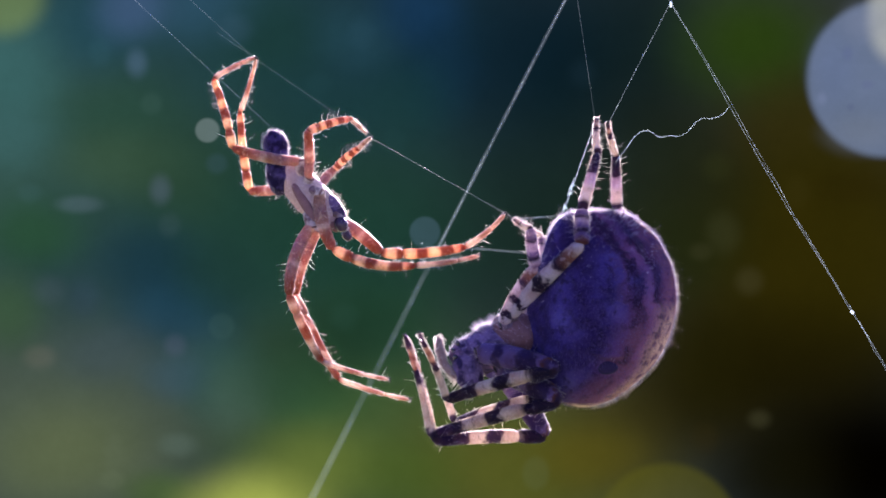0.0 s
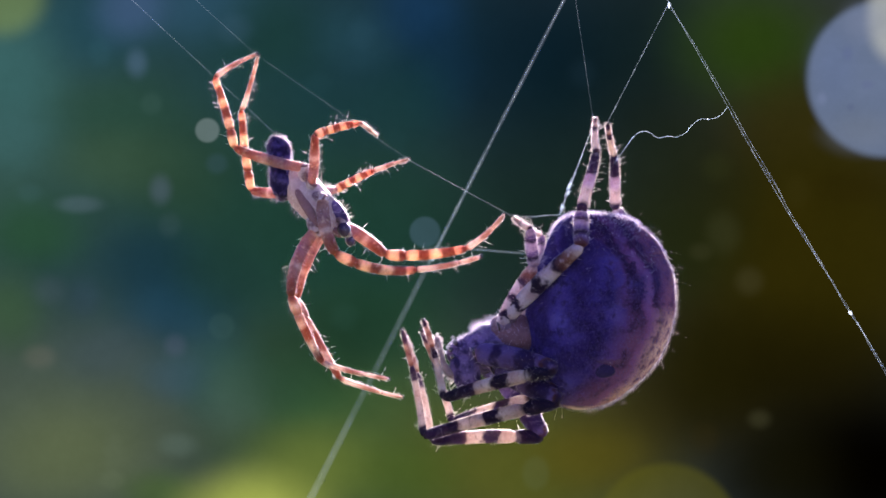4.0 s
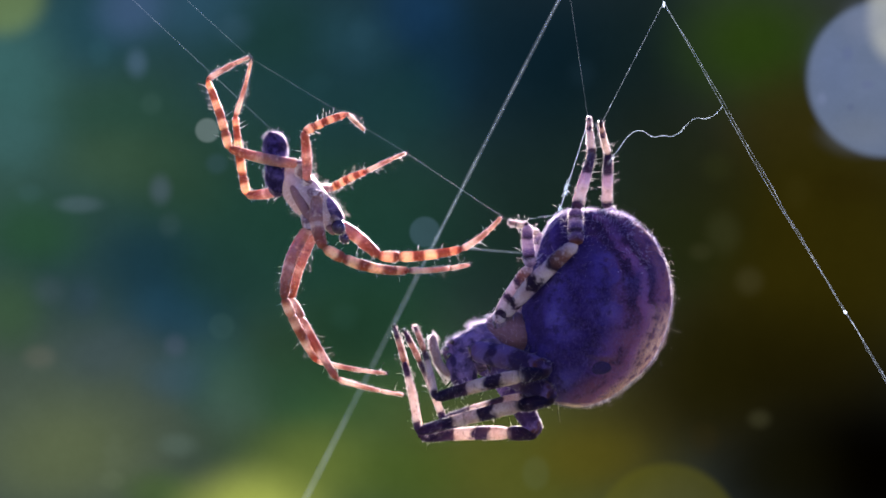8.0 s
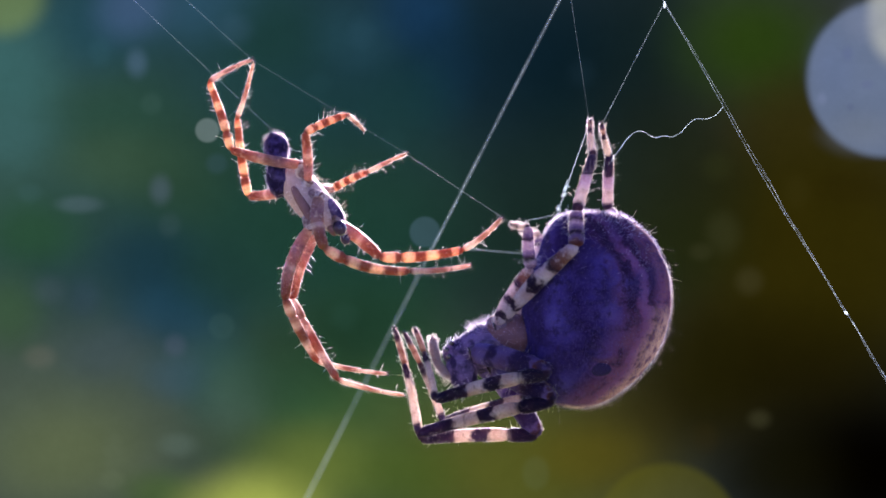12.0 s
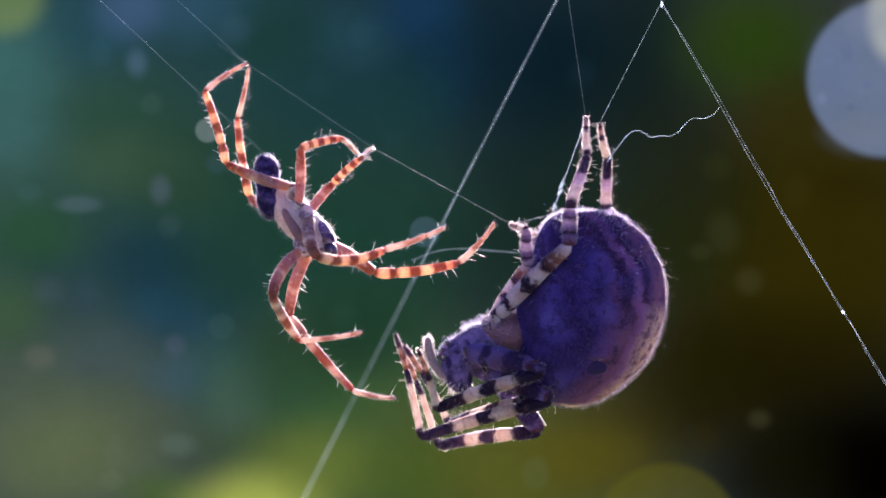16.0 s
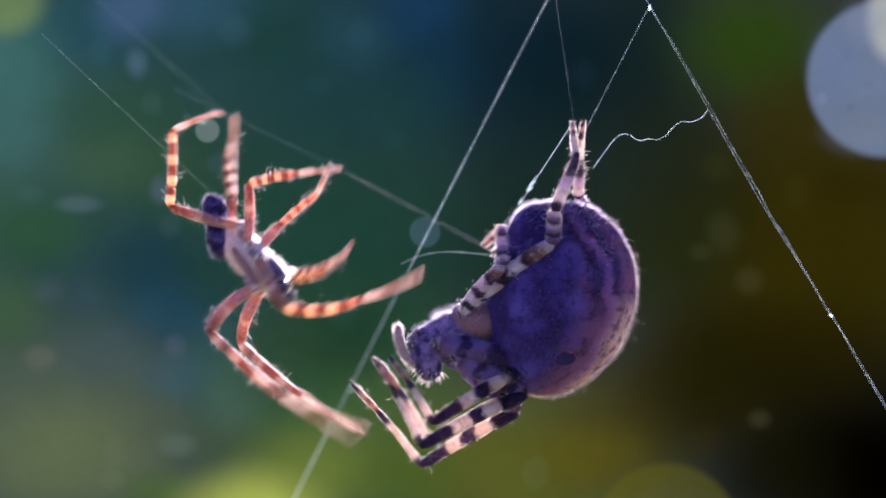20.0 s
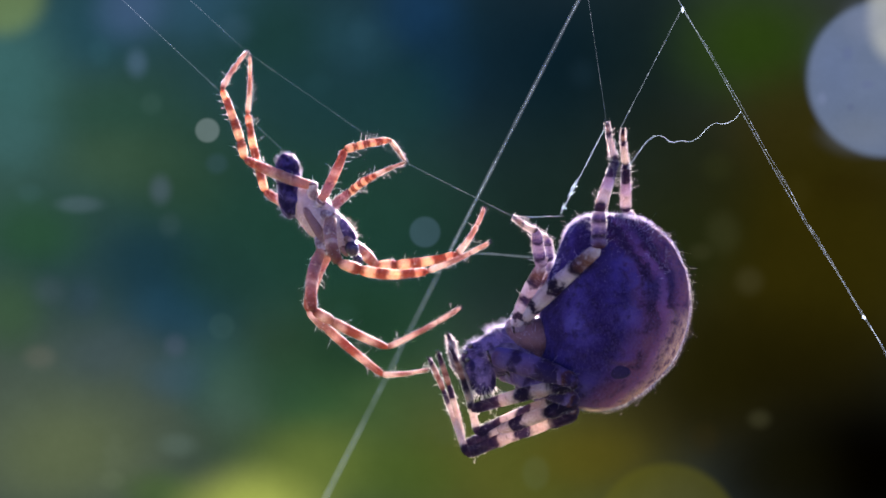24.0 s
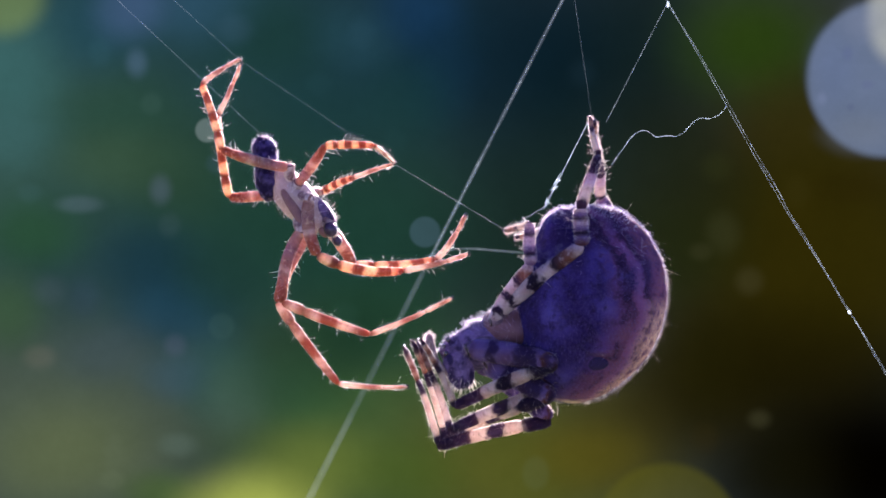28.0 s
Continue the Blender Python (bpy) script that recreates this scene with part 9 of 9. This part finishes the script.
    draw(strands[1], 15.5, (-2.07, 0.00, 5.42), (-10.68, 0.00, 10.68))
    draw(strands[2], 15.5, (-2.07, 0.00, 5.42), (3.79, 0.00, 1.53))
    draw(strands[3], 15.5, (-9.31, 0.00, 6.18), (-12.82, 0.00, 9.47))
    draw(strands[4], 15.5, (3.79, 0.00, 1.53), (6.19, 0.00, 1.95))
    draw(strands[5], 15.5, (8.26, 0.00, 7.40), (6.19, 0.00, 1.95))
    draw(strands[0], 16.0, (-11.10, 0.00, 10.49), (-14.60, 0.00, 13.68))
    draw(strands[1], 16.0, (-3.95, 0.00, 5.71), (-11.10, 0.00, 10.49))
    draw(strands[2], 16.0, (-3.95, 0.00, 5.71), (3.86, 0.00, 1.40))
    draw(strands[3], 16.0, (-9.92, 0.00, 5.22), (-13.43, 0.00, 8.50))
    draw(strands[4], 16.0, (3.86, 0.00, 1.40), (6.15, 0.00, 1.95))
    draw(strands[5], 16.0, (8.10, 0.00, 7.43), (6.15, 0.00, 1.95))
    draw(strands[0], 16.5, (-9.85, 0.00, 10.46), (-13.36, 0.00, 13.65))
    draw(strands[1], 16.5, (-0.41, 0.00, 3.77), (-9.85, 0.00, 10.46))
    draw(strands[2], 16.5, (-0.41, 0.00, 3.77), (3.70, 0.00, 1.37))
    draw(strands[3], 16.5, (-8.58, 0.00, 5.61), (-12.09, 0.00, 8.90))
    draw(strands[4], 16.5, (3.70, 0.00, 1.37), (5.77, 0.00, 2.20))
    draw(strands[5], 16.5, (8.07, 0.00, 7.46), (5.77, 0.00, 2.20))
    draw(strands[0], 17.0, (-9.69, 0.00, 10.81), (-13.20, 0.00, 14.00))
    draw(strands[1], 17.0, (-1.40, 0.00, 4.24), (-9.69, 0.00, 10.81))
    draw(strands[2], 17.0, (-1.40, 0.00, 4.24), (3.44, 0.00, 1.47))
    draw(strands[3], 17.0, (-8.42, 0.00, 4.23), (-11.93, 0.00, 7.51))
    draw(strands[4], 17.0, (3.44, 0.00, 1.47), (5.99, 0.00, 2.20))
    draw(strands[5], 17.0, (8.39, 0.00, 7.46), (5.99, 0.00, 2.20))
    draw(strands[0], 17.5, (-9.22, 0.00, 11.03), (-12.72, 0.00, 14.22))
    draw(strands[1], 17.5, (-0.34, 0.00, 4.76), (-9.22, 0.00, 11.03))
    draw(strands[2], 17.5, (-0.34, 0.00, 4.76), (3.60, 0.00, 2.01))
    draw(strands[3], 17.5, (-8.35, 0.00, 4.25), (-11.86, 0.00, 7.53))
    draw(strands[4], 17.5, (3.60, 0.00, 2.01), (6.04, 0.00, 2.07))
    draw(strands[5], 17.5, (8.64, 0.00, 7.43), (6.04, 0.00, 2.07))
    draw(strands[0], 18.0, (-8.10, 0.00, 9.13), (-11.61, 0.00, 12.31))
    draw(strands[1], 18.0, (0.23, 0.00, 3.85), (-8.10, 0.00, 9.13))
    draw(strands[2], 18.0, (0.23, 0.00, 3.85), (3.00, 0.00, 1.85))
    draw(strands[3], 18.0, (-7.64, 0.00, 4.33), (-11.15, 0.00, 7.62))
    draw(strands[4], 18.0, (3.00, 0.00, 1.85), (6.09, 0.00, 1.95))
    draw(strands[5], 18.0, (8.16, 0.00, 7.37), (6.09, 0.00, 1.95))
    draw(strands[0], 18.5, (-7.88, 0.00, 9.28), (-11.38, 0.00, 12.47))
    draw(strands[1], 18.5, (-0.61, 0.00, 3.70), (-7.88, 0.00, 9.28))
    draw(strands[2], 18.5, (-0.61, 0.00, 3.70), (3.22, 0.00, 1.47))
    draw(strands[3], 18.5, (-7.53, 0.00, 3.96), (-11.04, 0.00, 7.25))
    draw(strands[4], 18.5, (3.22, 0.00, 1.47), (5.77, 0.00, 2.01))
    draw(strands[5], 18.5, (8.07, 0.00, 7.43), (5.77, 0.00, 2.01))
    draw(strands[0], 19.0, (-7.88, 0.00, 9.12), (-11.38, 0.00, 12.31))
    draw(strands[1], 19.0, (-0.73, 0.00, 3.46), (-7.88, 0.00, 9.12))
    draw(strands[2], 19.0, (-0.73, 0.00, 3.46), (3.38, 0.00, 1.31))
    draw(strands[3], 19.0, (-8.26, 0.00, 3.35), (-11.76, 0.00, 6.63))
    draw(strands[4], 19.0, (3.38, 0.00, 1.31), (5.71, 0.00, 2.10))
    draw(strands[5], 19.0, (7.68, 0.00, 7.53), (5.71, 0.00, 2.10))
    draw(strands[0], 19.5, (-8.51, 0.00, 8.42), (-12.02, 0.00, 11.61))
    draw(strands[1], 19.5, (0.13, 0.00, 1.95), (-8.51, 0.00, 8.42))
    draw(strands[2], 19.5, (0.13, 0.00, 1.95), (2.58, 0.00, 0.73))
    draw(strands[3], 19.5, (-6.99, 0.00, 4.08), (-10.49, 0.00, 7.36))
    draw(strands[4], 19.5, (2.58, 0.00, 0.73), (4.40, 0.00, 2.42))
    draw(strands[5], 19.5, (7.21, 0.00, 7.68), (4.40, 0.00, 2.42))
    draw(strands[0], 19.7, (-8.16, 0.00, 10.08), (-11.67, 0.00, 13.27))
    draw(strands[0], 19.8, (-10.37, 0.00, 9.57), (-20.28, -0.00, 18.58))
    draw(strands[0], 19.9, (-14.34, 0.00, 7.74), (-24.25, -0.00, 16.75))
    draw(strands[1], 19.7, (0.43, 0.00, 2.68), (-8.16, 0.00, 10.08))
    draw(strands[1], 19.8, (-1.11, 0.00, 3.24), (-9.53, 0.00, 9.55))
    draw(strands[1], 19.9, (-4.87, 0.00, 3.70), (-14.01, 0.00, 8.91))
    draw(strands[2], 19.7, (0.43, 0.00, 2.68), (1.95, 0.00, 1.15))
    draw(strands[2], 19.8, (-1.11, 0.00, 3.24), (6.13, -0.00, -3.01))
    draw(strands[2], 19.9, (-4.87, 0.00, 3.70), (3.19, -0.00, -1.46))
    draw(strands[3], 19.7, (-1.22, 0.00, 5.04), (-4.73, 0.00, 8.32))
    draw(strands[3], 19.8, (-5.35, 0.00, 4.61), (-15.13, -0.00, 13.75))
    draw(strands[3], 19.9, (-12.86, 0.00, 2.91), (-22.64, -0.00, 12.07))
    draw(strands[4], 19.7, (1.95, 0.00, 1.15), (3.95, 0.00, 3.38))
    draw(strands[4], 19.8, (3.16, 0.00, 0.90), (5.04, 0.00, 2.99))
    draw(strands[4], 19.9, (3.54, 0.00, 0.94), (5.42, 0.00, 3.03))
    draw(strands[5], 19.7, (6.89, 0.00, 7.53), (3.95, 0.00, 3.38))
    draw(strands[5], 19.8, (8.11, 0.00, 7.35), (4.77, -0.00, 2.60))
    draw(strands[5], 19.9, (8.51, 0.00, 7.69), (5.24, -0.00, 2.89))
    draw(strands[0], 20.0, (-12.45, 0.00, 7.73), (-15.96, 0.00, 10.92))
    draw(strands[1], 20.0, (-5.71, 0.00, 4.47), (-12.45, 0.00, 7.73))
    draw(strands[2], 20.0, (-5.71, 0.00, 4.47), (2.26, 0.00, 0.19))
    draw(strands[3], 20.0, (-12.89, 0.00, 2.98), (-16.40, 0.00, 6.27))
    draw(strands[4], 20.0, (2.26, 0.00, 0.19), (4.08, 0.00, 2.20))
    draw(strands[5], 20.0, (7.30, 0.00, 7.11), (4.08, 0.00, 2.20))
    draw(strands[0], 20.2, (-11.23, 0.00, 9.39), (-14.73, 0.00, 12.58))
    draw(strands[0], 20.3, (-13.71, 0.00, 7.98), (-23.61, -0.00, 16.99))
    draw(strands[1], 20.2, (-4.52, 0.00, 5.91), (-11.23, 0.00, 9.39))
    draw(strands[1], 20.3, (-6.88, 0.00, 5.04), (-15.97, 0.00, 10.35))
    draw(strands[2], 20.2, (-4.52, 0.00, 5.91), (3.54, 0.00, 1.31))
    draw(strands[2], 20.3, (-6.88, 0.00, 5.04), (1.48, -0.00, 0.39))
    draw(strands[3], 20.2, (-12.27, 0.00, 5.50), (-15.77, 0.00, 8.78))
    draw(strands[3], 20.3, (-14.91, 0.00, 4.61), (-24.69, -0.00, 13.76))
    draw(strands[4], 20.2, (3.54, 0.00, 1.31), (5.99, 0.00, 2.42))
    draw(strands[4], 20.3, (1.78, 0.00, 1.61), (4.52, -0.00, 2.21))
    draw(strands[5], 20.2, (8.86, 0.00, 7.37), (5.99, 0.00, 2.42))
    draw(strands[5], 20.3, (6.94, 0.00, 7.23), (4.23, 0.00, 2.10))
    draw(strands[0], 20.5, (-9.85, 0.00, 10.08), (-13.36, 0.00, 13.27))
    draw(strands[1], 20.5, (-4.11, 0.00, 6.10), (-9.85, 0.00, 10.08))
    draw(strands[2], 20.5, (-4.11, 0.00, 6.10), (4.02, 0.00, 1.88))
    draw(strands[3], 20.5, (-10.76, 0.00, 6.95), (-14.27, 0.00, 10.23))
    draw(strands[4], 20.5, (4.02, 0.00, 1.88), (6.89, 0.00, 2.01))
    draw(strands[5], 20.5, (9.12, 0.00, 7.21), (6.89, 0.00, 2.01))
    draw(strands[0], 21.0, (-10.49, 0.00, 9.69), (-14.00, 0.00, 12.88))
    draw(strands[1], 21.0, (-3.57, 0.00, 5.29), (-10.49, 0.00, 9.69))
    draw(strands[2], 21.0, (-3.57, 0.00, 5.29), (3.48, 0.00, 1.63))
    draw(strands[3], 21.0, (-10.26, 0.00, 4.95), (-13.76, 0.00, 8.23))
    draw(strands[4], 21.0, (3.48, 0.00, 1.63), (6.09, 0.00, 1.85))
    draw(strands[5], 21.0, (8.10, 0.00, 7.43), (6.09, 0.00, 1.85))
    draw(strands[0], 21.5, (-8.80, 0.00, 11.67), (-12.31, 0.00, 14.86))
    draw(strands[1], 21.5, (1.61, 0.00, 3.27), (-8.80, 0.00, 11.67))
    draw(strands[2], 21.5, (1.61, 0.00, 3.27), (3.44, 0.00, 2.49))
    draw(strands[3], 21.5, (-6.59, 0.00, 4.89), (-10.10, 0.00, 8.18))
    draw(strands[4], 21.5, (3.44, 0.00, 2.49), (6.15, 0.00, 2.01))
    draw(strands[5], 21.5, (8.32, 0.00, 7.37), (6.15, 0.00, 2.01))
    draw(strands[0], 23.5, (-11.54, 0.00, 10.97), (-15.05, 0.00, 14.16))
    draw(strands[1], 23.5, (-2.42, 0.00, 4.74), (-11.54, 0.00, 10.97))
    draw(strands[2], 23.5, (-2.42, 0.00, 4.74), (3.76, 0.00, 1.69))
    draw(strands[3], 23.5, (-8.75, 0.00, 5.16), (-12.26, 0.00, 8.45))
    draw(strands[4], 23.5, (3.76, 0.00, 1.69), (6.41, 0.00, 1.95))
    draw(strands[5], 23.5, (8.96, 0.00, 7.21), (6.41, 0.00, 1.95))
    draw(strands[0], 24.0, (-11.07, 0.00, 11.13), (-14.57, 0.00, 14.32))
    draw(strands[0], 24.5, (-11.16, 0.00, 10.90), (-14.66, 0.00, 14.09))
    draw(strands[1], 24.0, (-2.14, 0.00, 4.90), (-11.07, 0.00, 11.13))
    draw(strands[1], 24.5, (-2.29, 0.00, 4.61), (-11.16, 0.00, 10.90))
    draw(strands[2], 24.0, (-2.14, 0.00, 4.90), (4.02, 0.00, 1.79))
    draw(strands[2], 24.5, (-2.29, 0.00, 4.61), (3.85, 0.00, 1.37))
    draw(strands[3], 24.0, (-8.74, 0.00, 5.29), (-12.25, 0.00, 8.58))
    draw(strands[3], 24.5, (-8.96, 0.00, 5.66), (-12.47, 0.00, 8.94))
    draw(strands[4], 24.0, (4.02, 0.00, 1.79), (6.57, 0.00, 1.85))
    draw(strands[4], 24.5, (3.85, 0.00, 1.37), (5.99, 0.00, 1.95))
    draw(strands[5], 24.0, (9.28, 0.00, 7.11), (6.57, 0.00, 1.85))
    draw(strands[5], 24.5, (9.02, 0.00, 7.24), (5.99, 0.00, 1.95))
    draw(strands[0], 25.0, (-11.29, 0.00, 10.55), (-14.80, 0.00, 13.74))
    draw(strands[1], 25.0, (-2.52, 0.00, 4.18), (-11.29, 0.00, 10.55))
    draw(strands[2], 25.0, (-2.52, 0.00, 4.18), (3.60, 0.00, 0.73))
    draw(strands[3], 25.0, (-9.30, 0.00, 6.21), (-12.81, 0.00, 9.49))
    draw(strands[4], 25.0, (3.60, 0.00, 0.73), (5.13, 0.00, 2.10))
    draw(strands[5], 25.0, (8.64, 0.00, 7.43), (5.13, 0.00, 2.10))
    draw(strands[0], 26.0, (-11.51, 0.00, 10.68), (-15.02, 0.00, 13.87))
    draw(strands[1], 26.0, (-2.81, 0.00, 4.82), (-11.51, 0.00, 10.68))
    draw(strands[2], 26.0, (-2.81, 0.00, 4.82), (3.44, 0.00, 1.05))
    draw(strands[3], 26.0, (-10.09, 0.00, 6.26), (-13.60, 0.00, 9.55))
    draw(strands[4], 26.0, (3.44, 0.00, 1.05), (5.35, 0.00, 2.21))
    draw(strands[5], 26.0, (8.23, 0.00, 7.43), (5.35, 0.00, 2.21))
    draw(strands[0], 27.0, (-11.61, 0.00, 10.68), (-15.11, 0.00, 13.87))
    draw(strands[1], 27.0, (-2.90, 0.00, 4.82), (-11.61, 0.00, 10.68))
    draw(strands[2], 27.0, (-2.90, 0.00, 4.82), (3.41, 0.00, 1.05))
    draw(strands[3], 27.0, (-10.19, 0.00, 6.26), (-13.70, 0.00, 9.55))
    draw(strands[4], 27.0, (3.41, 0.00, 1.05), (5.56, 0.00, 2.32))
    draw(strands[5], 27.0, (8.20, 0.00, 7.43), (5.56, 0.00, 2.32))
    draw(strands[0], 28.0, (-11.48, 0.00, 10.68), (-14.99, 0.00, 13.87))
    draw(strands[1], 28.0, (-2.77, 0.00, 4.82), (-11.48, 0.00, 10.68))
    draw(strands[2], 28.0, (-2.77, 0.00, 4.82), (3.54, 0.00, 1.05))
    draw(strands[3], 28.0, (-10.06, 0.00, 6.26), (-13.57, 0.00, 9.55))
    draw(strands[4], 28.0, (3.54, 0.00, 1.05), (5.77, 0.00, 2.42))
    draw(strands[5], 28.0, (8.32, 0.00, 7.43), (5.77, 0.00, 2.42))
    turn(web, 0.0, (12.95, 0.00, 13.81), 0.0)
    turn(web, 0.5, (12.88, 0.00, 13.78), 0.0)
    turn(web, 1.0, (12.85, 0.00, 13.78), 0.0)
    turn(web, 1.5, (12.85, 0.00, 13.78), 0.0)
    turn(web, 2.0, (12.88, 0.00, 13.78), 0.0)
    turn(web, 2.5, (12.85, 0.00, 13.78), 0.0)
    turn(web, 3.0, (12.79, 0.00, 13.78), 0.0)
    turn(web, 3.5, (12.85, 0.00, 13.78), 0.0)
    turn(web, 5.5, (12.85, 0.00, 13.71), 0.0)
    turn(web, 6.0, (12.85, 0.00, 13.78), 0.0)
    turn(web, 6.5, (12.85, 0.00, 13.71), 0.0)
    turn(web, 7.0, (12.79, 0.00, 13.78), 0.0)
    turn(web, 7.5, (12.66, 0.00, 13.78), 0.0)
    turn(web, 8.0, (12.56, 0.00, 13.81), 0.0)
    turn(web, 8.5, (12.60, 0.00, 13.87), 0.0)
    turn(web, 9.0, (12.56, 0.00, 13.81), 0.0)
    turn(web, 9.5, (12.60, 0.00, 13.78), 0.0)
    turn(web, 10.0, (12.69, 0.00, 13.78), 0.0)
    turn(web, 10.5, (12.76, 0.00, 13.78), 0.0)
    turn(web, 11.0, (12.76, 0.00, 13.78), 0.0)
    turn(web, 11.5, (12.76, 0.00, 13.81), 0.0)
    turn(web, 12.0, (12.60, 0.00, 13.78), 0.0)
    turn(web, 12.5, (12.66, 0.00, 13.81), 0.0)
    turn(web, 14.5, (12.69, 0.00, 13.81), 0.0)
    turn(web, 15.0, (12.69, 0.00, 13.78), 0.0)
    turn(web, 15.5, (12.56, 0.00, 13.81), 0.0)
    turn(web, 16.0, (12.44, 0.00, 13.81), 0.0)
    turn(web, 16.5, (12.50, 0.00, 13.90), 0.0)
    turn(web, 17.0, (12.76, 0.00, 13.87), 0.0)
    turn(web, 17.5, (12.95, 0.00, 13.81), 0.0)
    turn(web, 18.0, (12.56, 0.00, 13.78), 0.0)
    turn(web, 18.5, (12.44, 0.00, 13.81), 0.0)
    turn(web, 19.0, (12.21, 0.00, 13.97), 0.0)
    turn(web, 19.5, (11.86, 0.00, 14.06), 0.0)
    turn(web, 19.7, (11.35, 0.00, 13.97), 0.0)
    turn(web, 19.8, (11.96, 0.00, 13.83), -0.0)
    turn(web, 19.9, (12.96, 0.00, 13.74), -0.0)
    turn(web, 20.0, (11.73, 0.00, 13.62), 0.0)
    turn(web, 20.2, (13.11, 0.00, 13.68), 0.0)
    turn(web, 20.3, (12.31, 0.00, 13.70), -0.0)
    turn(web, 20.5, (13.33, 0.00, 13.71), 0.0)
    turn(web, 21.0, (12.60, 0.00, 13.78), 0.0)
    turn(web, 21.5, (12.76, 0.00, 13.81), 0.0)
    turn(web, 23.5, (13.33, 0.00, 13.68), 0.0)
    turn(web, 24.0, (13.62, 0.00, 13.52), 0.0)
    turn(web, 24.5, (13.49, 0.00, 13.58), 0.0)
    turn(web, 25.0, (12.85, 0.00, 13.58), 0.0)
    turn(web, 25.5, (12.98, 0.00, 13.81), 0.0)
    turn(web, 26.0, (12.76, 0.00, 13.81), 0.0)
    turn(web, 26.5, (12.69, 0.00, 13.87), 0.0)
    turn(web, 27.0, (12.66, 0.00, 13.81), 0.0)
    turn(web, 27.5, (12.79, 0.00, 13.78), 0.0)
    turn(web, 28.0, (12.79, 0.00, 13.81), 0.0)
    settle()


motions()
